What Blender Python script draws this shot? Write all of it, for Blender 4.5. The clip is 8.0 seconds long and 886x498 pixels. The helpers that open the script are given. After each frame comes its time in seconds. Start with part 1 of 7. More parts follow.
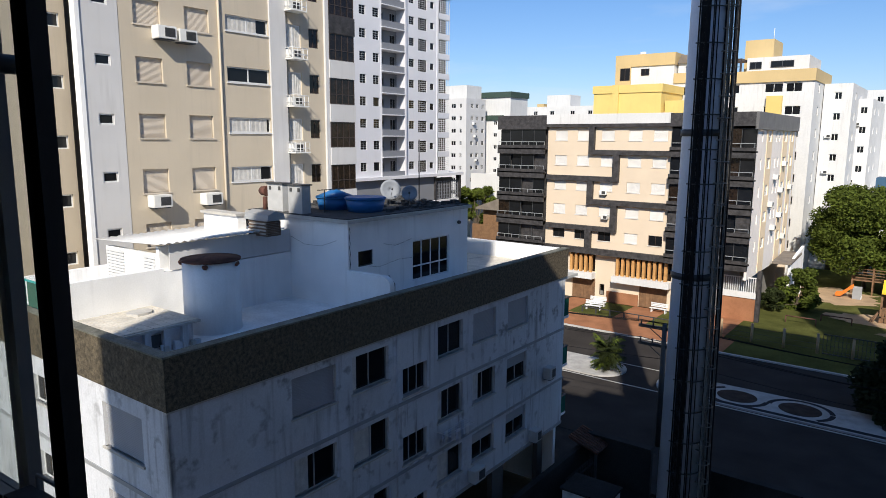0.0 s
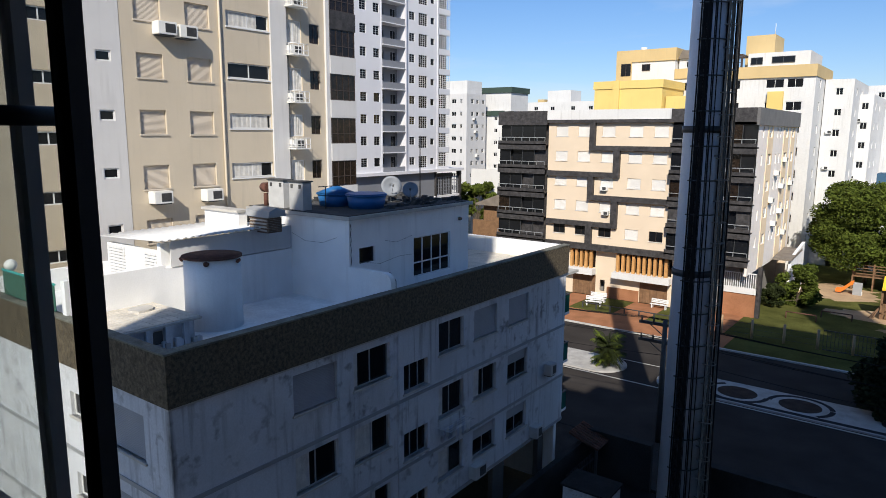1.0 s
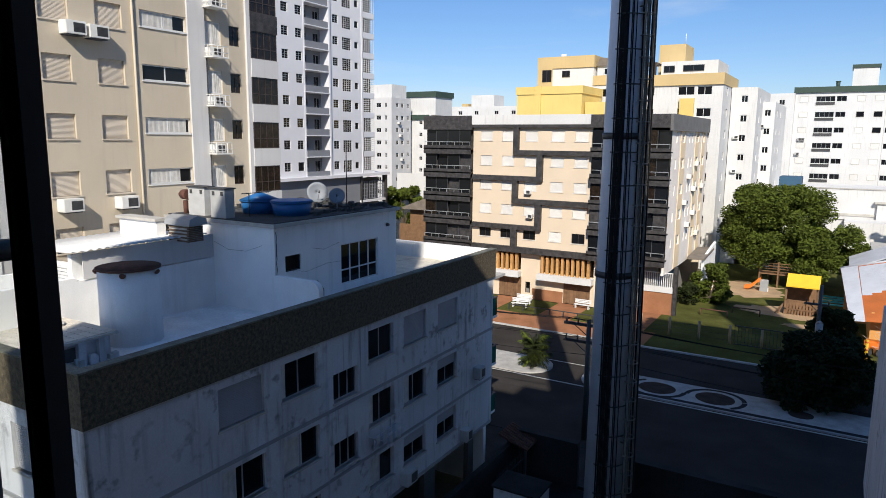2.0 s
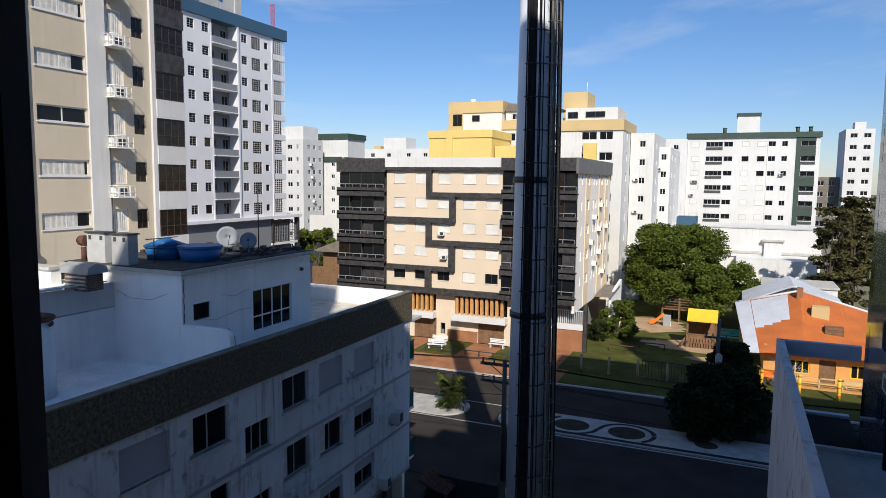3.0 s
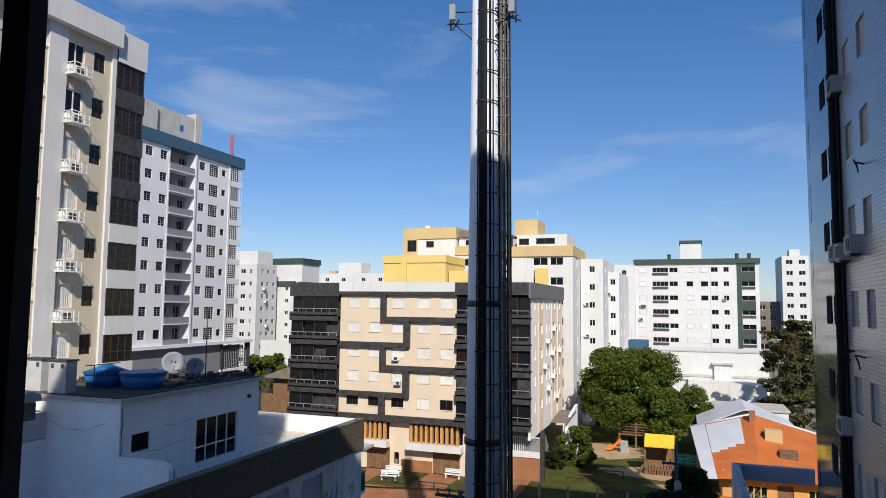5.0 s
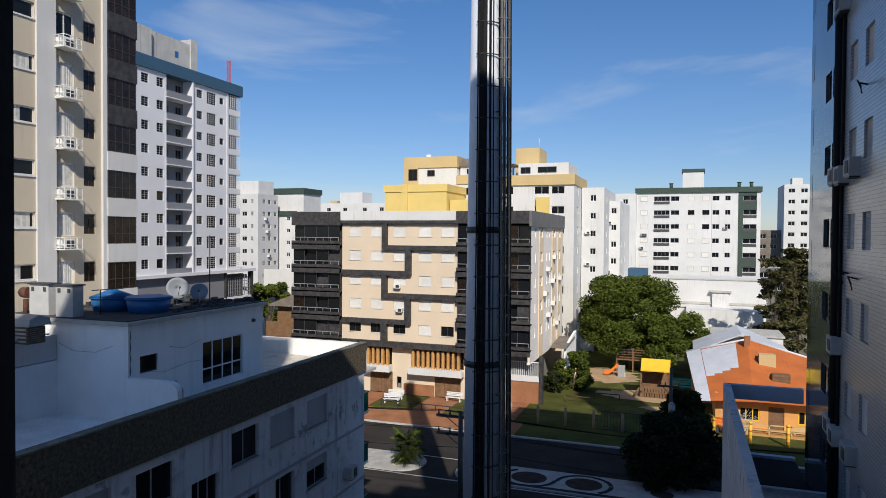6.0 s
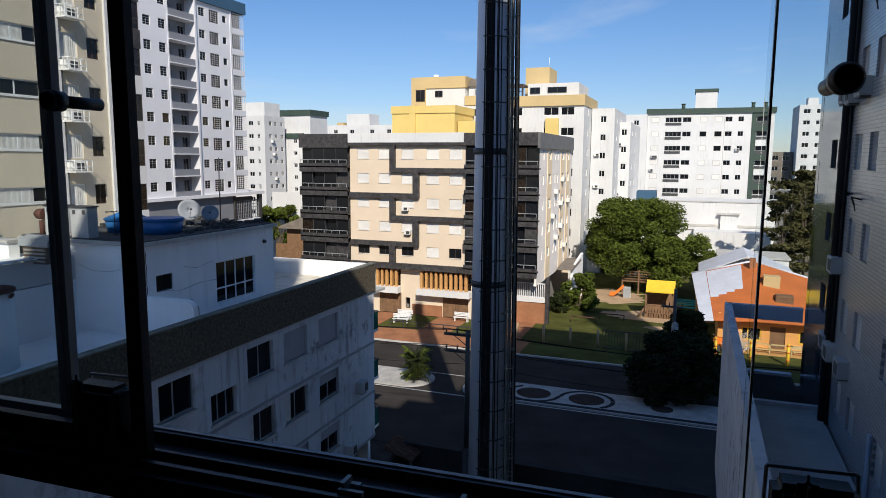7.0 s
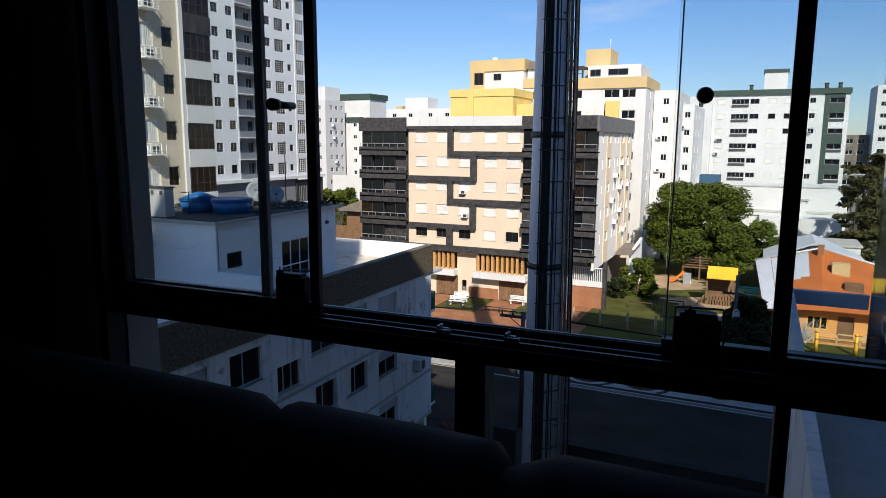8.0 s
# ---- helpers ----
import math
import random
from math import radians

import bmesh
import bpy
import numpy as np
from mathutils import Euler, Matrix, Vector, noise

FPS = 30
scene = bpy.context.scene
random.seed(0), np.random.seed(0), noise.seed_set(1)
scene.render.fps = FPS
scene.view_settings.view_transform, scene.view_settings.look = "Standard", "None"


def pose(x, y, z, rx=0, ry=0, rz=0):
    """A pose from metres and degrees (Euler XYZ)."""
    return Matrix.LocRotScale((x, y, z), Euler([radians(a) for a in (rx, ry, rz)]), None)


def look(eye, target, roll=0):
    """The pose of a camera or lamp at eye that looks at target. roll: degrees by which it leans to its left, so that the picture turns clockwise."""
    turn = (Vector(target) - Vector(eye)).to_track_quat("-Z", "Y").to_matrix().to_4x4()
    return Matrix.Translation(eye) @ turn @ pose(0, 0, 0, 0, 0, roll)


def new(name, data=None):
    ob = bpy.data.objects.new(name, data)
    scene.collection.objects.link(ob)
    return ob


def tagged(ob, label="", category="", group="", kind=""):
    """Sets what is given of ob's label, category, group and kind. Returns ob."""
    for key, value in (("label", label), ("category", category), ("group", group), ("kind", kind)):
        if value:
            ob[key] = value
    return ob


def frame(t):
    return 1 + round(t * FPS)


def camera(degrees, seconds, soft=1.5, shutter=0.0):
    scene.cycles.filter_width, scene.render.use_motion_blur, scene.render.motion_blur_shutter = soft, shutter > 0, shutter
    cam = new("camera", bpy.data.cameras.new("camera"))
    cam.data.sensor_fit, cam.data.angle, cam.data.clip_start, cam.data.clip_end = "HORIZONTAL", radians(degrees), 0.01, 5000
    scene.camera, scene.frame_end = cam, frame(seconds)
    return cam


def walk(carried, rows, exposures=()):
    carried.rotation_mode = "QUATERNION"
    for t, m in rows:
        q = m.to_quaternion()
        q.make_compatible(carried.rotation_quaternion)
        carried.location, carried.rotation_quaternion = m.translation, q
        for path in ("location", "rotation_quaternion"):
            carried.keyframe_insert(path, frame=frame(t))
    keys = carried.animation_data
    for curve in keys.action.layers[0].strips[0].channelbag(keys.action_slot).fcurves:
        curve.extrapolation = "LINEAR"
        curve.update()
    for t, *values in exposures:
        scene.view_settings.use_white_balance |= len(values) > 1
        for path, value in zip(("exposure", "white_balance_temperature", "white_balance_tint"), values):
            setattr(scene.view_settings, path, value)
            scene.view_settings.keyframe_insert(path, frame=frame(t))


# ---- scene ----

# ================= camera =================
cam = camera(66.3, 8.0, soft=0.7)
PATH = [
    # t, x, y, z, yaw, pitch, roll
    (0.0, 0.579, -0.252, 18.800, 36.98, -9.25, 0.32),
    (0.5, 0.520, -0.239, 18.806, 37.01, -9.51, 0.33),
    (1.0, 0.542, -0.262, 18.849, 36.99, -9.64, 0.35),
    (1.5, 0.514, -0.262, 18.902, 35.63, -9.64, 0.36),
    (1.7, 0.489, -0.258, 18.920, 33.72, -9.67, 0.38),
    (2.8, 0.351, -0.236, 19.019, 24.28, -7.20, 0.58),
    (3.0, 0.326, -0.232, 19.037, 23.41, -5.79, 0.60),
    (3.5, 0.296, -0.226, 19.168, 21.61, -1.49, 0.75),
    (4.0, 0.303, -0.255, 19.203, 20.40, 2.72, 0.78),
    (4.2, 0.331, -0.277, 19.167, 20.12, 3.95, 0.73),
    (5.3, 0.489, -0.398, 18.969, 19.70, 4.75, 0.58),
    (5.5, 0.517, -0.420, 18.933, 19.75, 3.96, 0.53),
    (6.0, 0.569, -0.442, 18.829, 19.81, -1.15, 0.42),
    (6.5, 0.586, -0.482, 18.809, 19.92, -5.54, 0.44),
    (7.0, 0.714, -0.728, 18.790, 20.46, -7.65, 0.33),
    (7.5, 0.836, -1.056, 18.830, 21.27, -8.75, 0.41),
    (8.0, 0.938, -1.315, 18.781, 25.28, -9.04, 0.28),
]


def facing(x, y, z, yaw, pitch, roll):
    a, b = radians(yaw), radians(pitch)
    way = Vector((-math.sin(a) * math.cos(b), math.cos(a) * math.cos(b), math.sin(b)))
    eye = Vector((x, y, z))
    return look(eye, eye + way, roll)


walk(cam, [(r[0], facing(*r[1:])) for r in PATH], exposures=[(0.0, 0.62), (0.6, 0.6), (1.7, 0.57), (3.0, 0.5), (3.5, 0.48), (4.0, 0.54), (5.5, 0.34), (6.5, 0.29), (7.0, 0.45), (7.5, 0.57), (8.0, 0.63)])

# ================= light =================
SUN_WAY = Vector((-0.5, 1.0, -0.85)).normalized()
world = bpy.data.worlds.new("sky_world")
scene.world = world
world.use_nodes = True
wn, wl = world.node_tree.nodes, world.node_tree.links
wn.clear()
sky = wn.new("ShaderNodeTexSky")
sky.sky_type = "NISHITA"
sky.sun_disc = False
sky.sun_elevation = radians(37.2)
sky.sun_rotation = radians(153.4)
sky.air_density, sky.dust_density, sky.ozone_density = 1.0, 0.15, 3.0
geo = wn.new("ShaderNodeTexCoord")
stretch = wn.new("ShaderNodeMapping")
stretch.inputs["Scale"].default_value = (1.3, 2.4, 6.5)
stretch.inputs["Rotation"].default_value = (0.0, 0.25, 0.9)
wisp = wn.new("ShaderNodeTexNoise")
wisp.inputs["Scale"].default_value, wisp.inputs["Detail"].default_value, wisp.inputs["Roughness"].default_value = 1.7, 6.0, 0.55
wisp.inputs["Distortion"].default_value = 0.5
thin = wn.new("ShaderNodeMapRange")
thin.inputs["From Min"].default_value, thin.inputs["From Max"].default_value, thin.inputs["To Max"].default_value = 0.54, 0.84, 0.5
cloudy = wn.new("ShaderNodeMix")
cloudy.data_type = "RGBA"
cloudy.inputs["B"].default_value = (7.5, 8.0, 8.6, 1)
backg = wn.new("ShaderNodeBackground")
backg.inputs["Strength"].default_value = 0.07
wout = wn.new("ShaderNodeOutputWorld")
wl.new(geo.outputs["Generated"], stretch.inputs["Vector"])
wl.new(stretch.outputs["Vector"], wisp.inputs["Vector"])
wl.new(wisp.outputs["Fac"], thin.inputs["Value"])
wl.new(thin.outputs["Result"], cloudy.inputs["Factor"])
tint = wn.new("ShaderNodeVectorMath")
tint.operation = "MULTIPLY"
height, climb, hue = wn.new("ShaderNodeSeparateXYZ"), wn.new("ShaderNodeMapRange"), wn.new("ShaderNodeMix")
climb.inputs["From Min"].default_value, climb.inputs["From Max"].default_value = 0.02, 0.4
hue.data_type = "RGBA"
hue.inputs["A"].default_value, hue.inputs["B"].default_value = (0.78, 0.85, 1.06, 1), (0.52, 0.87, 1.2, 1)
wl.new(geo.outputs["Generated"], height.inputs["Vector"])
wl.new(height.outputs["Z"], climb.inputs["Value"])
wl.new(climb.outputs["Result"], hue.inputs["Factor"])
wl.new(hue.outputs["Result"], tint.inputs[1])
wl.new(sky.outputs["Color"], tint.inputs[0])
wl.new(tint.outputs["Vector"], cloudy.inputs["A"])
wl.new(cloudy.outputs["Result"], backg.inputs["Color"])
wl.new(backg.outputs["Background"], wout.inputs["Surface"])
sun = new("sun", bpy.data.lights.new("sun", "SUN"))
sun.data.energy, sun.data.angle, sun.data.color = 3.7, radians(0.53), (1.0, 0.93, 0.82)
sun.rotation_euler = SUN_WAY.to_track_quat("-Z", "Y").to_euler()

# ================= materials =================


def mat(name, color, rough=0.8, vary=0.12, scale=1.2, fine=25.0, bump=0.15, metal=0.0, streak=0.0, streak_color=(0.12, 0.11, 0.1), spec=0.5, each=0.0, coat=0.0, mould=0.0):
    """A procedural surface: base colour varied at two sizes, optional vertical rain streaks, fine relief."""
    m = bpy.data.materials.new(name)
    m.use_nodes = True
    n, l = m.node_tree.nodes, m.node_tree.links
    p = n["Principled BSDF"]
    p.inputs["Roughness"].default_value, p.inputs["Metallic"].default_value = rough, metal
    p.inputs["Specular IOR Level"].default_value = spec
    p.inputs["Coat Weight"].default_value = coat
    g = n.new("ShaderNodeNewGeometry")

    def noise_at(size, detail, src=None):
        t = n.new("ShaderNodeTexNoise")
        t.inputs["Scale"].default_value, t.inputs["Detail"].default_value = size, detail
        l.new(src or g.outputs["Position"], t.inputs["Vector"])
        return t.outputs["Fac"]

    def scaled(fac, lo, hi, a=0.3, b=0.7):
        r = n.new("ShaderNodeMapRange")
        r.inputs["From Min"].default_value, r.inputs["From Max"].default_value = a, b
        r.inputs["To Min"].default_value, r.inputs["To Max"].default_value = lo, hi
        l.new(fac, r.inputs["Value"])
        return r.outputs["Result"]

    def times(a, b):
        x = n.new("ShaderNodeMath")
        x.operation = "MULTIPLY"
        l.new(a, x.inputs[0])
        l.new(b, x.inputs[1])
        return x.outputs["Value"]

    value = times(scaled(noise_at(scale, 4.0), 1 - vary, 1 + vary * 0.6), scaled(noise_at(fine, 3.0), 1 - vary * 0.6, 1 + vary * 0.4))
    if each:
        o = n.new("ShaderNodeObjectInfo")
        value = times(value, scaled(o.outputs["Random"], 1 - each, 1 + each, 0.0, 1.0))
    mul = n.new("ShaderNodeVectorMath")
    mul.operation = "SCALE"
    mul.inputs[0].default_value = color
    l.new(value, mul.inputs["Scale"])
    out = mul.outputs["Vector"]
    if streak:
        mp = n.new("ShaderNodeMapping")
        mp.inputs["Scale"].default_value = (3.0, 3.0, 0.22)
        l.new(g.outputs["Position"], mp.inputs["Vector"])
        s = times(scaled(noise_at(1.3, 6.0, mp.outputs["Vector"]), 0, 1, 0.52, 0.75), scaled(noise_at(0.35, 2.0), 0, streak, 0.35, 0.65))
        mx = n.new("ShaderNodeMix")
        mx.data_type = "RGBA"
        mx.inputs["B"].default_value = (*streak_color, 1)
        l.new(s, mx.inputs["Factor"])
        l.new(out, mx.inputs["A"])
        out = mx.outputs["Result"]
    if mould:
        q = times(scaled(noise_at(2.2, 9.0), 0, 1, 0.55, 0.68), scaled(noise_at(0.22, 2.0), 0, mould, 0.45, 0.62))
        mx = n.new("ShaderNodeMix")
        mx.data_type = "RGBA"
        mx.inputs["B"].default_value = (0.05, 0.048, 0.045, 1)
        l.new(q, mx.inputs["Factor"])
        l.new(out, mx.inputs["A"])
        out = mx.outputs["Result"]
    l.new(out, p.inputs["Base Color"])
    if bump:
        b = n.new("ShaderNodeBump")
        b.inputs["Strength"].default_value, b.inputs["Distance"].default_value = bump, 0.02
        l.new(noise_at(fine * 1.5, 4.0), b.inputs["Height"])
        l.new(b.outputs["Normal"], p.inputs["Normal"])
    return m


def clear_glass(name, tint=(0.95, 0.97, 0.97), gloss=0.12):
    m = bpy.data.materials.new(name)
    m.use_nodes = True
    n, l = m.node_tree.nodes, m.node_tree.links
    n.clear()
    o, mix = n.new("ShaderNodeOutputMaterial"), n.new("ShaderNodeMixShader")
    t, s, lw = n.new("ShaderNodeBsdfTransparent"), n.new("ShaderNodeBsdfGlossy"), n.new("ShaderNodeLayerWeight")
    t.inputs["Color"].default_value = (*tint, 1)
    s.inputs["Roughness"].default_value = 0.02
    lw.inputs["Blend"].default_value = 0.5
    steep, add = n.new("ShaderNodeMath"), n.new("ShaderNodeMath")
    steep.operation, add.operation = "POWER", "MULTIPLY_ADD"
    steep.inputs[1].default_value = 5.0
    add.inputs[1].default_value, add.inputs[2].default_value = 0.9, 0.03
    l.new(lw.outputs["Facing"], steep.inputs[0])
    l.new(steep.outputs["Value"], add.inputs[0])
    l.new(add.outputs["Value"], mix.inputs["Fac"])
    l.new(t.outputs["BSDF"], mix.inputs[1])
    l.new(s.outputs["BSDF"], mix.inputs[2])
    l.new(mix.outputs["Shader"], o.inputs["Surface"])
    return m


M_WHITE = mat("white_stucco", (0.89, 0.885, 0.87), 0.85, 0.06, 0.8, 30, 0.2, streak=0.25, streak_color=(0.3, 0.29, 0.27))
M_LBWALL = mat("weathered_white_paint", (0.62, 0.63, 0.65), 0.85, 0.13, 0.5, 18, 0.25, streak=0.9, streak_color=(0.1, 0.097, 0.093), mould=0.6)
M_LBPEB = mat("brown_pebble_dash", (0.12, 0.095, 0.06), 0.9, 0.6, 9.0, 28, 1.0, streak=0.4, streak_color=(0.06, 0.055, 0.04))
M_CAP = mat("grey_concrete_coping", (0.5, 0.48, 0.44), 0.9, 0.15, 1.5, 30, 0.3, streak=0.3)
M_MOSSCAP = mat("mossy_cement_coping", (0.17, 0.17, 0.14), 0.95, 0.45, 2.0, 22, 0.5, streak=0.4, streak_color=(0.05, 0.055, 0.04))
M_DECK = mat("pale_roof_membrane", (0.87, 0.87, 0.86), 0.8, 0.15, 0.9, 12, 0.2)
M_DECKTILE = mat("worn_cream_roof_tile", (0.66, 0.61, 0.52), 0.85, 0.2, 1.2, 15, 0.3, each=0.1, mould=0.5)
M_DECKPALE = mat("worn_white_roof_tile", (0.84, 0.84, 0.82), 0.8, 0.12, 1.2, 15, 0.2, each=0.05, mould=0.35)
M_TARROOF = mat("black_tar_roof", (0.06, 0.06, 0.06), 0.95, 0.4, 1.5, 14, 0.6)
M_BEIGE = mat("beige_stucco", (0.58, 0.50, 0.385), 0.9, 0.05, 0.5, 40, 0.2, streak=0.12)
M_BEIGE2 = mat("dark_beige_stucco", (0.53, 0.45, 0.34), 0.9, 0.05, 0.5, 40, 0.2, streak=0.12)
M_GREYP = mat("pale_grey_stucco", (0.62, 0.61, 0.60), 0.9, 0.05, 0.5, 40, 0.2, streak=0.2)
M_WTWALL = mat("white_tower_stucco", (0.68, 0.68, 0.71), 0.9, 0.04, 0.3, 20, 0.1, streak=0.08)
# tower's own grey, darkened further for the shade in the balcony bays
M_WTGREY = mat("shade_deepened_grey_stucco", (0.21, 0.22, 0.245), 0.9, 0.06, 0.3, 20, 0.1)
M_BLUEBAND = mat("slate_blue_paint", (0.035, 0.095, 0.165), 0.7, 0.06, 0.3, 20, 0.1)
M_CONC = mat("raw_concrete", (0.48, 0.47, 0.45), 0.9, 0.15, 0.7, 15, 0.3, streak=0.35)
M_CREAM = mat("cream_stucco", (0.70, 0.575, 0.43), 0.85, 0.05, 0.4, 30, 0.15)
M_GRANITE = mat("dark_granite_cladding", (0.05, 0.046, 0.046), 0.6, 0.6, 2.5, 14, 0.3)
M_GREYPAR = mat("grey_granite_cladding", (0.15, 0.145, 0.14), 0.6, 0.2, 0.8, 12, 0.15)
# near black: the shade on the near side is put into this concrete
M_SLAB = mat("shade_dark_concrete", (0.045, 0.043, 0.042), 0.95, 0.35, 0.7, 14, 0.3, spec=0.05, mould=0.5)
M_YELLOW = mat("yellow_paint", (0.7, 0.52, 0.17), 0.8, 0.06, 0.4, 20, 0.1, streak=0.1)
M_OCHRE = mat("ochre_paint", (0.58, 0.43, 0.21), 0.8, 0.06, 0.4, 20, 0.1, streak=0.1)
M_GREENB = mat("dark_green_paint", (0.04, 0.068, 0.052), 0.7, 0.1, 0.4, 20, 0.1)
M_FARWHITE = mat("far_white_paint", (0.67, 0.665, 0.65), 0.9, 0.07, 0.25, 6, 0.0, streak=0.45, streak_color=(0.36, 0.35, 0.33))
M_PANE = mat("dark_window_glass", (0.010, 0.011, 0.013), 0.08, 0.2, 0.6, 3, 0.0, spec=0.3)
M_BRONZE = mat("bronze_tinted_glass", (0.022, 0.014, 0.009), 0.08, 0.6, 2.5, 8, 0.0, spec=0.35)
M_SHUTTER = mat("cream_roller_shutter", (0.60, 0.525, 0.43), 0.6, 0.05, 1.0, 40, 0.0, each=0.06)
M_SHUTW = mat("white_roller_shutter", (0.72, 0.7, 0.66), 0.6, 0.06, 1.0, 40, 0.0, each=0.06)
M_SHUTG = mat("grey_roller_shutter", (0.34, 0.34, 0.35), 0.6, 0.08, 1.0, 40, 0.0, each=0.08)
# near black: the yard's deep shade is in the colour
M_YARD = mat("shade_dark_yard", (0.03, 0.029, 0.029), 0.95, 0.3, 0.5, 15, 0.3, spec=0.05)
M_ALU = mat("white_aluminium", (0.72, 0.72, 0.71), 0.45, 0.05, 2.0, 40, 0.0)
M_GREYALU = mat("grey_aluminium", (0.32, 0.33, 0.34), 0.4, 0.08, 2.0, 40, 0.0)
M_BROWNF = mat("brown_window_frame", (0.05, 0.035, 0.028), 0.5, 0.1, 2.0, 40, 0.0)
M_BLACKF = mat("black_enamel", (0.025, 0.025, 0.028), 0.45, 0.2, 4.0, 60, 0.05, spec=0.4)
M_CURTAIN = mat("pale_curtain", (0.62, 0.6, 0.56), 0.9, 0.2, 3.0, 30, 0.2)
M_PLASTIC = mat("white_plastic_casing", (0.75, 0.74, 0.7), 0.5, 0.06, 3.0, 40, 0.05, each=0.08)
M_GRILLE = mat("dark_grille", (0.06, 0.06, 0.06), 0.6, 0.2, 5.0, 50, 0.2)
M_BLUETANK = mat("blue_polyethylene", (0.015, 0.13, 0.36), 0.45, 0.1, 1.5, 20, 0.1)
M_RUST = mat("rusty_iron", (0.12, 0.05, 0.035), 0.9, 0.4, 4.0, 30, 0.5)
M_CORR = mat("white_corrugated_sheet", (0.72, 0.72, 0.71), 0.6, 0.08, 1.0, 20, 0.05, streak=0.2)
M_BRICK = mat("sooty_brown_brick", (0.17, 0.115, 0.08), 0.9, 0.25, 3.0, 30, 0.4, each=0.18)
M_STEEL = mat("pale_grey_pole_paint", (0.68, 0.72, 0.79), 0.5, 0.08, 0.8, 12, 0.05, metal=0.0, streak=0.15)
M_CABLE = mat("black_cable", (0.014, 0.014, 0.015), 0.6, 0.2, 4.0, 40, 0.0, spec=0.15)
M_GALV = mat("dull_galvanised_steel", (0.2, 0.185, 0.165), 0.6, 0.12, 3.0, 30, 0.05)
M_DARKST = mat("dark_painted_steel", (0.05, 0.052, 0.055), 0.5, 0.2, 3.0, 30, 0.05)
M_ASPHALT = mat("worn_asphalt", (0.048, 0.043, 0.04), 0.95, 0.25, 0.35, 20, 0.3, spec=0.03)
M_PAVE = mat("red_brick_paving", (0.34, 0.155, 0.08), 0.95, 0.2, 0.7, 12, 0.3, spec=0.08)
M_KERB = mat("pale_concrete_kerb", (0.5, 0.485, 0.455), 0.9, 0.2, 1.0, 15, 0.2, spec=0.1)
M_MOSAIC = mat("white_mosaic_stone", (0.42, 0.41, 0.39), 0.9, 0.2, 1.5, 25, 0.3, spec=0.1)
M_MOSBLK = mat("black_mosaic_stone", (0.035, 0.035, 0.04), 0.9, 0.2, 1.5, 25, 0.3, spec=0.05)
M_SOIL = mat("dark_planter_soil", (0.06, 0.045, 0.038), 0.95, 0.3, 1.5, 15, 0.5, spec=0.05)
M_GRASS = mat("mown_grass", (0.092, 0.096, 0.028), 1.0, 0.4, 0.35, 9, 0.6, spec=0.03)
M_SAND = mat("bare_sandy_soil", (0.42, 0.29, 0.17), 0.95, 0.2, 0.6, 12, 0.4)
M_EARTH = mat("dry_ground", (0.16, 0.14, 0.09), 0.95, 0.3, 0.1, 4, 0.3)
M_LEAF = mat("green_leaves", (0.085, 0.112, 0.016), 0.75, 0.5, 0.8, 5, 0.0, spec=0.15)
# two darker leaf copies; plants in shadow carry their shade in the colour
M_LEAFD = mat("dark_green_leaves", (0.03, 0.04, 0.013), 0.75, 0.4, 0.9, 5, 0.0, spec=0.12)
M_LEAFS = mat("shade_dark_leaves", (0.026, 0.034, 0.016), 0.9, 0.4, 0.9, 5, 0.0, spec=0.1)
M_PINE = mat("pine_needles", (0.085, 0.08, 0.032), 0.85, 0.5, 0.8, 5, 0.0, spec=0.1)
M_BARK = mat("rough_bark", (0.11, 0.085, 0.06), 0.95, 0.3, 3.0, 20, 0.7)
M_WOOD = mat("brown_wood", (0.2, 0.11, 0.055), 0.75, 0.25, 2.5, 25, 0.3, each=0.12)
M_OAK = mat("pale_varnished_wood", (0.55, 0.29, 0.1), 0.6, 0.2, 2.5, 25, 0.2, each=0.08)
M_ORANGE = mat("orange_painted_roof", (0.5, 0.135, 0.028), 0.85, 0.15, 0.6, 10, 0.3, streak=0.1)
M_ORPAINT = mat("orange_house_paint", (0.7, 0.34, 0.1), 0.8, 0.1, 0.8, 20, 0.2)
M_YELPL = mat("yellow_painted_wood", (0.78, 0.5, 0.03), 0.6, 0.08, 1.0, 20, 0.1)
M_SLIDE = mat("orange_plastic", (0.8, 0.2, 0.03), 0.4, 0.05, 1.0, 20, 0.0)
M_TEAL = mat("teal_paint", (0.05, 0.42, 0.4), 0.6, 0.08, 1.0, 20, 0.0)
M_ZINC = mat("pale_zinc_sheet", (0.6, 0.62, 0.66), 0.5, 0.1, 0.8, 14, 0.05, streak=0.2)
M_TILEROOF = mat("grey_clay_roof", (0.2, 0.17, 0.14), 0.9, 0.25, 1.0, 10, 0.5)
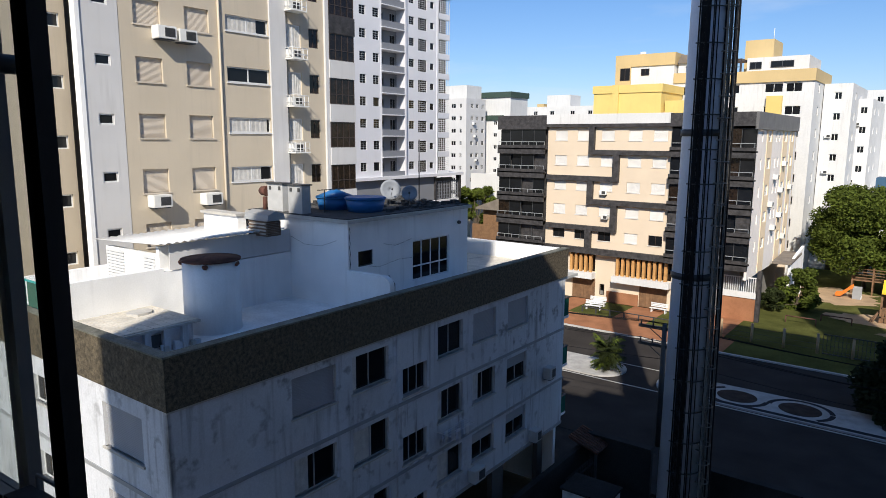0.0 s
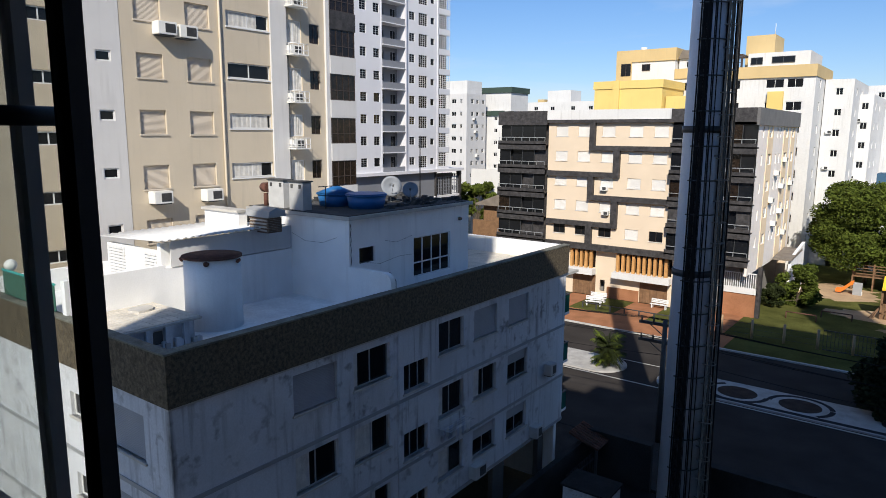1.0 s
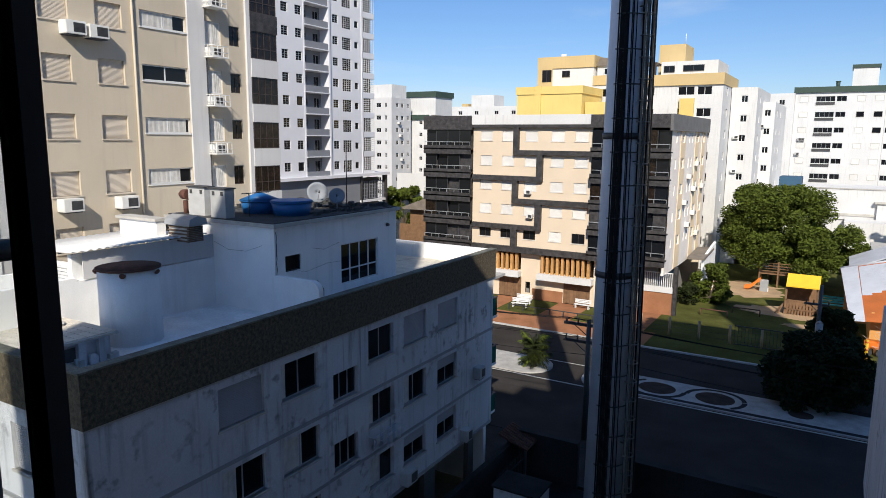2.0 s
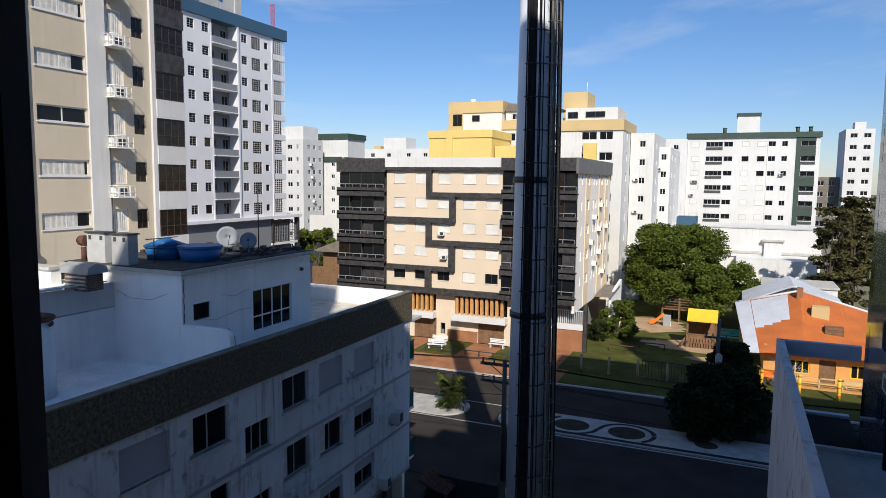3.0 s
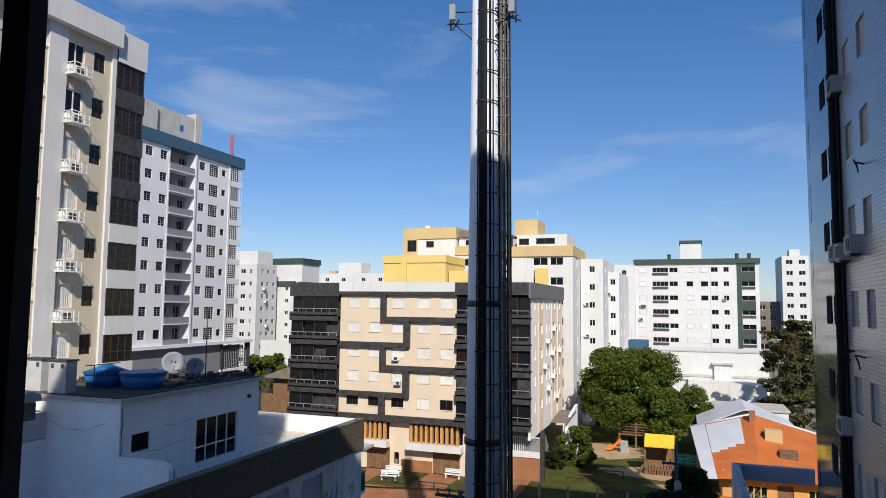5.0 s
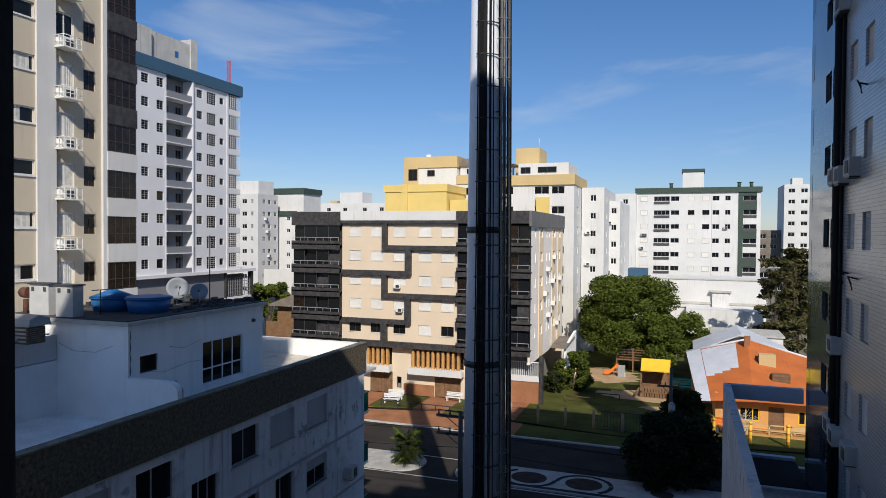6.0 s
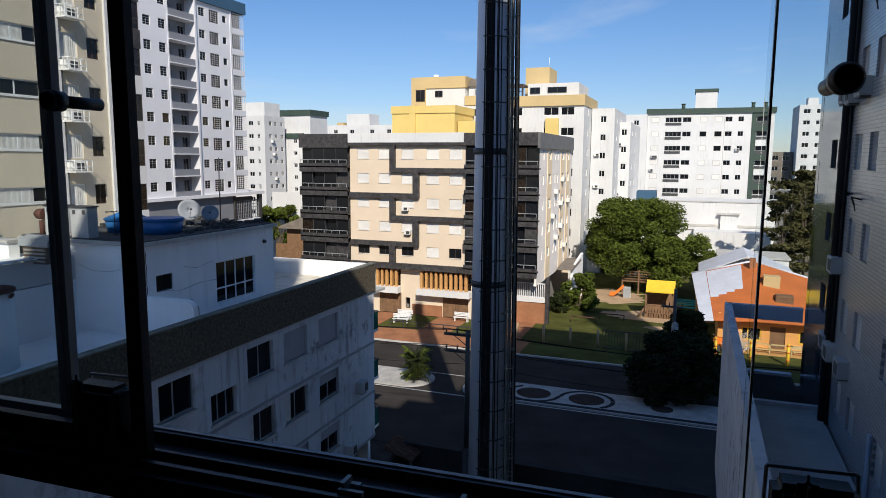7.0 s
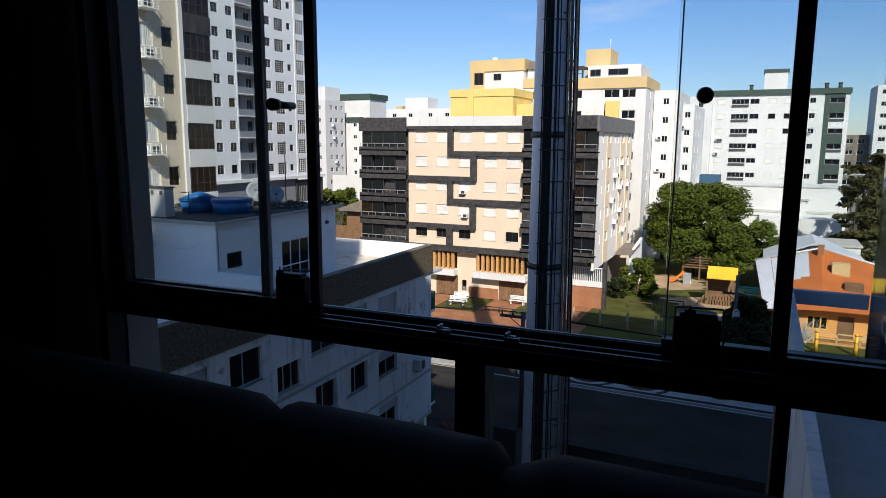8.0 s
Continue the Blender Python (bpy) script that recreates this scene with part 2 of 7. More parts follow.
def tiled(m, one, two, joint, width, height, lift):
    """Lays tile courses on walls that face along x: colour and relief."""
    n, l = m.node_tree.nodes, m.node_tree.links
    g, sep, com, bt, b = n.new("ShaderNodeNewGeometry"), n.new("ShaderNodeSeparateXYZ"), n.new("ShaderNodeCombineXYZ"), n.new("ShaderNodeTexBrick"), n.new("ShaderNodeBump")
    bt.inputs["Scale"].default_value, bt.inputs["Brick Width"].default_value, bt.inputs["Row Height"].default_value = 1.0, width, height
    bt.inputs["Mortar Size"].default_value = 0.008
    bt.inputs["Color1"].default_value, bt.inputs["Color2"].default_value, bt.inputs["Mortar"].default_value = (*one, 1), (*two, 1), (*joint, 1)
    l.new(g.outputs["Position"], sep.inputs["Vector"])
    l.new(sep.outputs["Y"], com.inputs["X"])
    l.new(sep.outputs["Z"], com.inputs["Y"])
    l.new(com.outputs["Vector"], bt.inputs["Vector"])
    l.new(bt.outputs["Color"], n["Principled BSDF"].inputs["Base Color"])
    b.inputs["Strength"].default_value, b.inputs["Distance"].default_value = lift, 0.01
    b.invert = True
    l.new(bt.outputs["Fac"], b.inputs["Height"])
    l.new(b.outputs["Normal"], n["Principled BSDF"].inputs["Normal"])
    return m


M_RBTILE = tiled(mat("white_glazed_tile", (0.4, 0.4, 0.42), 0.24, 0.06, 0.8, 30, 0.05), (0.42, 0.425, 0.44), (0.375, 0.38, 0.395), (0.2, 0.2, 0.21), 0.5, 0.105, 0.4)
M_RBGLOSS = tiled(mat("glossy_grey_tile", (0.1, 0.1, 0.12), 0.08, 0.1, 0.8, 30, 0.0, spec=0.5), (0.105, 0.115, 0.14), (0.08, 0.09, 0.115), (0.03, 0.03, 0.035), 0.5, 0.105, 0.2)
# grey copy of the white casing, with shade put into the colour
M_ACGREY = mat("shade_greyed_casing", (0.45, 0.45, 0.44), 0.6, 0.1, 3.0, 40, 0.05, each=0.12)
M_BLUEGREY = mat("blue_grey_paint", (0.42, 0.48, 0.58), 0.7, 0.08, 1.0, 20, 0.1, streak=0.15)
M_GREENGL = mat("green_glass", (0.02, 0.12, 0.09), 0.1, 0.1, 1.0, 5, 0.0)
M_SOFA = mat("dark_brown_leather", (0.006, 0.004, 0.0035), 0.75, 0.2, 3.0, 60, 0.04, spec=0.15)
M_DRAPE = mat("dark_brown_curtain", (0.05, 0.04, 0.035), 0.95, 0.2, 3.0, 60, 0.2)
M_ROOMW = mat("grey_room_paint", (0.25, 0.24, 0.23), 0.9, 0.05, 1.0, 30, 0.1)
M_FLOOR = mat("dark_wood_floor", (0.1, 0.06, 0.04), 0.5, 0.2, 2.0, 30, 0.1)
M_GLASS = clear_glass("clear_window_glass")
M_CLOTH = mat("washed_cloth", (0.6, 0.63, 0.72), 0.9, 0.4, 6.0, 40, 0.3)
M_TANKW = mat("white_painted_cement", (0.9, 0.9, 0.89), 0.85, 0.06, 0.9, 20, 0.2, streak=0.2, streak_color=(0.35, 0.34, 0.32))

# ================= building helpers =================


def box(bm, x0, x1, y0, y1, z0, z1):
    v = [bm.verts.new(p) for p in ((x0, y0, z0), (x1, y0, z0), (x1, y1, z0), (x0, y1, z0), (x0, y0, z1), (x1, y0, z1), (x1, y1, z1), (x0, y1, z1))]
    for f in ((3, 2, 1, 0), (4, 5, 6, 7), (0, 1, 5, 4), (1, 2, 6, 5), (2, 3, 7, 6), (3, 0, 4, 7)):
        bm.faces.new([v[i] for i in f])


def boxes(*rows):
    bm = bmesh.new()
    for r in rows:
        box(bm, *r)
    return bm


def tube(bm, a, b, r0, r1=None, n=10, caps=True):
    a, b = Vector(a), Vector(b)
    r1 = r0 if r1 is None else r1
    q = (b - a).to_track_quat("Z", "Y")
    ring = lambda c, r: [bm.verts.new(c + q @ Vector((r * math.cos(k * math.tau / n), r * math.sin(k * math.tau / n), 0))) for k in range(n)]
    p, s = ring(a, r0), ring(b, r1)
    for k in range(n):
        f = bm.faces.new((p[k], p[(k + 1) % n], s[(k + 1) % n], s[k]))
        f.smooth = n > 6
    if caps:
        bm.faces.new(p[::-1])
        bm.faces.new(s)


def hose(bm, pts, r, n=5):
    """One connected round bar through a row of points."""
    pts = [Vector(p) for p in pts]
    last = None
    for k, p in enumerate(pts):
        d = pts[min(k + 1, len(pts) - 1)] - pts[max(k - 1, 0)]
        q = d.to_track_quat("Z", "Y")
        ring = [bm.verts.new(p + q @ Vector((r * math.cos(j * math.tau / n), r * math.sin(j * math.tau / n), 0))) for j in range(n)]
        if last:
            for j in range(n):
                bm.faces.new((last[j], last[(j + 1) % n], ring[(j + 1) % n], ring[j])).smooth = True
        else:
            bm.faces.new(ring[::-1])
        last = ring
    bm.faces.new(last)


def prism(bm, pts, axis, lo, hi):
    """A flat outline pushed along an axis; pts are the other two coordinates in order."""
    def at(p, w):
        c = list(p)
        c.insert("xyz".index(axis), w)
        return c
    a, b = [bm.verts.new(at(p, lo)) for p in pts], [bm.verts.new(at(p, hi)) for p in pts]
    n = len(pts)
    for k in range(n):
        bm.faces.new((a[k], a[(k + 1) % n], b[(k + 1) % n], b[k]))
    bm.faces.new(a[::-1])
    bm.faces.new(b)


def data(name, bm, material):
    bmesh.ops.recalc_face_normals(bm, faces=bm.faces) if len(bm.faces) < 4000 else None
    me = bpy.data.meshes.new(name)
    bm.to_mesh(me)
    bm.free()
    me.materials.append(material)
    return me


def put(name, me, parent=None, m=None, label=""):
    ob = new(name, me)
    ob.parent = parent
    if m is not None:
        ob.matrix_local = m
    return tagged(ob, label)


def part(name, bm, material, parent, label="", m=None):
    return put(name, data(name, bm, material), parent, m, label)


def parts(name, rows, material, parent, label="", m=None):
    for r in rows:
        part(name, boxes(r), material, parent, label, m)


def thing(name, label, category, m=None, group="", kind=""):
    ob = new(name)
    if m is not None:
        ob.matrix_world = m
    return tagged(ob, label, category, group, kind)


def solid(name, bm, material, label, category="", group="", kind="", m=None):
    ob = put(name, data(name, bm, material), None, m)
    return tagged(ob, label, category, group, kind)


def grid_solid(us, zs, full, y0, y1, bm=None):
    """One connected solid made of the full cells of a grid in x and z, between two depths."""
    bm = bm or bmesh.new()
    made = {}

    def v(i, j, k):
        if (i, j, k) not in made:
            made[i, j, k] = bm.verts.new((us[i], (y0, y1)[k], zs[j]))
        return made[i, j, k]

    cells = {(i, j) for i in range(len(us) - 1) for j in range(len(zs) - 1) if full((us[i] + us[i + 1]) / 2, (zs[j] + zs[j + 1]) / 2)}
    for i, j in cells:
        bm.faces.new((v(i, j, 0), v(i + 1, j, 0), v(i + 1, j + 1, 0), v(i, j + 1, 0)))
        bm.faces.new((v(i, j + 1, 1), v(i + 1, j + 1, 1), v(i + 1, j, 1), v(i, j, 1)))
        for (di, dj), (a, b) in (((-1, 0), ((i, j), (i, j + 1))), ((1, 0), ((i + 1, j + 1), (i + 1, j))), ((0, -1), ((i + 1, j), (i, j))), ((0, 1), ((i, j + 1), (i + 1, j + 1)))):
            if (i + di, j + dj) not in cells:
                bm.faces.new((v(*a, 0), v(*b, 0), v(*b, 1), v(*a, 1)))
    return bm


def wall_bm(u0, u1, z0, z1, th, holes, y0=0.0):
    """A wall along local x with its openings cut through."""
    us = sorted({u0, u1, *(max(u0, min(u1, h[k])) for h in holes for k in (0, 1))})
    zs = sorted({z0, z1, *(max(z0, min(z1, h[k])) for h in holes for k in (2, 3))})
    return grid_solid(us, zs, lambda u, z: not any(h[0] < u < h[1] and h[2] < z < h[3] for h in holes), y0, y0 + th)


def side(x, y, turn):
    """The pose of a facade's own frame in its building: local x runs to the right as seen from outside, y into the wall."""
    return pose(x, y, 0, 0, 0, turn)


CACHE = {}


def kept(key, make):
    if key not in CACHE:
        CACHE[key] = make()
    return CACHE[key]


def frame_bm(w, h, t, d0, d1, posts=(), rails=()):
    us = sorted({0, t, w - t, w, *(p + e for p in posts for e in (-t / 2, t / 2))})
    zs = sorted({0, t, h - t, h, *(r + e for r in rails for e in (-t / 2, t / 2))})
    bars = lambda q, size, mids: q < t or q > size - t or any(abs(q - m) < t / 2 for m in mids)
    return grid_solid(us, zs, lambda u, z: bars(u, w, posts) or bars(z, h, rails), d0, d1)


def slats_bm(w, h, y, pitch):
    bm = bmesh.new()
    n = max(2, int(h / pitch))
    rows = []
    for k in range(n):
        for q, out in ((0.0, 0.0), (0.55, 0.012)):
            zz = (k + q) * h / n
            rows.append((bm.verts.new((0, y - out, zz)), bm.verts.new((w, y - out, zz))))
    rows.append((bm.verts.new((0, y, h)), bm.verts.new((w, y, h))))
    for a, b in zip(rows, rows[1:]):
        bm.faces.new((a[0], a[1], b[1], b[0]))
    return bm


def window(parent, base, u, z, w, h, mat_f, mat_p, t=0.05, posts=1, rails=(), deep=0.12, shutter=None, drop=1.0, sill=None, curtain=0.0, guard=False, label=""):
    """A window in an opening: frame, panes, and what it has of a roller shutter, sill, curtain or guard."""
    w, h = round(w, 2), round(h, 2)
    key = (w, h, mat_f.name, t, posts, rails, deep)
    ps = tuple(w * (k + 1) / (posts + 1) for k in range(posts))
    fr = kept(("f",) + key, lambda: data("window", frame_bm(w, h, t, deep, deep + 0.06, ps, rails), mat_f))
    ob = put("window", fr, parent, base @ pose(u, 0, z), label)
    pn = kept(("p", w, h, deep, mat_p.name), lambda: data("pane", boxes((0.01, w - 0.01, deep + 0.025, deep + 0.035, 0.01, h - 0.01)), mat_p))
    put("pane", pn, ob)
    if shutter:
        hh = round(h * drop, 2)
        sh = kept(("s", w, h, hh, deep, shutter.name), lambda: data("shutter", slats_bm(w - 0.04, hh, deep - 0.02, 0.055), shutter))
        put("shutter", sh, ob, pose(0.02, 0, h - hh))
    if sill:
        sl = kept(("l", w, sill.name), lambda: data("sill", boxes((-0.06, w + 0.06, -0.06, deep, -0.07, 0.0)), sill))
        put("sill", sl, ob)
    if curtain:
        def drape():
            bm = bmesh.new()
            n = 24
            m = max(2, int(n * curtain))
            top = [[bm.verts.new((0.05 + (w * 0.9) * k / n, deep + 0.012 + 0.008 * math.sin(k * 2.1), zz)) for k in range(m + 1)] for zz in (0.06, h - 0.06)]
            for k in range(m):
                bm.faces.new((top[0][k], top[0][k + 1], top[1][k + 1], top[1][k]))
            return data("curtain", bm, M_CURTAIN)
        put("curtain", kept(("c", w, h, deep, float(curtain)), drape), ob)
    if guard:
        def bars():
            nz, nu = max(3, round(h / 0.29)), (2 if w < 1.6 else 4)
            zs = [h * k / nz + e for k in range(1, nz) for e in (-0.014, 0.014)]
            us = [0, 0.01] + [w * k / nu + e for k in range(1, nu) for e in (-0.017, 0.017)] + [w - 0.01, w]
            near_ = lambda q, size, n: abs(q / size * n - round(q / size * n)) * size / n < 0.018 and 0 < round(q / size * n) < n
            bm = grid_solid(us, [0.0] + zs + [h], lambda u, z: near_(z, h, nz) or near_(u, w, nu), deep - 0.05, deep - 0.03)
            return data("guard", bm, M_GREYP if w > 1.6 else M_GREYALU)
        put("guard", kept(("g", w, h, deep), bars), ob)
    return ob


def air_conditioner(x, y, z, turn, w=0.95, d=0.55, h=0.5, label="white air conditioner casing on a facade", group="air conditioners", shell=None):
    """A box unit: x, y, z is the lower corner on the wall; local y runs into the wall."""
    ob = thing("air_conditioner", label, "air conditioner", pose(x, y, z, 0, 0, turn), group)
    def casing():
        bm = boxes((0, w, -d, 0.02, 0, h))
        bmesh.ops.bevel(bm, geom=bm.edges[:], offset=0.02, segments=2, affect="EDGES")
        return data("casing", bm, shell or M_PLASTIC)
    put("casing", kept(("acc", w, d, h, (shell or M_PLASTIC).name), casing), ob)
    def grille():
        bm = boxes((w * 0.36, w * 0.9, -d - 0.012, -d + 0.004, h * 0.16, h * 0.84))
        for k in range(9):
            zz = h * (0.2 + 0.07 * k)
            box(bm, w * 0.36, w * 0.9, -d - 0.02, -d - 0.01, zz, zz + 0.012)
        return data("grille", bm, M_GRILLE)
    put("grille", kept(("acg", w, d, h), grille), ob, None, "dark louvred grille")
    def bracket():
        return data("bracket", boxes((0.08, w - 0.08, -d * 0.9, 0, -0.05, 0.0)), M_DARKST)
    put("bracket", kept(("acb", w, d), bracket), ob)
    return ob



def unit_basket(x, y, z, turn):
    """A box unit standing in an open white basket of bars fixed to the wall."""
    ob = air_conditioner(x, y, z + 0.1, turn, 0.86, 0.45, 0.5, "white air conditioner in a barred basket below a window")
    def slab():
        return data("shelf", boxes((-0.1, 1.08, -0.78, 0.0, -0.1, -0.03)), M_PLASTIC)
    shelf = put("shelf", kept(("ubs",), slab), ob, None, "white shelf slab")
    def rail():
        bm = bmesh.new()
        hose(bm, [(-0.08, 0, 0), (-0.08, -0.72, 0), (-0.04, -0.76, 0), (1.02, -0.76, 0), (1.06, -0.72, 0), (1.06, 0, 0)], 0.022, 6)
        return data("basket_rail", bm, M_ALU)
    def bar():
        bm = bmesh.new()
        tube(bm, (0, 0, -0.03), (0, 0, 0.56), 0.02, n=6)
        return data("basket_bar", bm, M_ALU)
    for zz in (0.2, 0.56):
        put("basket_rail", kept(("ubr",), rail), shelf, pose(0, 0, zz))
    for px, py in ((-0.08, -0.74), (0.3, -0.76), (0.68, -0.76), (1.06, -0.74), (1.06, -0.38), (-0.08, -0.38)):
        put("basket_bar", kept(("ubb",), bar), shelf, pose(px, py, 0))
    return ob


# ================= ground and street =================
solid("ground", boxes((-900, 900, -900, 1500, -0.6, -0.12)), M_EARTH, "dry ground running out to the horizon", "ground", kind="structure")
NEAR_KERB, MED0, MED1, FAR_KERB = 38.4, 48.75, 53.2, 61.2
solid("road", boxes((-300, 300, NEAR_KERB, FAR_KERB, -0.2, -0.02)), M_ASPHALT, "worn grey asphalt avenue with two carriageways", "road", kind="structure")
solid("pavement", boxes((-300, -14.6, FAR_KERB + 0.25, 66.3, -0.15, 0.08)), M_PAVE, "red brick pavement along the avenue", "pavement", kind="structure")
solid("grass_verge", boxes((-14.58, 300, FAR_KERB + 0.25, 66.28, -0.15, 0.07)), M_GRASS, "rough grass verge behind the kerb", "grass", kind="structure")
solid("pavement", boxes((-300, 300, 33.5, NEAR_KERB - 0.25, -0.15, 0.08)), M_SLAB, "concrete pavement with building shade in its dark colour", "pavement", kind="structure")
for y0, y1 in ((FAR_KERB, FAR_KERB + 0.25), (NEAR_KERB - 0.25, NEAR_KERB)):
    k = thing("kerb", "concrete kerb stones along the road", "kerb", kind="structure")
    # near kerb takes the shade-darkened copy of the stone
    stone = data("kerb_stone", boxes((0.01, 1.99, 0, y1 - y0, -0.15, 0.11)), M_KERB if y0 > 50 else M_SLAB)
    for j in range(-35, 16):
        put("kerb_stone", stone, k, pose(j * 2.0, y0, 0))
solid("lawn", boxes((-46, -17, 66.3, 72.8, -0.1, 0.05)), M_GRASS, "short green lawn in front of the apartment house", "lawn", kind="structure")
solid("lawn", boxes((-16.2, 40, 66.3, 112, -0.1, 0.05)), M_GRASS, "green playground lawn with bare patches", "lawn", kind="structure")
for x0, x1, y0, y1 in ((-34.9, -32.3, 66.3, 72.9), (-27.2, -23.5, 66.3, 72.9), (-19.5, -15.8, 66.3, 78)):
    solid("garden_path", boxes((x0, x1, y0, y1, 0.0, 0.09)), M_PAVE, "red brick path across the lawn", "path", kind="structure")


def blob(bm, cx, cy, rx, ry, z0, z1, n=28, wob=0.0, seed=1):
    rnd = random.Random(seed)
    pts = [(cx + rx * math.cos(a) * (1 + wob * (rnd.random() - 0.5)), cy + ry * math.sin(a) * (1 + wob * (rnd.random() - 0.5))) for a in (k * math.tau / n for k in range(n))]
    prism(bm, pts, "z", z0, z1)


for cx, cy, rx, ry, s in ((-4.2, 82.5, 5.0, 2.6, 3), (-10.5, 93, 5.5, 5.0, 4), (-2.0, 77.0, 2.0, 0.9, 6)):
    bm = bmesh.new()
    blob(bm, cx, cy, rx, ry, 0.0, 0.065, 30, 0.45, s)
    solid("sand_patch", bm, M_SAND, "bare sandy patch worn into the lawn", "sand", kind="structure")

# the planted strip between the carriageways
def strip(bm, x_end, x_far, r):
    """A kerbed strip with one rounded end."""
    sg = 1 if x_far > x_end else -1
    arc = [(x_end - sg * r * math.cos(a), 51.0 + 2.12 * math.sin(a)) for a in (math.pi * (k / 24 - 0.5) for k in range(25))]
    prism(bm, [(x_far, 48.88)] + arc + [(x_far, 53.12)], "z", -0.1, 0.1)


bm = bmesh.new()
strip(bm, -15.2, 70, 1.4)
strip(bm, -21.5, -120, 2.1)
median = solid("median", bm, M_MOSAIC, "white stone mosaic strip between the carriageways", "median", kind="structure")
solid("road_line", boxes((-300, 300, 48.55, 48.72, -0.03, -0.012), (-300, 300, 53.3, 53.42, -0.03, -0.012)), M_KERB, "white painted line along the road", "road line", kind="structure")


def ring(bm, cx, cy, r0, r1, z0, z1, n=40, a0=0.0, a1=math.tau):
    p = [[bm.verts.new((cx + r * math.cos(a0 + (a1 - a0) * k / n), cy + r * 0.88 * math.sin(a0 + (a1 - a0) * k / n), z)) for k in range(n + 1)] for r, z in ((r0, z1), (r1, z1), (r1, z0), (r0, z0))]
    for i in range(4):
        q = p[(i + 1) % 4]
        for k in range(n):
            bm.faces.new((p[i][k], p[i][k + 1], q[k + 1], q[k]))


for i, cx in enumerate((-10.75, -6.55, -0.9, 5.0, 10.8)):
    bm = bmesh.new()
    ring(bm, cx, 51.05, 0.0001, 1.38 if i < 2 else 0.8, 0.05, 0.125)
    solid("planter_bed", bm, M_SOIL, "round bed of dark soil in the mosaic", "planter", "planter beds", kind="structure")
    if i > 1:
        continue
    bm = bmesh.new()
    ring(bm, cx, 51.05, 1.85, 2.2, 0.05, 0.108, a0=(0.15 if i % 2 else math.pi + 0.15), a1=(math.pi if i % 2 else math.tau))
    ring(bm, cx, 51.05, 1.85, 2.2, 0.05, 0.108, a0=(-0.9 if i % 2 else 2.2), a1=(0.1 if i % 2 else math.pi + 0.1))
    solid("mosaic_band", bm, M_MOSBLK, "black mosaic wave curling round the bed", "paving", "mosaic bands", kind="structure")
solid("mosaic_band", boxes((-13.5, 60, MED0 + 0.3, MED0 + 0.75, 0.05, 0.104)), M_MOSBLK, "straight black mosaic band along the strip", "paving", "mosaic bands", kind="structure")

# ================= the room and its own building =================
ROOM = thing("window_1", "black-framed sliding window standing open", "window", pose(0, 0, 0, 0, 0, 1.9), kind="structure")
Z0, ZR, ZT = 17.62, 18.366, 20.0
part("window_frame", grid_solid([-0.74, -0.66, 2.2, 2.28], [Z0 - 0.07, Z0, ZT - 0.07, ZT], lambda u, z: not (-0.66 < u < 2.2 and Z0 < z < ZT - 0.07), -0.06, 0.0), M_BLACKF, ROOM)
part("outer_frame", grid_solid([-0.74, -0.655, 2.2, 2.28], [Z0 - 0.07, Z0, ZT - 0.07, ZT], lambda u, z: not (-0.655 < u < 2.2 and Z0 < z < ZT - 0.07), 0.002, 0.11), M_GREYALU, ROOM, "grey outer window frame")
bm = boxes((-0.66, 2.2, -0.045, 0.07, ZR - 0.052, ZR - 0.012), (-0.66, 2.2, -0.03, -0.022, ZR - 0.012, ZR), (-0.66, 2.2, 0.006, 0.012, ZR - 0.012, ZR), (-0.66, 2.2, 0.055, 0.062, ZR - 0.012, ZR + 0.004))
part("transom", bm, M_BLACKF, ROOM, "black sill rail with sliding tracks")
part("track", boxes((-0.66, 2.2, 0.063, 0.071, ZR - 0.03, ZR + 0.006)), M_GREYALU, ROOM, "thin metal edge of the track")


def sash(x0, x1, y0, y1, left, right, material, label):
    s = part("sash", boxes((x0, x1, y0, y1, ZR + 0.001, ZR + 0.03), (x0, x1, y0, y1, ZT - 0.11, ZT - 0.072)), material, ROOM, label)
    if left:
        part("stile", boxes((x0, x0 + left, y0, y1, ZR + 0.03, ZT - 0.11), (x0 + left * 0.4, x0 + left * 0.5, y0 - 0.003, y0, ZR + 0.03, ZT - 0.11)), material, s)
    if right:
        part("stile", boxes((x1 - right, x1, y0, y1, ZR + 0.03, ZT - 0.11), (x1 - right * 0.6, x1 - right * 0.5, y0 - 0.004, y0, ZR + 0.03, ZT - 0.11)), material, s)
    pane = part("pane", boxes((x0 + left * 0.5, x1 - right * 0.5, (y0 + y1) / 2 - 0.003, (y0 + y1) / 2 + 0.003, ZR + 0.012, ZT - 0.08)), M_GLASS, s)
    pane.visible_shadow = False
    return s


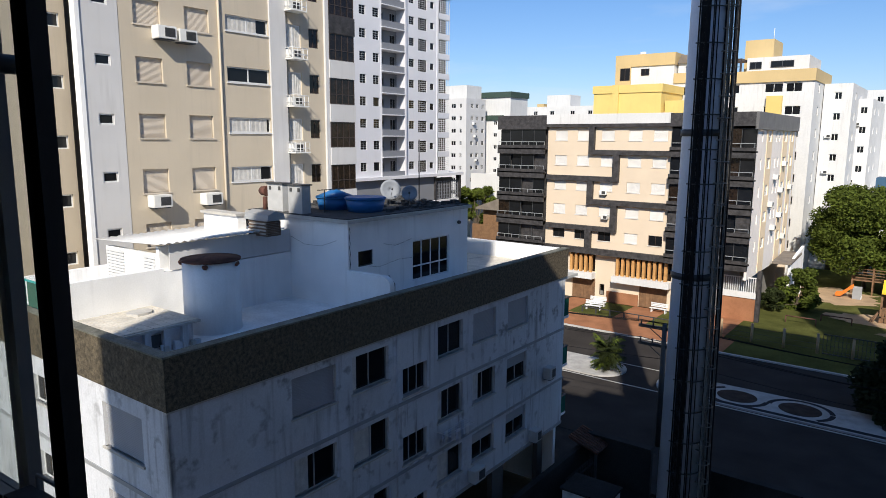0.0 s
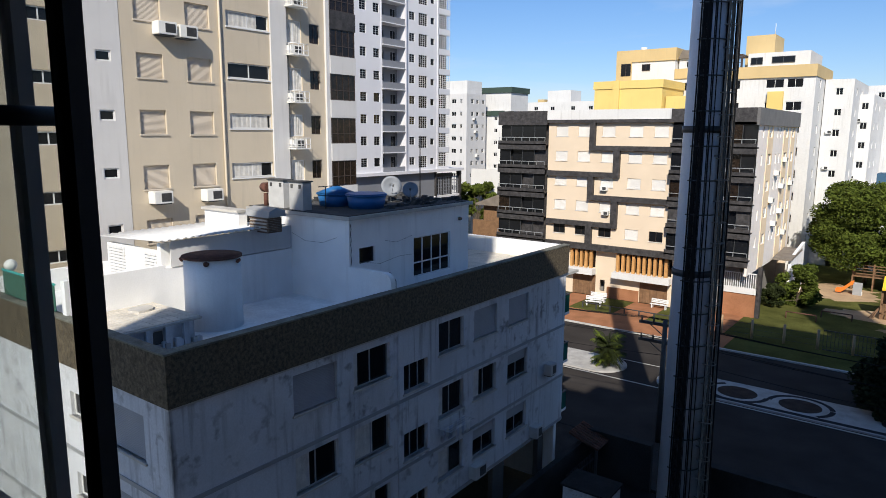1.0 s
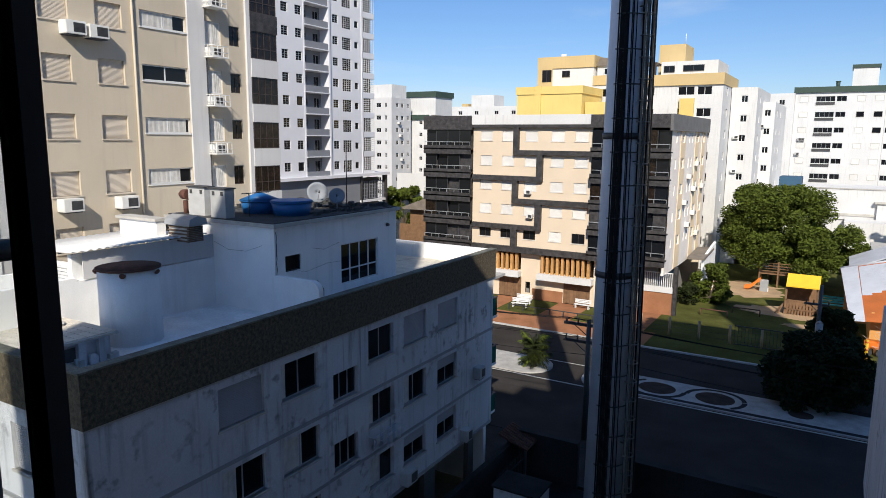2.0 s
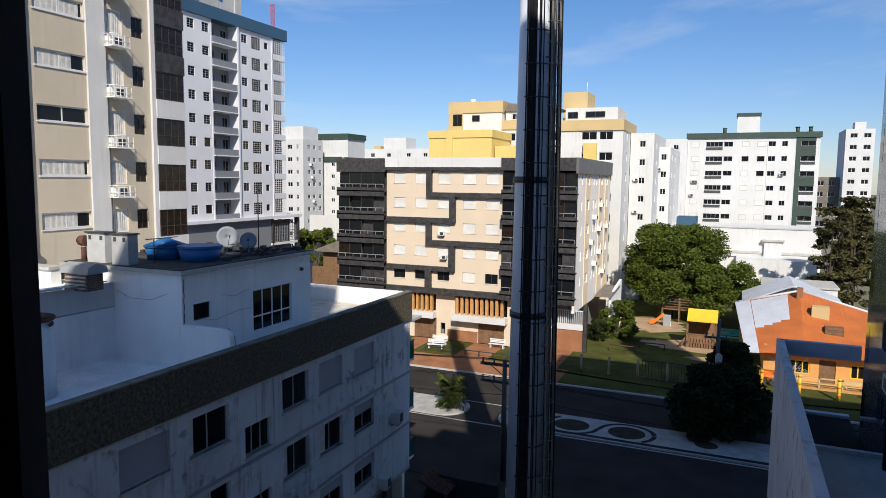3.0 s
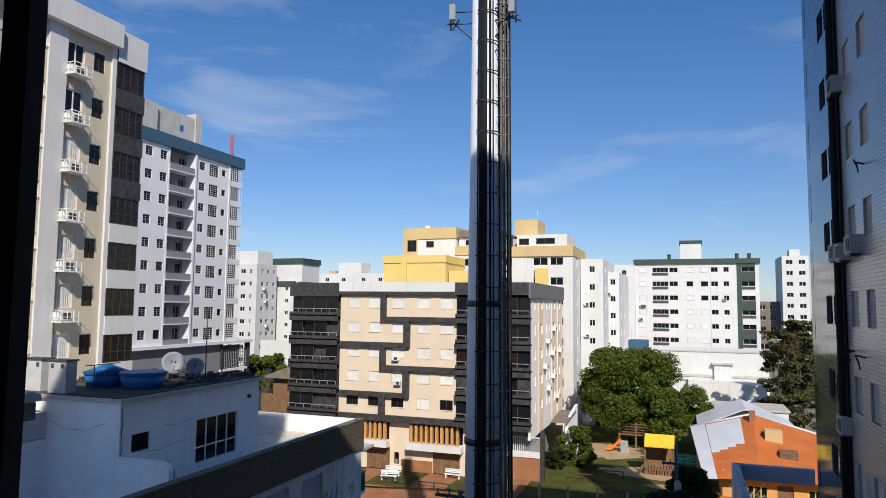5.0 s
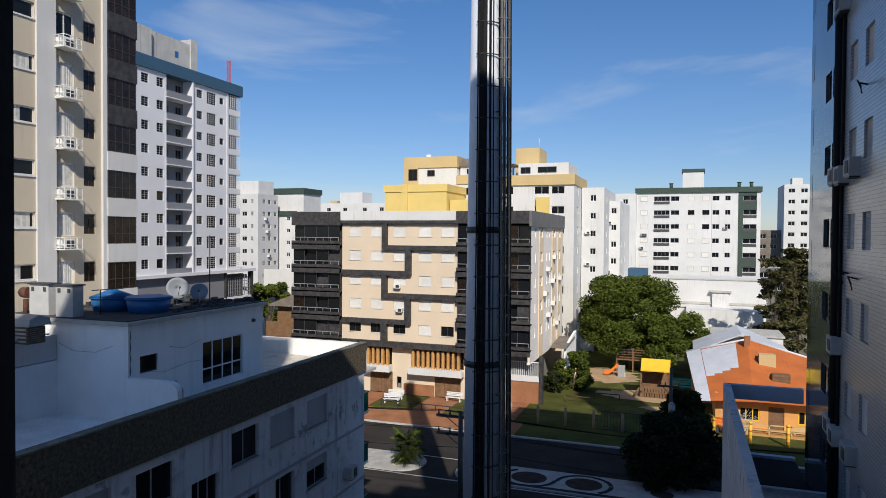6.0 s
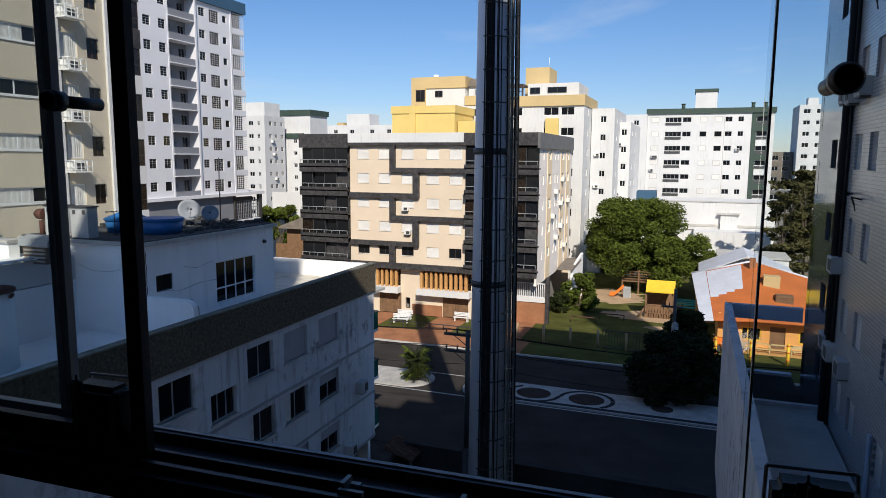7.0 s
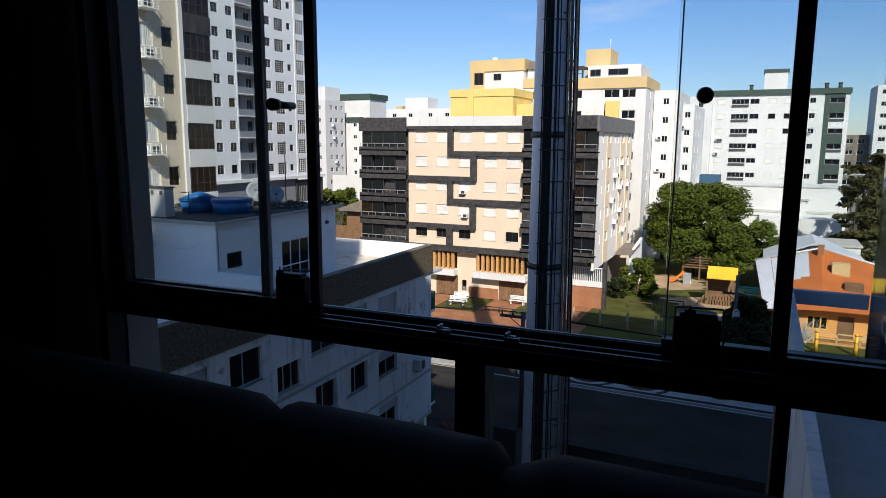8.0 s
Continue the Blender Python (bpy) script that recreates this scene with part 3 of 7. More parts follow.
sash(-0.66, -0.178, 0.028, 0.042, 0.02, 0.026, M_GREYALU, "grey aluminium sliding sash")
sash(-0.655, -0.0025, -0.012, 0.003, 0.02, 0.026, M_BLACKF, "black sliding sash")
sash(0.776, 1.6, 0.02, 0.045, 0.0, 0.03, M_BLACKF, "frameless-edged glass sash")
part("glass_edge", boxes((0.7805, 0.783, 0.029, 0.036, ZR + 0.01, ZT - 0.08)), M_ALU, ROOM, "thin bright edge of the glass")
sash(0.969, 2.19, -0.012, 0.003, 0.028, 0.03, M_BLACKF, "black sliding sash")
for x in (-0.092, 0.832):
    bm = bmesh.new()
    tube(bm, (x, 0.03, 18.862), (x, -0.035, 18.862), 0.0085, n=16)
    tube(bm, (x, -0.035, 18.862), (x, -0.055, 18.862), 0.0135, 0.0145, n=20)
    tube(bm, (x, -0.055, 18.862), (x, -0.06, 18.862), 0.0145, 0.011, n=20)
    part("knob", bm, M_BLACKF, ROOM, "round black pull knob")
    bm = boxes((x - 0.03, x + 0.052, -0.03, 0.012, ZR + 0.002, ZR + 0.098), (x - 0.012, x + 0.008, -0.05, -0.03, ZR + 0.02, ZR + 0.118))
    bmesh.ops.bevel(bm, geom=bm.edges[:], offset=0.009, segments=3, affect="EDGES")
    latch = part("latch", bm, M_BLACKF, ROOM, "black latch block on the rail")
    bm = bmesh.new()
    for a, b in (((x - 0.034, 0.014, ZR + 0.005), (x - 0.032, 0.014, ZR + 0.1)), ((x - 0.032, 0.014, ZR + 0.1), (x + 0.054, 0.014, ZR + 0.102)), ((x + 0.054, 0.014, ZR + 0.102), (x + 0.058, 0.014, ZR + 0.005))):
        tube(bm, a, b, 0.0022, n=6)
    part("wire_loop", bm, M_GREYALU, latch, "bright metal loop behind the latch")
for x in (0.305, 0.462):
    bm = boxes((x, x + 0.034, -0.022, -0.016, ZR - 0.012, ZR + 0.006), (x, x + 0.006, -0.016, 0.008, ZR - 0.012, ZR + 0.012), (x + 0.006, x + 0.02, 0.0, 0.008, ZR - 0.012, ZR + 0.004))
    part("track_clip", bm, M_GREYALU, ROOM, "small metal clip in the track")
for x0, x1 in ((0.355, 0.425), (0.985, 1.01)):
    part("lower_mullion", boxes((x0, x1, -0.03, 0.03, Z0, ZR - 0.052)), M_BLACKF, ROOM)
for x0, x1 in ((-0.66, 0.355), (0.425, 0.985), (1.01, 2.2)):
    p = part("pane", boxes((x0, x1, -0.003, 0.003, Z0, ZR - 0.052)), M_GLASS, ROOM, "fixed lower pane")
    p.visible_shadow = False
ROOMX0, ROOMX1, ROOMY, FL, CE = -1.5, 3.2, -4.6, 17.2, 20.15
solid("floor", boxes((ROOMX0, ROOMX1, ROOMY, 0.0, FL - 0.2, FL)), M_FLOOR, "dark wooden room floor", "floor", kind="structure")
solid("ceiling", boxes((ROOMX0, ROOMX1, ROOMY, 0.0, CE, CE + 0.2)), M_ROOMW, "plain room ceiling in shade", "ceiling", kind="structure")
solid("wall_west", boxes((ROOMX0 - 0.2, ROOMX0, ROOMY, 0.14, FL - 0.2, CE + 0.2)), M_ROOMW, "plain room wall in shade", "wall", kind="structure")
solid("wall_east", boxes((ROOMX1, ROOMX1 + 0.2, ROOMY, 0.24, FL - 0.2, CE + 0.2)), M_ROOMW, "plain room wall in shade", "wall", kind="structure")
solid("wall_south", boxes((ROOMX0, ROOMX1, ROOMY - 0.2, ROOMY, FL, CE)), M_ROOMW, "plain room wall in shade", "wall", kind="structure")
solid("wall_north", wall_bm(ROOMX0, ROOMX1, FL, CE, 0.2, [(-0.745, 2.285, Z0 - 0.07, ZT)], y0=-0.06), M_LBWALL, "window wall with its wide opening", "wall", kind="structure", m=pose(0, 0, 0, 0, 0, 1.9))
# the rest of the block around the room; unseen, stepped to fit its shadow edges
block_home = thing("apartment_block", "pale apartment block that holds the room", "building")
parts("block_wall", ((-7.0, -3.0, -5.0, 0.0, 0, 34.3), (-7.0, -3.0, -14, -5.0, 0, 39.4), (-3.0, -1.72, -14, 0.0, 0, 37.4), (3.42, 5.0, -14, 0.0, 0, 39), (-1.72, 3.42, -14, 0.0, 0, 16.95), (-1.72, 3.42, -14, 0.0, 20.4, 37.4), (-1.72, 3.42, -14, -4.85, 16.95, 20.4)), M_LBWALL, block_home)
part("roof_slab", boxes((-3.0, 3.42, -14, 0.0, 37.4, 37.65)), M_CONC, block_home)
# unseen box added to keep sun off the penthouse end
part("stair_head", boxes((-4.4, -1.9, -7.2, -4.0, 36.4, 43.0)), M_CONC, block_home)
# unseen thin slab added to shade the telecom pole
part("water_tower", boxes((6.9, 9.0, -2.8, -2.2, 39.3, 53)), M_CONC, block_home)
part("roof_slab", boxes((3.42, 9.0, -14, 0.0, 39, 39.3)), M_CONC, block_home)
part("block_wall", boxes((5.0, 9.0, -14, -0.02, 0, 39)), M_LBWALL, block_home)

# sofa back and curtain
sofa = thing("sofa", "dark leather sofa with padded back cushions", "sofa", pose(0.9, -0.62, FL))
for x0, x1 in ((-1.75, -0.68), (-0.68, -0.27), (-0.27, 0.8)):
    bm = bmesh.new()
    last = None
    for i in range(15):
        e = -1 + 2 * i / 14
        s_ = (1 - abs(e) ** 8) ** 0.125 if abs(e) < 1 else 0.0
        s_ = 0.72 + 0.28 * s_
        x = (x0 + x1) / 2 + (x1 - x0) / 2 * e
        row = [bm.verts.new((x, 0.16 + 0.12 * s_ * math.cos(a), 1.03 + 0.12 * s_ * math.sin(a) if math.sin(a) > -0.01 else 0.4)) for a in (math.pi * k / 10 for k in range(11))] + [bm.verts.new((x, 0.04, 0.4)), bm.verts.new((x, 0.28, 0.4))]
        if last:
            for k in range(13):
                bm.faces.new((last[k], last[(k + 1) % 13], row[(k + 1) % 13], row[k])).smooth = True
        else:
            bm.faces.new(row[::-1])
        last = row
    bm.faces.new(last)
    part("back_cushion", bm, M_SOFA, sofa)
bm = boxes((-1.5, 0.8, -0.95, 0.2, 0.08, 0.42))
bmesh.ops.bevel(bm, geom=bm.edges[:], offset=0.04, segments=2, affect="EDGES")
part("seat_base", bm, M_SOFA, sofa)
for x in (-1.62, 0.8):
    bm = boxes((x, x + 0.14, -0.95, 0.2, 0.06, 0.62))
    bmesh.ops.bevel(bm, geom=bm.edges[:], offset=0.04, segments=2, affect="EDGES")
    part("armrest", bm, M_SOFA, sofa)
for x in (-1.4, 0.7):
    for y in (-0.85, 0.1):
        part("leg", boxes((x - 0.03, x + 0.03, y - 0.03, y + 0.03, 0, 0.09)), M_BLACKF, sofa)
bm = bmesh.new()
n = 40
rows = [[bm.verts.new((-1.3 + 0.66 * k / n, -0.16 + 0.035 * math.sin(k * 1.15) + 0.01 * math.sin(k * 2.7), z)) for k in range(n + 1)] for z in (FL + 0.02, 19.2, CE - 0.05)]
for a, b in zip(rows, rows[1:]):
    for k in range(n):
        bm.faces.new((a[k], a[k + 1], b[k + 1], b[k])).smooth = True
curtain = thing("curtain", "dark brown curtain drawn aside in folds", "curtain", pose(0, 0, 0))
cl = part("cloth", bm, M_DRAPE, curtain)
mod = cl.modifiers.new("thick", "SOLIDIFY")
mod.thickness = 0.006
bm = bmesh.new()
tube(bm, (-1.45, -0.16, CE - 0.07), (2.6, -0.16, CE - 0.07), 0.012)
part("curtain_rod", bm, M_BLACKF, curtain)

# ================= the wing beside the window =================
WING = thing("apartment_wing", "tall white tiled wing with air conditioners on its side", "building", pose(5.0, 0, 0, 0, 0, -90))
# local x = -world y, local y = world x - 5
WW = []
for k in range(-7, 7):
    z = 18.52 + 2.45 * k
    for y0, w, h in ((24.98, 1.0, 0.95), (24.15, 0.6, 0.95), (21.5, 0.92, 1.02), (19.68, 0.92, 1.02), (16.6, 0.9, 1.02), (13.4, 0.9, 1.02), (9.5, 0.9, 1.02), (6.0, 0.9, 1.02)):
        WW.append((-y0 - w, -y0, z, z + h))
near = [h for h in WW if h[0] > -23.4]
far = [h for h in WW if h[1] < -23.6]
part("wall", wall_bm(-23.5, 0, 0, 36.6, 0.3, near), M_RBTILE, WING, "white glazed tile wall")
part("wall", wall_bm(-28.9, -23.5, 0, 36.6, 0.3, far, y0=-0.03), M_RBGLOSS, WING, "glossy blue-grey tile wall")
parts("wall", ((-28.9, -28.6, 0.27, 17, 0, 36.6), (-28.6, 0, 16.7, 17, 0, 36.6), (-0.3, -0.02, 0.3, 16.7, 0, 36.6)), M_RBTILE, WING)
part("roof", boxes((-28.9, -0.02, -0.06, 17, 36.6, 36.8)), M_CONC, WING)
part("core", boxes((-27.6, -0.5, 1.2, 16, 0.2, 36.4)), M_ROOMW, WING)
# unseen masses added and sized for the shadow edge on the lawn
part("side_block", boxes((-28.9, -14, 17.02, 32, 0, 32.5)), M_RBTILE, WING)
part("roof_block", boxes((-28.8, -24, 11.5, 16.5, 36.8, 48)), M_CONC, WING)
for h in WW:
    d = -0.03 if h[1] < -23.6 else 0.0
    window(WING, pose(0, d, 0), h[0], h[2], h[1] - h[0], h[3] - h[2], M_DARKST if d else M_GREYALU, M_PANE, 0.05, 0, deep=0.1, shutter=None if d else M_ACGREY, drop=1.0)
bm = bmesh.new()
tube(bm, (-23.35, -0.12, 0), (-23.35, -0.12, 36.6), 0.13, n=12)
tube(bm, (-23.0, -0.06, 0), (-23.0, -0.06, 36.5), 0.05, n=8)
part("drain_pipe", bm, M_CABLE, WING, "black drain pipes running down the wall")
for k, (y, z) in enumerate(((23.9, 20.5), (23.0, 20.45), (21.6, 20.55), (23.6, 15.3), (24.0, 12.75), (23.2, 12.6), (21.4, 12.6), (23.3, 25.6))):
    air_conditioner(5.0, y, z, -90, 0.74, 0.3, 0.52, "air conditioner unit on the tiled wall, greyed for shade", shell=M_ACGREY)
for k in range(12):
    z = 17.4 + 2.45 * (k - 5)
    part("corner_glazing", boxes((-28.88, -28.3, -0.036, -0.028, z, z + 1.35)), M_PANE, WING, "dark corner glazing")
for y, z in ((22.7, 17.75), (22.2, 17.8), (21.0, 17.7), (20.3, 22.9)):
    bm = bmesh.new()
    hose(bm, [(-y, 0.02, z), (-y, -0.22, z + 0.06), (-y + 0.2, -0.28, z + 0.08), (-y + 0.35, -0.24, z - 0.1), (-y + 0.3, -0.2, z - 0.28)], 0.025, 6)
    part("pipe_stub", bm, M_CABLE, WING, "bent black pipe end")
bm = bmesh.new()
tube(bm, (-17.6, -0.06, 5), (-17.6, -0.06, 12.2), 0.055, n=8)
part("drain_pipe", bm, M_BLUEGREY, WING, "blue-grey drain pipe")
# terrace below the window
TER = thing("terrace", "pale concrete terrace with a painted beam", "terrace", pose(0, 0, 0))
part("parapet", boxes((2.12, 2.4, 4.0, 31.3, 5.0, 12.53)), M_LBWALL, TER, "pale parapet wall")
part("beam", boxes((2.28, 5.2, 31.0, 31.3, 11.93, 12.53)), M_BLUEGREY, TER, "blue-grey painted beam")
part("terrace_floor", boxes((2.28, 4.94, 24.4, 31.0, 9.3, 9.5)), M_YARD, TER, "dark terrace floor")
part("upper_deck", boxes((2.28, 4.94, 0.5, 24.2, 5.0, 10.42)), M_CONC, TER, "grey concrete deck")
part("deck_lip", boxes((2.28, 4.94, 24.2, 24.4, 5.0, 10.56)), M_LBWALL, TER, "raised concrete lip")
part("end_wall", boxes((2.28, 4.94, 31.0, 31.3, 5.0, 9.62)), M_BLUEGREY, TER)

# ================= the low white building =================
LBX = -15.2
LB = thing("low_apartment_house", "weathered white low apartment house with a brown pebble parapet", "building", pose(LBX, 0, 0, 0, 0, 90))
# local x = world y, local y = -(world x - LBX)
FRONT = Matrix.Identity(4)
cols = ((12.95, 1.88, 0.0), (15.6, 1.86, 0.0), (18.25, 1.45, -0.95), (20.4, 1.72, 0.0), (22.88, 1.8, 0.02), (25.68, 1.83, 0.0))
wins = []
for r in range(3):
    for c, (u, w, dz) in enumerate(cols):
        z = 10.12 - 2.72 * r + dz
        h = 1.3 if dz > -0.5 else 1.1
        wins.append((u, u + w, z, z + h, r, c))
holes = [x[:4] for x in wins]
part("wall", wall_bm(8.8, 31.35, 3.6, 11.75, 0.28, holes), M_LBWALL, LB, "stained white street-side wall")
# dark wall colour stands in for the shade under the house
part("wall", wall_bm(8.8, 31.35, 0.0, 3.6, 0.28, [(10.5, 15.0, 0.0, 3.1), (16, 20.5, 0, 3.1), (21.5, 26, 0, 3.1), (27, 30.5, 0, 3.1)], y0=0.9), M_GREYPAR, LB, "open garage level, its shade in the dark wall colour")
for z in (8.88, 6.14, 3.66):
    part("string_course", boxes((8.766, 31.37, -0.035, -0.002, z, z + 0.13)), M_GREYALU, LB, "dark painted string course")
part("parapet", boxes((8.724, 31.4, -0.1, 0.22, 11.75, 13.2)), M_LBPEB, LB, "brown pebble-dash parapet")
part("parapet_cap", boxes((8.684, 31.42, -0.12, 0.24, 13.2, 13.25)), M_MOSSCAP, LB, "mossy cement coping")
part("parapet_foot", boxes((8.74, 31.38, -0.06, 0.1, 11.68, 11.75)), M_CAP, LB)
# near gable
GAB = side(8.8, 0, -90)  # local x of gable runs to -y of the house
gw = [(-0.001 - 3.45, -1.3, 9.82, 11.2), (-8.1, -6.9, 10.1, 11.05), (-3.45, -1.3, 7.1, 8.48), (-8.1, -6.9, 7.4, 8.35), (-5.6, -4.9, 10.1, 10.9), (-5.6, -4.9, 7.4, 8.2)]
part("wall", wall_bm(-14.0, -0.282, 0.0, 11.75, 0.28, gw), M_LBWALL, LB, "stained white gable wall", m=GAB)
part("parapet", boxes((-14.0, -0.222, -0.08, 0.22, 11.75, 13.19)), M_LBPEB, LB, "brown pebble-dash parapet", m=GAB)
part("parapet_cap", boxes((-14.0, -0.242, -0.11, 0.24, 13.19, 13.24)), M_MOSSCAP, LB, m=GAB)
for z in (8.88, 6.14):
    part("string_course", boxes((-14.0, 0.0, -0.033, 0.0, z, z + 0.13)), M_GREYALU, LB, "dark painted string course", m=GAB)
for i, g in enumerate(gw):
    window(LB, GAB, g[0], g[2], g[1] - g[0], g[3] - g[2], M_ALU, M_PANE, 0.05, 1, deep=0.12, shutter=M_SHUTG if i in (0, 2) else None, sill=M_CAP)
for x in wins:
    u, u1, z, z1, r, c = x
    shut = (r, c) in ((0, 0), (0, 4), (0, 5))
    half = (r, c) in ((1, 5), (2, 4), (2, 5))
    window(LB, FRONT, u, z, u1 - u, z1 - z, M_GREYALU, M_PANE, 0.05, 2 if c == 2 else 1, deep=0.13, shutter=M_SHUTG if shut or half else None, drop=1.0 if shut else 0.4, sill=M_CAP, curtain={(1, 1): 0.6, (1, 0): 0.4, (1, 4): 0.35, (2, 3): 0.5, (0, 1): 0.2, (1, 3): 0.25, (2, 1): 0.7}.get((r, c), 0.0))
parts("wall", ((31.07, 31.35, 0.28, 14, 0, 13.2), (8.8, 31.35, 13.7, 14, 0, 13.2)), M_WHITE, LB)
part("roof", boxes((9.0, 31.2, 0.2, 13.7, 12.0, 12.3)), M_DECK, LB, "pale flat roof deck")
part("floor_slab", boxes((8.9, 31.3, 0.3, 13.9, 3.45, 3.62)), M_CONC, LB)
part("core", boxes((9.6, 30.8, 1.6, 13.5, 3.7, 11.9)), M_ROOMW, LB)
# far terrace on the roof: white upstand, tiles
parts("terrace_wall", ((30.9, 31.2, 0.3, 8.5, 12.3, 13.24), (28.0, 30.9, 6.0, 6.2, 12.3, 13.9)), M_WHITE, LB, "bright white terrace wall")
bm = boxes((26.2, 27.9, 6.0, 6.25, 12.3, 14.6))
prism(bm, ((27.9, 12.3), (29.8, 12.3), (29.8, 13.2), (28.6, 13.6), (27.9, 14.6)), "y", 6.0, 6.25)
part("terrace_wall", bm, M_WHITE, LB, "white stepped side wall")
part("terrace_floor", boxes((25.8, 30.9, 0.25, 6.0, 12.3, 12.42)), M_DECKTILE, LB, "cream tiled terrace floor")
# platform with tiles near the gable
part("platform", boxes((9.05, 11.6, 3.05, 5.7, 12.3, 13.04)), M_LBWALL, LB, "stained white plinth")
part("platform_slab", boxes((9.0, 11.78, 2.86, 5.7, 13.04, 13.115)), M_CAP, LB, "chipped cement slab edge")
rnd = random.Random(44)
for k in range(16):
    w = 0.08 + 0.12 * rnd.random()
    x = 9.15 + 2.5 * rnd.random()
    part("rubble", boxes((x, x + w, 2.82 + 0.1 * rnd.random(), 3.0, 12.31, 12.4 + 0.25 * rnd.random())), M_CAP if k % 2 else M_LBWALL, LB)
for k in range(4):
    part("platform_pier", boxes((9.3 + 0.62 * k, 9.5 + 0.62 * k, 2.9, 3.05, 12.3, 13.04)), M_LBWALL, LB)
tile = data("tile", boxes((0.008, 0.292, 0.008, 0.292, -0.01, 0.02)), M_DECKTILE)
for i in range(9):
    for j in range(9):
        put("tile", tile, LB, pose(9.05 + 0.3 * i, 2.95 + 0.3 * j, 13.12))
flat = data("tile", boxes((0.006, 0.594, 0.006, 0.594, -0.01, 0.014)), M_DECKPALE)
for i in range(10):
    for j in range(4):
        put("tile", flat, LB, pose(11.85 + 0.6 * i, 0.3 + 0.6 * j, 12.3))
part("vent", boxes((9.95, 10.5, 3.01, 3.06, 12.5, 12.9)), M_GRILLE, LB, "grey louvred vent")
bm = bmesh.new()
blob(bm, 10.9, 4.9, 0.42, 0.36, 13.14, 13.21, 14, 0.3, 5)
part("manhole_cover", bm, M_CAP, LB, "worn round manhole cover")
# inner walls of the terrace
parts("roof_wall", ((8.95, 12.3, 5.7, 5.95, 12.3, 14.32), (12.3, 17.9, 5.7, 5.95, 12.3, 14.2)), M_TANKW, LB, "white roof wall")
bm = bmesh.new()
prism(bm, [(0.25, 12.3)] + [(0.62 - 0.37 * math.cos(a), 13.43 + 0.37 * math.sin(a)) for a in (k * math.pi / 16 for k in range(9))] + [(2.45, 13.8), (2.45, 12.3)], "x", 17.86, 18.1)
part("rounded_wall", bm, M_TANKW, LB, "low white wall with a rounded end")
# penthouse
PHW = [(18.44, 19.3, 13.84, 14.46), (21.75, 24.35, 12.75, 14.5)]
part("penthouse_wall", wall_bm(17.9, 25.8, 12.3, 15.6, 0.2, PHW, y0=2.4), M_WHITE, LB, "white penthouse wall")
parts("penthouse_wall", ((17.9, 18.1, 2.6, 8.2, 12.3, 15.6), (25.6, 25.8, 2.6, 8.2, 12.3, 15.6)), M_TANKW, LB)
part("penthouse_core", boxes((18.6, 25.2, 3.2, 7.8, 12.3, 15.5)), M_ROOMW, LB)
part("penthouse_roof", boxes((17.75, 25.95, 2.25, 8.4, 15.6, 15.74)), M_CAP, LB, "concrete roof slab edge")
bm = boxes((17.85, 25.85, 2.4, 8.3, 15.74, 15.78))
rnd = random.Random(4)
for k in range(240):
    x, y, s = 20.5 + 5.2 * rnd.random(), 2.6 + 5.4 * rnd.random(), 0.05 + 0.1 * rnd.random()
    box(bm, x, x + s * 2, y, y + s * 1.4, 15.77, 15.79 + s * rnd.random() * 1.2)
part("roof_gravel", bm, M_TARROOF, LB, "black tar roof with rubble")
window(LB, pose(0, 2.4, 0), PHW[0][0], PHW[0][2], 0.86, 0.62, M_DARKST, M_PANE, 0.04, 0, deep=0.06)
window(LB, pose(0, 2.4, 0), PHW[1][0], PHW[1][2], 2.6, 1.75, M_ALU, M_PANE, 0.06, 3, (0.62,), deep=0.06)
bm = bmesh.new()
tube(bm, (25.0, 2.36, 15.0), (25.0, 2.25, 15.0), 0.09, 0.07)
part("wall_lamp", bm, M_DARKST, LB)
bm = bmesh.new()
tube(bm, (18.15, 0.32, 12.5), (18.15, 0.32, 13.5), 0.05)
tube(bm, (18.15, 0.32, 13.5), (18.15, 0.6, 13.78), 0.05)
part("drain_pipe", bm, M_DARKST, LB)
# wires on the penthouse corner
bm = bmesh.new()
hose(bm, [(17.95 + 0.03 * (k % 2), 2.37, 13.85 + 0.2 * k) for k in range(9)], 0.012)
part("wiring", bm, M_CABLE, LB)
for pts in ([(17.86, 3.0, 14.9), (17.84, 3.8, 14.62), (17.84, 4.8, 14.6), (17.86, 5.6, 14.85)], [(19.9, 2.38, 14.6), (20.6, 2.36, 14.45), (21.6, 2.36, 14.62)], [(18.6, 2.38, 13.9), (19.6, 2.37, 13.7), (20.8, 2.37, 13.85), (21.7, 2.38, 13.8)]):
    bm = bmesh.new()
    hose(bm, pts, 0.005)
    part("loose_wire", bm, M_CABLE, LB)
# street-side balconies with green glass
for z in (10.0, 7.3, 4.5):
    b = part("balcony", boxes((31.35, 32.5, 0.3, 7.0, z - 0.75, z - 0.6)), M_WHITE, LB)
    part("balustrade", boxes((32.42, 32.46, 0.3, 7.0, z - 0.6, z + 0.35), (31.35, 32.46, 0.3, 0.34, z - 0.6, z + 0.35)), M_GREENGL, b, "green glass balustrade")
    part("handrail", boxes((32.4, 32.48, 0.28, 7.0, z + 0.35, z + 0.4), (31.35, 32.48, 0.27, 0.36, z + 0.35, z + 0.4)), M_DARKST, b)
part("canopy", boxes((31.35, 32.8, 0.0, 7.0, 11.55, 11.68)), M_CAP, LB, "thin canopy slab")
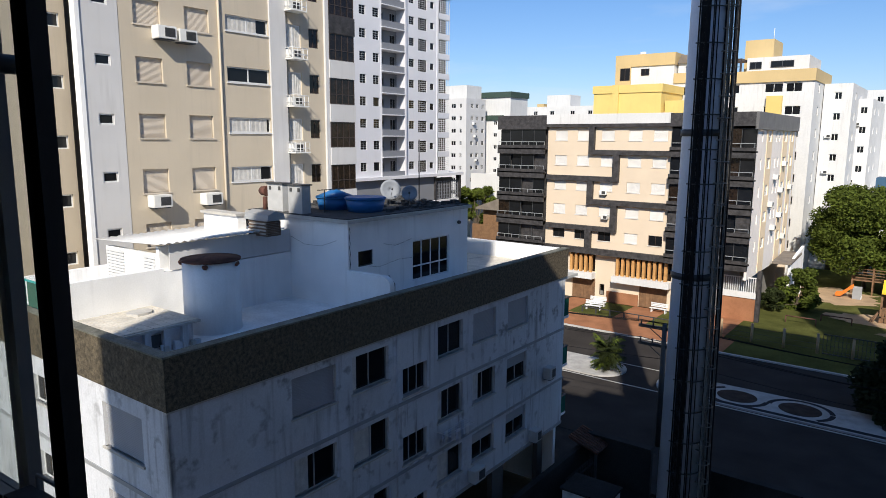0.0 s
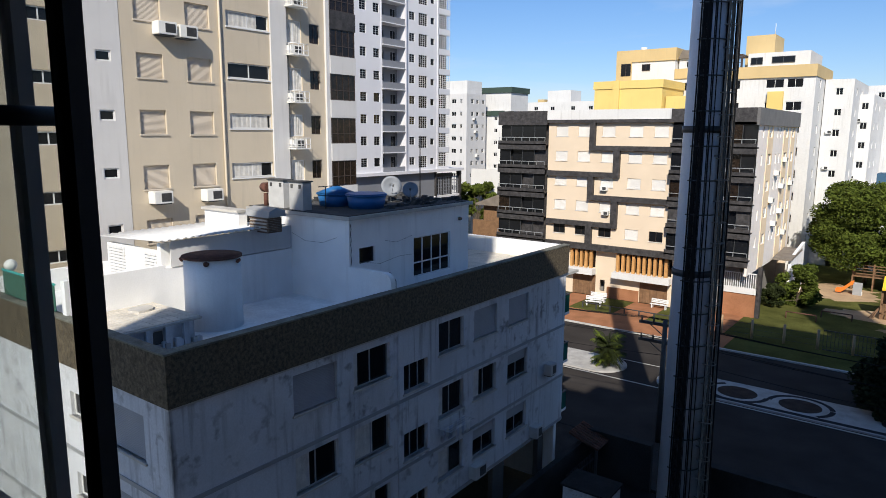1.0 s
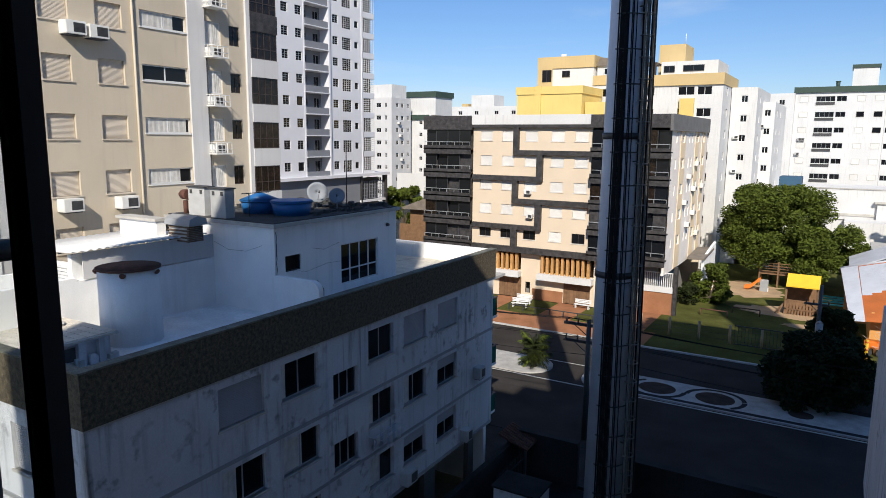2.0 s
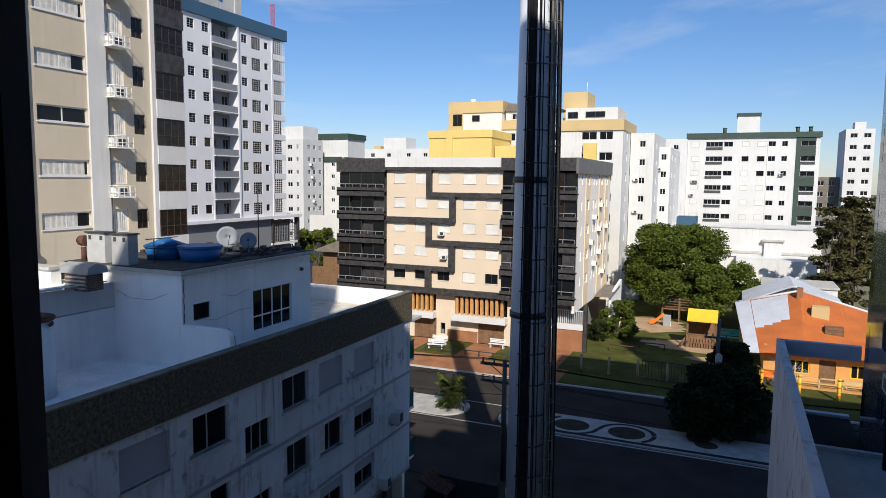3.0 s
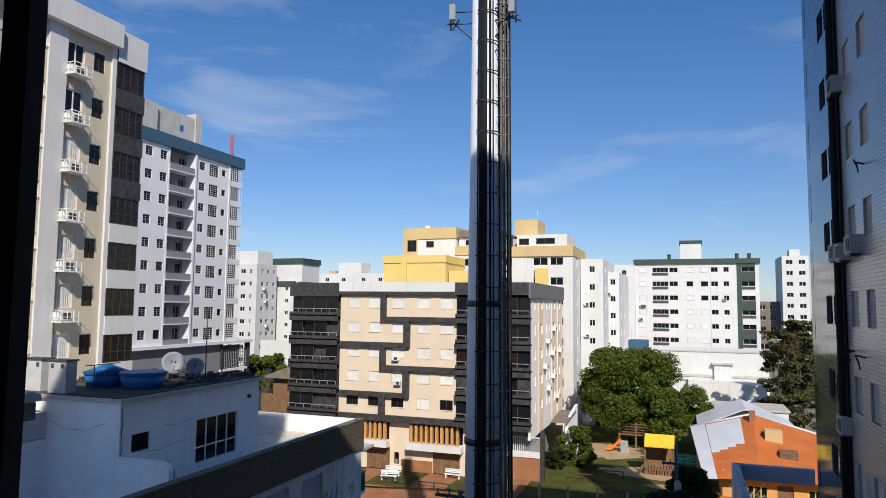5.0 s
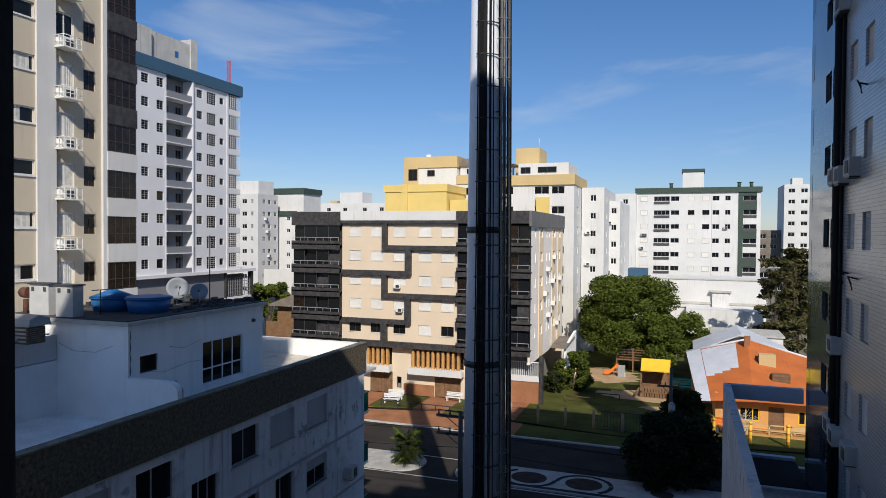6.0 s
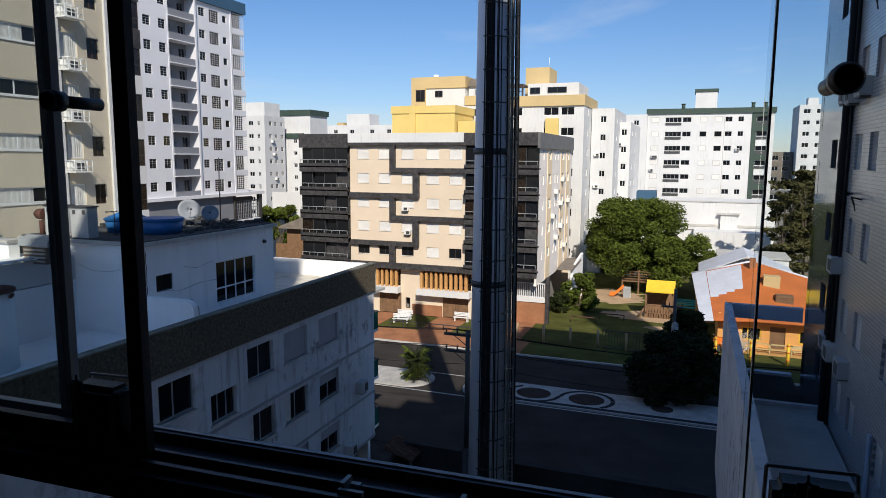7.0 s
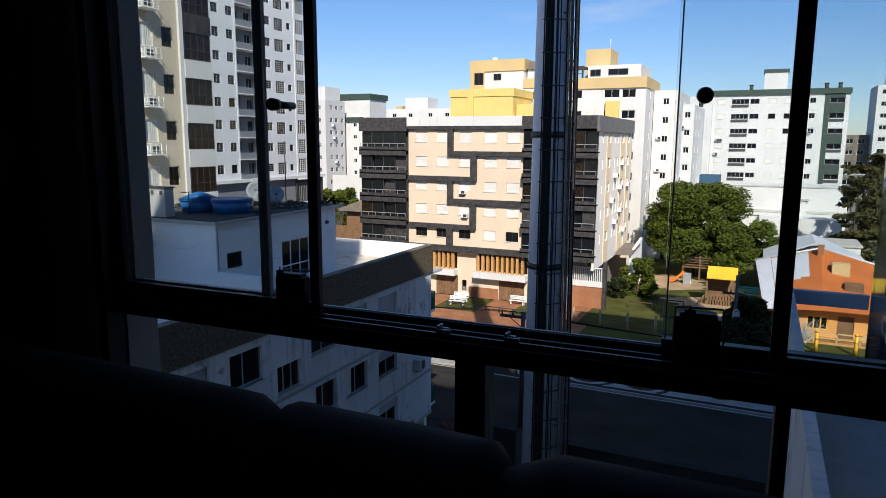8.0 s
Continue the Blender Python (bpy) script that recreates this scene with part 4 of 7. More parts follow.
# shed behind the roof wall
SH = part("shed", boxes((12.3, 18.0, 5.95, 6.15, 12.3, 15.05), (12.3, 12.5, 6.15, 9.6, 12.3, 14.75)), M_TANKW, LB, "white rooftop shed")
for y0, y1 in ((8.3, 9.5), (6.2, 6.95)):
    for k in range(14):
        part("louvre_board", boxes((12.24, 12.3, y0, y1, 13.1 + 0.115 * k, 13.19 + 0.115 * k)), M_CORR, SH)
bm = bmesh.new()
n = 90
prof = [[bm.verts.new((12.0 + 5.4 * k / n, yy, (15.22 if yy < 7 else 15.0) + 0.03 * k / n + 0.03 * math.sin(k * math.tau / 5.0))) for k in range(n + 1)] for yy in (5.45, 9.9)]
for k in range(n):
    bm.faces.new((prof[0][k], prof[0][k + 1], prof[1][k + 1], prof[1][k])).smooth = True
roof = part("corrugated_roof", bm, M_CORR, SH, "white corrugated sheet roof")
roof.modifiers.new("thick", "SOLIDIFY").thickness = 0.02
part("clerestory", boxes((12.5, 17.85, 5.655, 5.695, 14.24, 15.14)), M_GREYP, SH, "pale panels under the roof")
for k in (0, 3):
    bl = part("balustrade", boxes((6.35 + 1.9 * k, 8.2 + 1.9 * k, 0.06, 0.08, 13.32, 14.15)), M_GREENGL, LB, "green glass balustrade", m=GAB @ pose(-14.4, 0, 0) if k < 3 else GAB @ pose(-14.4 - 7.7, 0, 0))
    part("handrail", boxes((6.3 + 1.9 * k, 8.25 + 1.9 * k, 0.04, 0.1, 14.15, 14.2)), M_TEAL, bl)
lamp = thing("globe_lamp", "white glass globe lamp on a short post", "lamp", pose(-24.9, 9.0, 13.27))
bm = bmesh.new()
tube(bm, (0, 0, 0), (0, 0, 0.9), 0.04)
part("post", bm, M_ALU, lamp)
bm = bmesh.new()
bmesh.ops.create_uvsphere(bm, u_segments=20, v_segments=12, radius=0.2, matrix=pose(0, 0, 1.08))
for fc in bm.faces:
    fc.smooth = True
part("globe", bm, M_PLASTIC, lamp)
# roof things
tank = thing("cement_water_tank", "round white cement water tank with a rusty lid", "water tank", pose(-19.37, 13.12, 12.3))
bm = bmesh.new()
tube(bm, (0, 0, 0), (0, 0, 2.4), 0.95, 0.93, 40)
part("drum", bm, M_TANKW, tank)
bm = bmesh.new()
tube(bm, (0, 0, 2.4), (0, 0, 2.46), 0.99, 0.99, 40)
tube(bm, (0, 0, 2.46), (0, 0, 2.52), 0.97, 0.2, 40)
part("lid", bm, M_RUST, tank, "rusty iron lid")
for a in (0.4, 2.2, 3.9, 5.5):
    bm = bmesh.new()
    ring_at = Vector((0.98 * math.cos(a), 0.98 * math.sin(a), 2.32))
    tube(bm, ring_at, ring_at + Vector((0.05 * math.cos(a), 0.05 * math.sin(a), -0.04)), 0.1, 0.08)
    part("lifting_lug", bm, M_RUST, tank)
for (x, y, r, h, lid) in ((-20.75, 20.3, 0.8, 0.6, True), (-19.1, 20.45, 0.84, 0.62, False)):
    t = thing("blue_water_tank", "blue plastic water tank with a domed lid" if lid else "open-topped blue plastic water tank", "water tank", pose(x, y, 15.74), "blue tanks")
    bm = bmesh.new()
    tube(bm, (0, 0, 0), (0, 0, h), r * 0.86, r, 36)
    tube(bm, (0, 0, h * 0.88), (0, 0, h * 0.97), r * 1.03, r * 1.04, 36)
    part("drum", bm, M_BLUETANK, t)
    bm = bmesh.new()
    tube(bm, (0, 0, h), (0, 0, h + (0.28 if lid else 0.03)), r * 1.02, r * 0.12 if lid else r * 0.95, 36)
    part("lid", bm, M_BLUETANK, t)
for (x, y, w) in ((-22.49, 18.1, 0.95), (-21.01, 17.95, 0.83)):
    c = thing("chimney", "square white cement chimney with vents, greyed for shade", "chimney", pose(x, y, 15.7), "chimneys")
    # shaft colour lowered to grey in place of the shade on it
    part("shaft", boxes((0, w, 0, 0.45, 0, 1.20)), M_ACGREY, c)
    part("cap", boxes((-0.05, w + 0.05, -0.06, 0.51, 1.20, 1.25)), M_DARKST, c, "dark cap slab")
    for k in (0.1, w - 0.26):
        part("vent", boxes((k, k + 0.14, -0.012, 0.01, 0.95, 1.11)), M_GRILLE, c)
cow = thing("chimney_cowl", "rusty round metal cowl on the roof", "cowl", pose(-22.93, 18.3, 15.7))
bm = bmesh.new()
tube(bm, (0, 0, 0), (0, 0, 0.61), 0.1)
tube(bm, (-0.14, 0, 0.86), (0.2, 0, 0.86), 0.2, 0.22, 18)
tube(bm, (-0.3, 0, 0.86), (-0.14, 0, 0.86), 0.1, 0.2, 18)
part("drum", bm, M_RUST, cow)
bq = thing("barbecue_chimney", "brick chimney stack with a metal hood", "chimney", pose(-21.35, 16.2, 15.05))
bk = data("brick", boxes((0, 0.21, 0, 0.1, 0, 0.055)), M_BRICK)
part("mortar_core", boxes((0.02, 1.12, 0.02, 0.6, 0, 0.6)), M_CAP, bq)
for r in range(9):
    for k in range(5):
        put("brick", bk, bq, pose(1.14, 0.0 + (0.11 if r % 2 else 0.0) * 0.5 + 0.0, 0.065 * r) @ pose(0, 0, 0, 0, 0, 0) @ pose(-0.02 - 0.22 * (4 - k) - 0.21 + 0.0, -0.02, 0))
    for k in range(3):
        put("brick", bk, bq, pose(1.14, 0.01 + 0.22 * k, 0.065 * r, 0, 0, 90))
bm = bmesh.new()
prism(bm, ((-0.1, 0.62), (0.75, 0.62), (0.7, 0.85), (0.3, 0.98), (-0.05, 0.85)), "x", -0.1, 1.3)
part("hood", bm, M_GREYALU, bq, "grey bent metal hood")
wb = thing("roof_plinth", "white rooftop plinth wall in sunlight", "wall", pose(0, 0, 0))
part("wall", boxes((-24.0, -21.75, 16.0, 16.4, 14.9, 15.75)), M_WHITE, wb)
part("coping", boxes((-24.1, -21.7, 15.9, 16.5, 15.75, 15.85)), M_CAP, wb)


M_MESH = mat("grey_dish_paint", (0.24, 0.26, 0.29), 0.6, 0.1, 2.0, 40, 0.1)


def dish(x, y, z, r, turn):
    d = thing("satellite_dish", "pale grey satellite dish on a short mast", "satellite dish", pose(x, y, z, 0, 0, turn), "satellite dishes")
    bm = bmesh.new()
    rings = [[bm.verts.new((r * q * math.cos(a), -0.1 - 0.24 * q * q * r + r * q * math.sin(a) * 0.25, 0.75 + r * q * math.sin(a) * 0.95)) for a in (k * math.tau / 28 for k in range(28))] for q in (0.02, 0.35, 0.7, 1.0)]
    for a, b in zip(rings, rings[1:]):
        for k in range(28):
            bm.faces.new((a[k], a[(k + 1) % 28], b[(k + 1) % 28], b[k])).smooth = True
    s = part("reflector", bm, M_MESH, d)
    s.modifiers.new("thick", "SOLIDIFY").thickness = 0.015
    bm = bmesh.new()
    tube(bm, (0, 0.02, 0), (0, 0.02, 0.75), 0.03)
    tube(bm, (0, -0.2, 0.35), (0, -0.75, 0.8), 0.012)
    tube(bm, (0, 0.0, 0.02), (0.3, 0.3, 0.02), 0.02)
    part("mast", bm, M_GREYALU, d)
    bm = bmesh.new()
    tube(bm, (0, -0.7, 0.78), (0, -0.8, 0.84), 0.035)
    part("receiver", bm, M_GRILLE, d)


dish(-19.98, 23.0, 15.76, 0.47, 50)
dish(-19.14, 23.4, 15.61, 0.36, 38)
an = thing("roof_antenna", "thin metal antenna mast on the roof", "antenna", pose(-19.4, 24.4, 15.75))
bm = bmesh.new()
tube(bm, (0, 0, 0), (0, 0, 3.0), 0.025)
part("mast", bm, M_DARKST, an)
an = thing("roof_antenna", "comb-like television antenna on the roof", "antenna", pose(-19.9, 18.9, 15.7))
bm = bmesh.new()
tube(bm, (0, 0, 0), (0, 0, 1.0), 0.02)
tube(bm, (-0.1, -0.3, 1.0), (0.3, 0.9, 1.05), 0.015)
part("mast", bm, M_DARKST, an)
for k in range(6):
    bm = bmesh.new()
    tube(bm, (-0.2 + 0.06 * k, -0.2 + 0.18 * k, 1.02), (0.2 + 0.06 * k, -0.3 + 0.18 * k, 1.02), 0.008, n=5)
    part("element", bm, M_DARKST, an)
# units and washing on the long wall
for (y, z) in ((29.2, 6.75), (27.9, 3.85)):
    air_conditioner(LBX, y, z, 90, 0.62, 0.42, 0.6, "small grey air conditioner on the shaded wall", shell=M_ACGREY)
air_conditioner(LBX, 22.6, 3.9, 90, 0.85, 0.4, 0.6, "grey split air conditioner under a window", shell=M_ACGREY)
wash = thing("clothes_rack", "laundry drying on a rack below a window", "laundry", pose(LBX, 20.35, 7.05))
bm = bmesh.new()
for k in range(5):
    tube(bm, (0.12 + 0.13 * k, 0, 0), (0.12 + 0.13 * k, 1.7, 0), 0.01, n=6)
for y in (0, 1.7):
    tube(bm, (0, y, 0.0), (0.7, y, 0), 0.014, n=6)
part("rack", bm, M_ALU, wash)
rnd = random.Random(8)
for k in range(9):
    bm = bmesh.new()
    y, x, w, h = 0.05 + 0.18 * k, 0.12 + 0.13 * rnd.randrange(5), 0.16 + 0.12 * rnd.random(), 0.35 + 0.35 * rnd.random()
    g = [[bm.verts.new((x + 0.03 * math.sin(3 * i + j), y + w * i / 5, -h * j / 4)) for i in range(6)] for j in range(5)]
    for a, b in zip(g, g[1:]):
        for i in range(5):
            bm.faces.new((a[i], a[i + 1], b[i + 1], b[i])).smooth = True
    o = part("garment", bm, (M_CLOTH, M_ALU, M_BLUEGREY)[k % 3], wash)
    o.modifiers.new("thick", "SOLIDIFY").thickness = 0.01
bm = bmesh.new()
tube(bm, (LBX + 0.02, 17.9, 3.7), (LBX + 0.02, 17.9, 11.7), 0.02)
solid("drain_pipe", bm, M_LBWALL, "thin white-painted drain pipe on the white wall", "pipe")

# ================= the beige tower =================
BX = -31.5
BT = thing("beige_tower", "tall beige apartment tower with grey pilasters", "building", pose(BX, 0, 0, 0, 0, 90))
ST = 2.715
ZS = [21.46 + ST * k for k in range(-7, 5)]  # sill heights of the storeys
TOP = 35.35
hA, hB, hC = [], [], []
for z in ZS:
    hA.append((15.73, 16.47, z + 0.62, z + 1.12))
    hB += [(17.7, 19.1, z, z + 1.18), (20.43, 21.86, z, z + 1.18), (22.87, 25.72, z + 0.32, z + 1.15)]
    hC += [(26.98, 28.15, z - 0.1, z + 1.2), (28.78, 29.55, z + 0.02, z + 1.14)]
part("wall", wall_bm(15.15, 16.95, 0, TOP - 1.2, 0.25, hA, y0=0.0), M_GREYP, BT, "pale grey wall strip")
part("wall", wall_bm(16.95, 25.75, 0, TOP - 1.2, 0.25, hB, y0=0.02), M_BEIGE, BT, "beige stucco wall")
part("pilaster", boxes((25.75, 26.9, -0.1, 0.25, 0, TOP - 1.0)), M_GREYP, BT, "pale grey pilaster")
part("wall", wall_bm(26.95, 30.0, 0, TOP - 1.2, 0.25, hC, y0=0.05), M_BEIGE, BT, "beige stucco wall")
part("pilaster", boxes((14.95, 15.15, -0.06, 0.4, 0, TOP - 1.2)), M_WHITE, BT, "white corner strip")
part("pilaster", boxes((30.0, 30.3, -0.1, 0.3, 0, TOP - 1.2)), M_GREYP, BT)
part("cornice", boxes((14.95, 30.35, -0.5, 0.4, TOP - 1.2, TOP + 0.2)), M_GREYP, BT, "pale roof cornice")
part("cornice", boxes((30.35, 32.6, -0.2, 0.4, TOP - 1.95, TOP)), M_GREYP, BT)
hD = [(12.95, 14.7, z - 0.52, z + 0.1) for z in ZS]
part("wall", wall_bm(4.0, 14.95, 0, TOP, 0.25, hD, y0=0.9), M_BEIGE2, BT, "recessed beige wall")
for h in hD:
    window(BT, pose(0, 0.9, 0), h[0], h[2], h[1] - h[0], h[3] - h[2], M_ALU, M_PANE, 0.06, 1, deep=0.08)
for h in hA:
    window(BT, FRONT, h[0], h[2], h[1] - h[0], h[3] - h[2], M_ALU, M_PANE, 0.07, 0, deep=0.06)
for i, h in enumerate(hB):
    if h[1] - h[0] > 2:
        window(BT, pose(0, 0.02, 0), h[0], h[2], h[1] - h[0], h[3] - h[2], M_ALU, M_PANE, 0.07, 1, deep=0.1, curtain=(1.0, 0.0, 0.8)[(i // 3) % 3], sill=M_ALU)
    else:
        window(BT, pose(0, 0.02, 0), h[0], h[2], h[1] - h[0], h[3] - h[2], M_SHUTTER, M_PANE, 0.06, 0, deep=0.16, shutter=M_SHUTTER, sill=M_SHUTTER)
for i, h in enumerate(hC):
    if h[1] - h[0] > 1:
        window(BT, pose(0, 0.05, 0), h[0], h[2], h[1] - h[0], h[3] - h[2], M_ALU, M_PANE, 0.07, 1, deep=0.08, curtain=1.0 if h[2] < 27 else 0.0)
    else:
        window(BT, pose(0, 0.05, 0), h[0], h[2], h[1] - h[0], h[3] - h[2], M_BROWNF, M_BRONZE, 0.05, 1, deep=0.05)
for k, z in enumerate(ZS):
    up = z > 24
    window(BT, pose(0, -0.12, 0), 30.35, z - 0.55, 2.15, 1.62, M_BROWNF, M_BRONZE, 0.05, 3, (0.62,), deep=0.02, label="brown glazed balcony enclosure")
    part("balcony_front", boxes((30.3, 32.55, -0.15, 1.6, z + 1.07, z + ST - 0.55)), M_GRANITE if up else M_GREYP, BT, "dark tiled balcony front" if up else "pale balcony front")
    part("balcony_back", boxes((30.3, 32.5, 1.2, 1.3, z - 0.55, z + 1.07)), M_ROOMW, BT)
parts("wall", ((32.3, 32.55, 0.3, 14, 0, TOP), (4.0, 32.3, 13.8, 14, 0, TOP)), M_GREYP, BT)
part("roof", boxes((4.0, 32.3, 0.3, 13.8, TOP - 0.2, TOP)), M_CONC, BT)
part("core", boxes((5, 32.0, 2.0, 13.5, 0, TOP - 0.3)), M_ROOMW, BT)
bm = bmesh.new()
tube(bm, (22.4, -0.06, 0), (22.4, -0.06, TOP - 1.2), 0.06)
part("drain_pipe", bm, M_BEIGE, BT, "beige painted downpipe")
bm = bmesh.new()
tube(bm, (26.98, -0.05, 0), (26.98, -0.05, 24), 0.045)
part("drain_pipe", bm, M_DARKST, BT, "dark downpipe")
for k, z in enumerate(ZS):
    if z > 17:
        unit_basket(BX, 26.9, z - 0.86, 90)
for y, z in ((18.6, 23.55), (19.75, 23.5), (17.85, 15.32), (20.8, 15.25), (18.2, 29.0), (21.0, 31.7)):
    air_conditioner(BX, y, z, 90, 1.0, 0.6, 0.62, "white window air conditioner on the beige wall")

# ================= the white tower =================
WX = -60.0
WT = thing("white_tower", "white apartment tower with a blue roof band", "building", pose(WX, 0, 0, 0, 0, 90))
WTOP, WB = 38.4, 13.4
ws = [37.0 - 2.76 * k for k in range(9)]
h1, h2 = [], []
for z in ws:
    h1 += [(62.75, 63.9, z - 0.33, z + 0.77), (65.2, 66.35, z - 0.33, z + 0.77)]
    h2 += [(72.3, 73.45, z - 0.33, z + 0.72), (74.3, 76.2, z - 0.8, z + 0.8), (76.95, 77.8, z - 0.38, z + 0.5)]
part("wall", wall_bm(50, 66.75, WB, WTOP, 0.3, h1), M_WTWALL, WT, "white stucco wall")
part("wall", wall_bm(71.4, 78.6, WB, WTOP, 0.3, h2), M_WTWALL, WT, "white stucco wall")
part("wall", wall_bm(66.75, 71.4, WB, WTOP, 0.3, [(68.4 + 1.5, 71.0, z - 1.0, z + 0.85) for z in ws] + [(67.1, 68.6, z - 0.2, z + 0.75) for z in ws], y0=1.3), M_WTGREY, WT, "recessed grey wall darkened for its shade")
parts("fin", ((71.25, 71.55, -0.25, 1.4, WB, WTOP), (66.6, 66.8, -0.05, 1.4, WB, WTOP)), M_WTWALL, WT)
for z in ws:
    parts("balcony", ((66.8, 71.25, -0.15, -0.05, z - 1.3, z - 0.5),), M_WTGREY, WT, "grey balcony front")
    part("balcony_slab", boxes((66.8, 71.25, -0.25, 1.35, z - 1.42, z - 1.3)), M_WTWALL, WT, "white balcony slab")
    window(WT, pose(0, 1.3, 0), 69.9, z - 1.0, 1.1, 1.85, M_GREYALU, M_PANE, 0.06, 1, deep=0.08)
    window(WT, pose(0, 1.3, 0), 67.1, z - 0.2, 1.5, 0.95, M_GREYALU, M_PANE, 0.06, 1, deep=0.08)
    # open corner balcony with rails
    b = part("corner_balcony", boxes((78.6, 81.4, -0.1, 3.0, z - 1.5, z - 0.75)), M_WTWALL, WT, "white corner balcony")
    bm = frame_bm(2.6, 2.0, 0.05, -0.06, -0.02, tuple(0.43 * k for k in range(1, 6)), tuple(0.28 * k for k in range(1, 7)))
    bmesh.ops.translate(bm, verts=bm.verts, vec=(78.8, 0, z - 0.75))
    part("railing", bm, M_ALU, b, "white grid railing")
    # dark block stands in for the shaded inside of the loggia
    part("recess", boxes((78.7, 81.25, 0.45, 2.9, z - 0.75, z + 1.26)), M_PANE, b, "dark block in place of the shaded recess")
part("fin", boxes((78.45, 78.7, -0.1, 0.5, WB, WTOP)), M_WTWALL, WT)
for h in h1 + h2:
    w = h[1] - h[0]
    window(WT, FRONT, h[0], h[2], w, h[3] - h[2], M_DARKST, M_PANE, 0.03, 0, deep=0.14, guard=(w > 1.6 or (h[0] * 7 + h[2] * 3) % 5 > 0.9) and w > 1)
part("roof_band", boxes((49.8, 81.7, -0.3, 20, WTOP, WTOP + 1.5)), M_BLUEBAND, WT, "slate blue roof band")
parts("roof_tank", ((58, 66.0, 1.5, 8, WTOP + 1.5, WTOP + 5.5), (66, 73.4, 2.0, 8, WTOP + 1.5, WTOP + 5.5), (73.4, 74.6, 1.8, 3.6, WTOP + 1.5, WTOP + 6.2)), M_CONC, WT, "raw concrete tank housing")
part("blue_patch", boxes((70.6, 71.2, 1.97, 1.996, WTOP + 3.2, WTOP + 4.0)), M_BLUETANK, WT)
for k in range(5):
    part("form_joint", boxes((58 + 3.1 * k, 58.06 + 3.1 * k, 1.485, 1.499, WTOP + 1.5, WTOP + 5.5) if k < 3 else (58 + 3.1 * k, 58.06 + 3.1 * k, 1.985, 1.999, WTOP + 1.5, WTOP + 5.5)), M_GREYALU, WT)
parts("wall", ((50, 81.3, 19.7, 20, 0, WTOP), (50, 50.3, 0.3, 19.7, 0, WTOP), (81.0, 81.3, 3.0, 19.7, 0, WTOP)), M_WTWALL, WT)
part("core", boxes((51, 80.5, 3.2, 19, 0, WTOP - 0.2)), M_ROOMW, WT)
part("podium", boxes((50, 78.0, 0.05, 19, 0, WB)), M_WTGREY, WT, "grey podium wall")
part("podium_slab", boxes((50, 84.5, -0.6, 19, WB, WB + 0.4), (77.9, 84.4, -0.2, 0.2, 9.6, 9.9)), M_WTWALL, WT)
for z in (10.0, 6.3):
    for k in range(3):
        bm = bmesh.new()
        for j in range(6):
            box(bm, 78.2 + 2.0 * k, 79.9 + 2.0 * k, 0.05, 0.1, z + 0.5 * j, z + 0.08 + 0.5 * j)
        for j in range(5):
            box(bm, 78.2 + 2.0 * k + 0.4 * j, 78.27 + 2.0 * k + 0.4 * j, 0.04, 0.11, z, z + 2.6)
        part("grille", bm, M_WTGREY, WT, "grey garage grille")
    part("garage_back", boxes((78.0, 84.3, 1.5, 1.7, z - 0.3, z + 3.0)), M_GRANITE, WT)
parts("garage_post", ((83.9, 84.4, -0.2, 0.4, 0, WB), (78.0, 78.3, -0.2, 0.4, 0, WB)), M_GRANITE, WT)
mast = thing("radio_mast", "red lattice radio mast on the tower roof", "mast", pose(-61.5, 80.9, 39.9))
bm = bmesh.new()
leg = [Vector((0.28 * math.cos(i * 2.094), 0.28 * math.sin(i * 2.094), 0)) for i in range(3)]
for i in range(3):
    tube(bm, leg[i], leg[i] + Vector((0, 0, 3.7)), 0.05, n=5)
    for k in range(8):
        tube(bm, leg[i] + Vector((0, 0, 0.46 * k)), leg[(i + 1) % 3] + Vector((0, 0, 0.46 * k + 0.46)), 0.03, n=4)
part("lattice", bm, mat("red_mast_paint", (0.4, 0.08, 0.1), 0.6), mast)

# ================= the cream apartment house across the avenue =================
CY = 73.0
CB = thing("cream_apartment_house", "cream apartment house with dark granite bands", "building", pose(0, CY, 0))
CS = 2.87
cz = [18.67 - CS * k for k in range(5)]
CTOP = 21.65
ch = [(u, u + 1.55, z, z + 1.13) for z in cz for u in (-37.9, -35.05, -32.08, -28.87, -26.06)]
part("wall", wall_bm(-38.9, -24.1, 5.5, 20.3, 0.3, ch), M_CREAM, CB, "cream stucco wall")
for i, h in enumerate(ch):
    r, c = divmod(i, 5)
    open_ = (r, c) in ((4, 0), (4, 1), (4, 2), (4, 4))
    window(CB, FRONT, h[0], h[2], 1.55, 1.13, M_BROWNF if open_ else M_SHUTW, M_PANE, 0.05, 1, deep=0.1, shutter=None if open_ else M_SHUTW, sill=M_SHUTW)
# the dark fret that winds over the front
fret = ((-33.45, -24.1, 17.1, 17.62), (-33.45, -32.8, 17.62, 20.2), (-30.46, -29.75, 14.62, 17.1), (-38.8, -29.75, 14.05, 14.62), (-33.48, -32.8, 11.97, 14.05), (-33.48, -24.1, 11.4, 11.97), (-30.5, -29.78, 8.85, 11.4), (-38.7, -29.78, 8.3, 8.85), (-33.55, -32.8, 6.25, 8.3), (-38.75, -22.5, 5.55, 6.25), (-38.9, -24.1, 20.2, 20.55))
for f in fret:
    part("granite_band", boxes((f[0], f[1], -0.45, 0.0, f[2], f[3])), M_GRANITE, CB, "dark granite band")
part("parapet", boxes((-38.9, -24.15, -0.5, 0.3, 20.55, CTOP)), M_FARWHITE, CB, "white roof parapet")
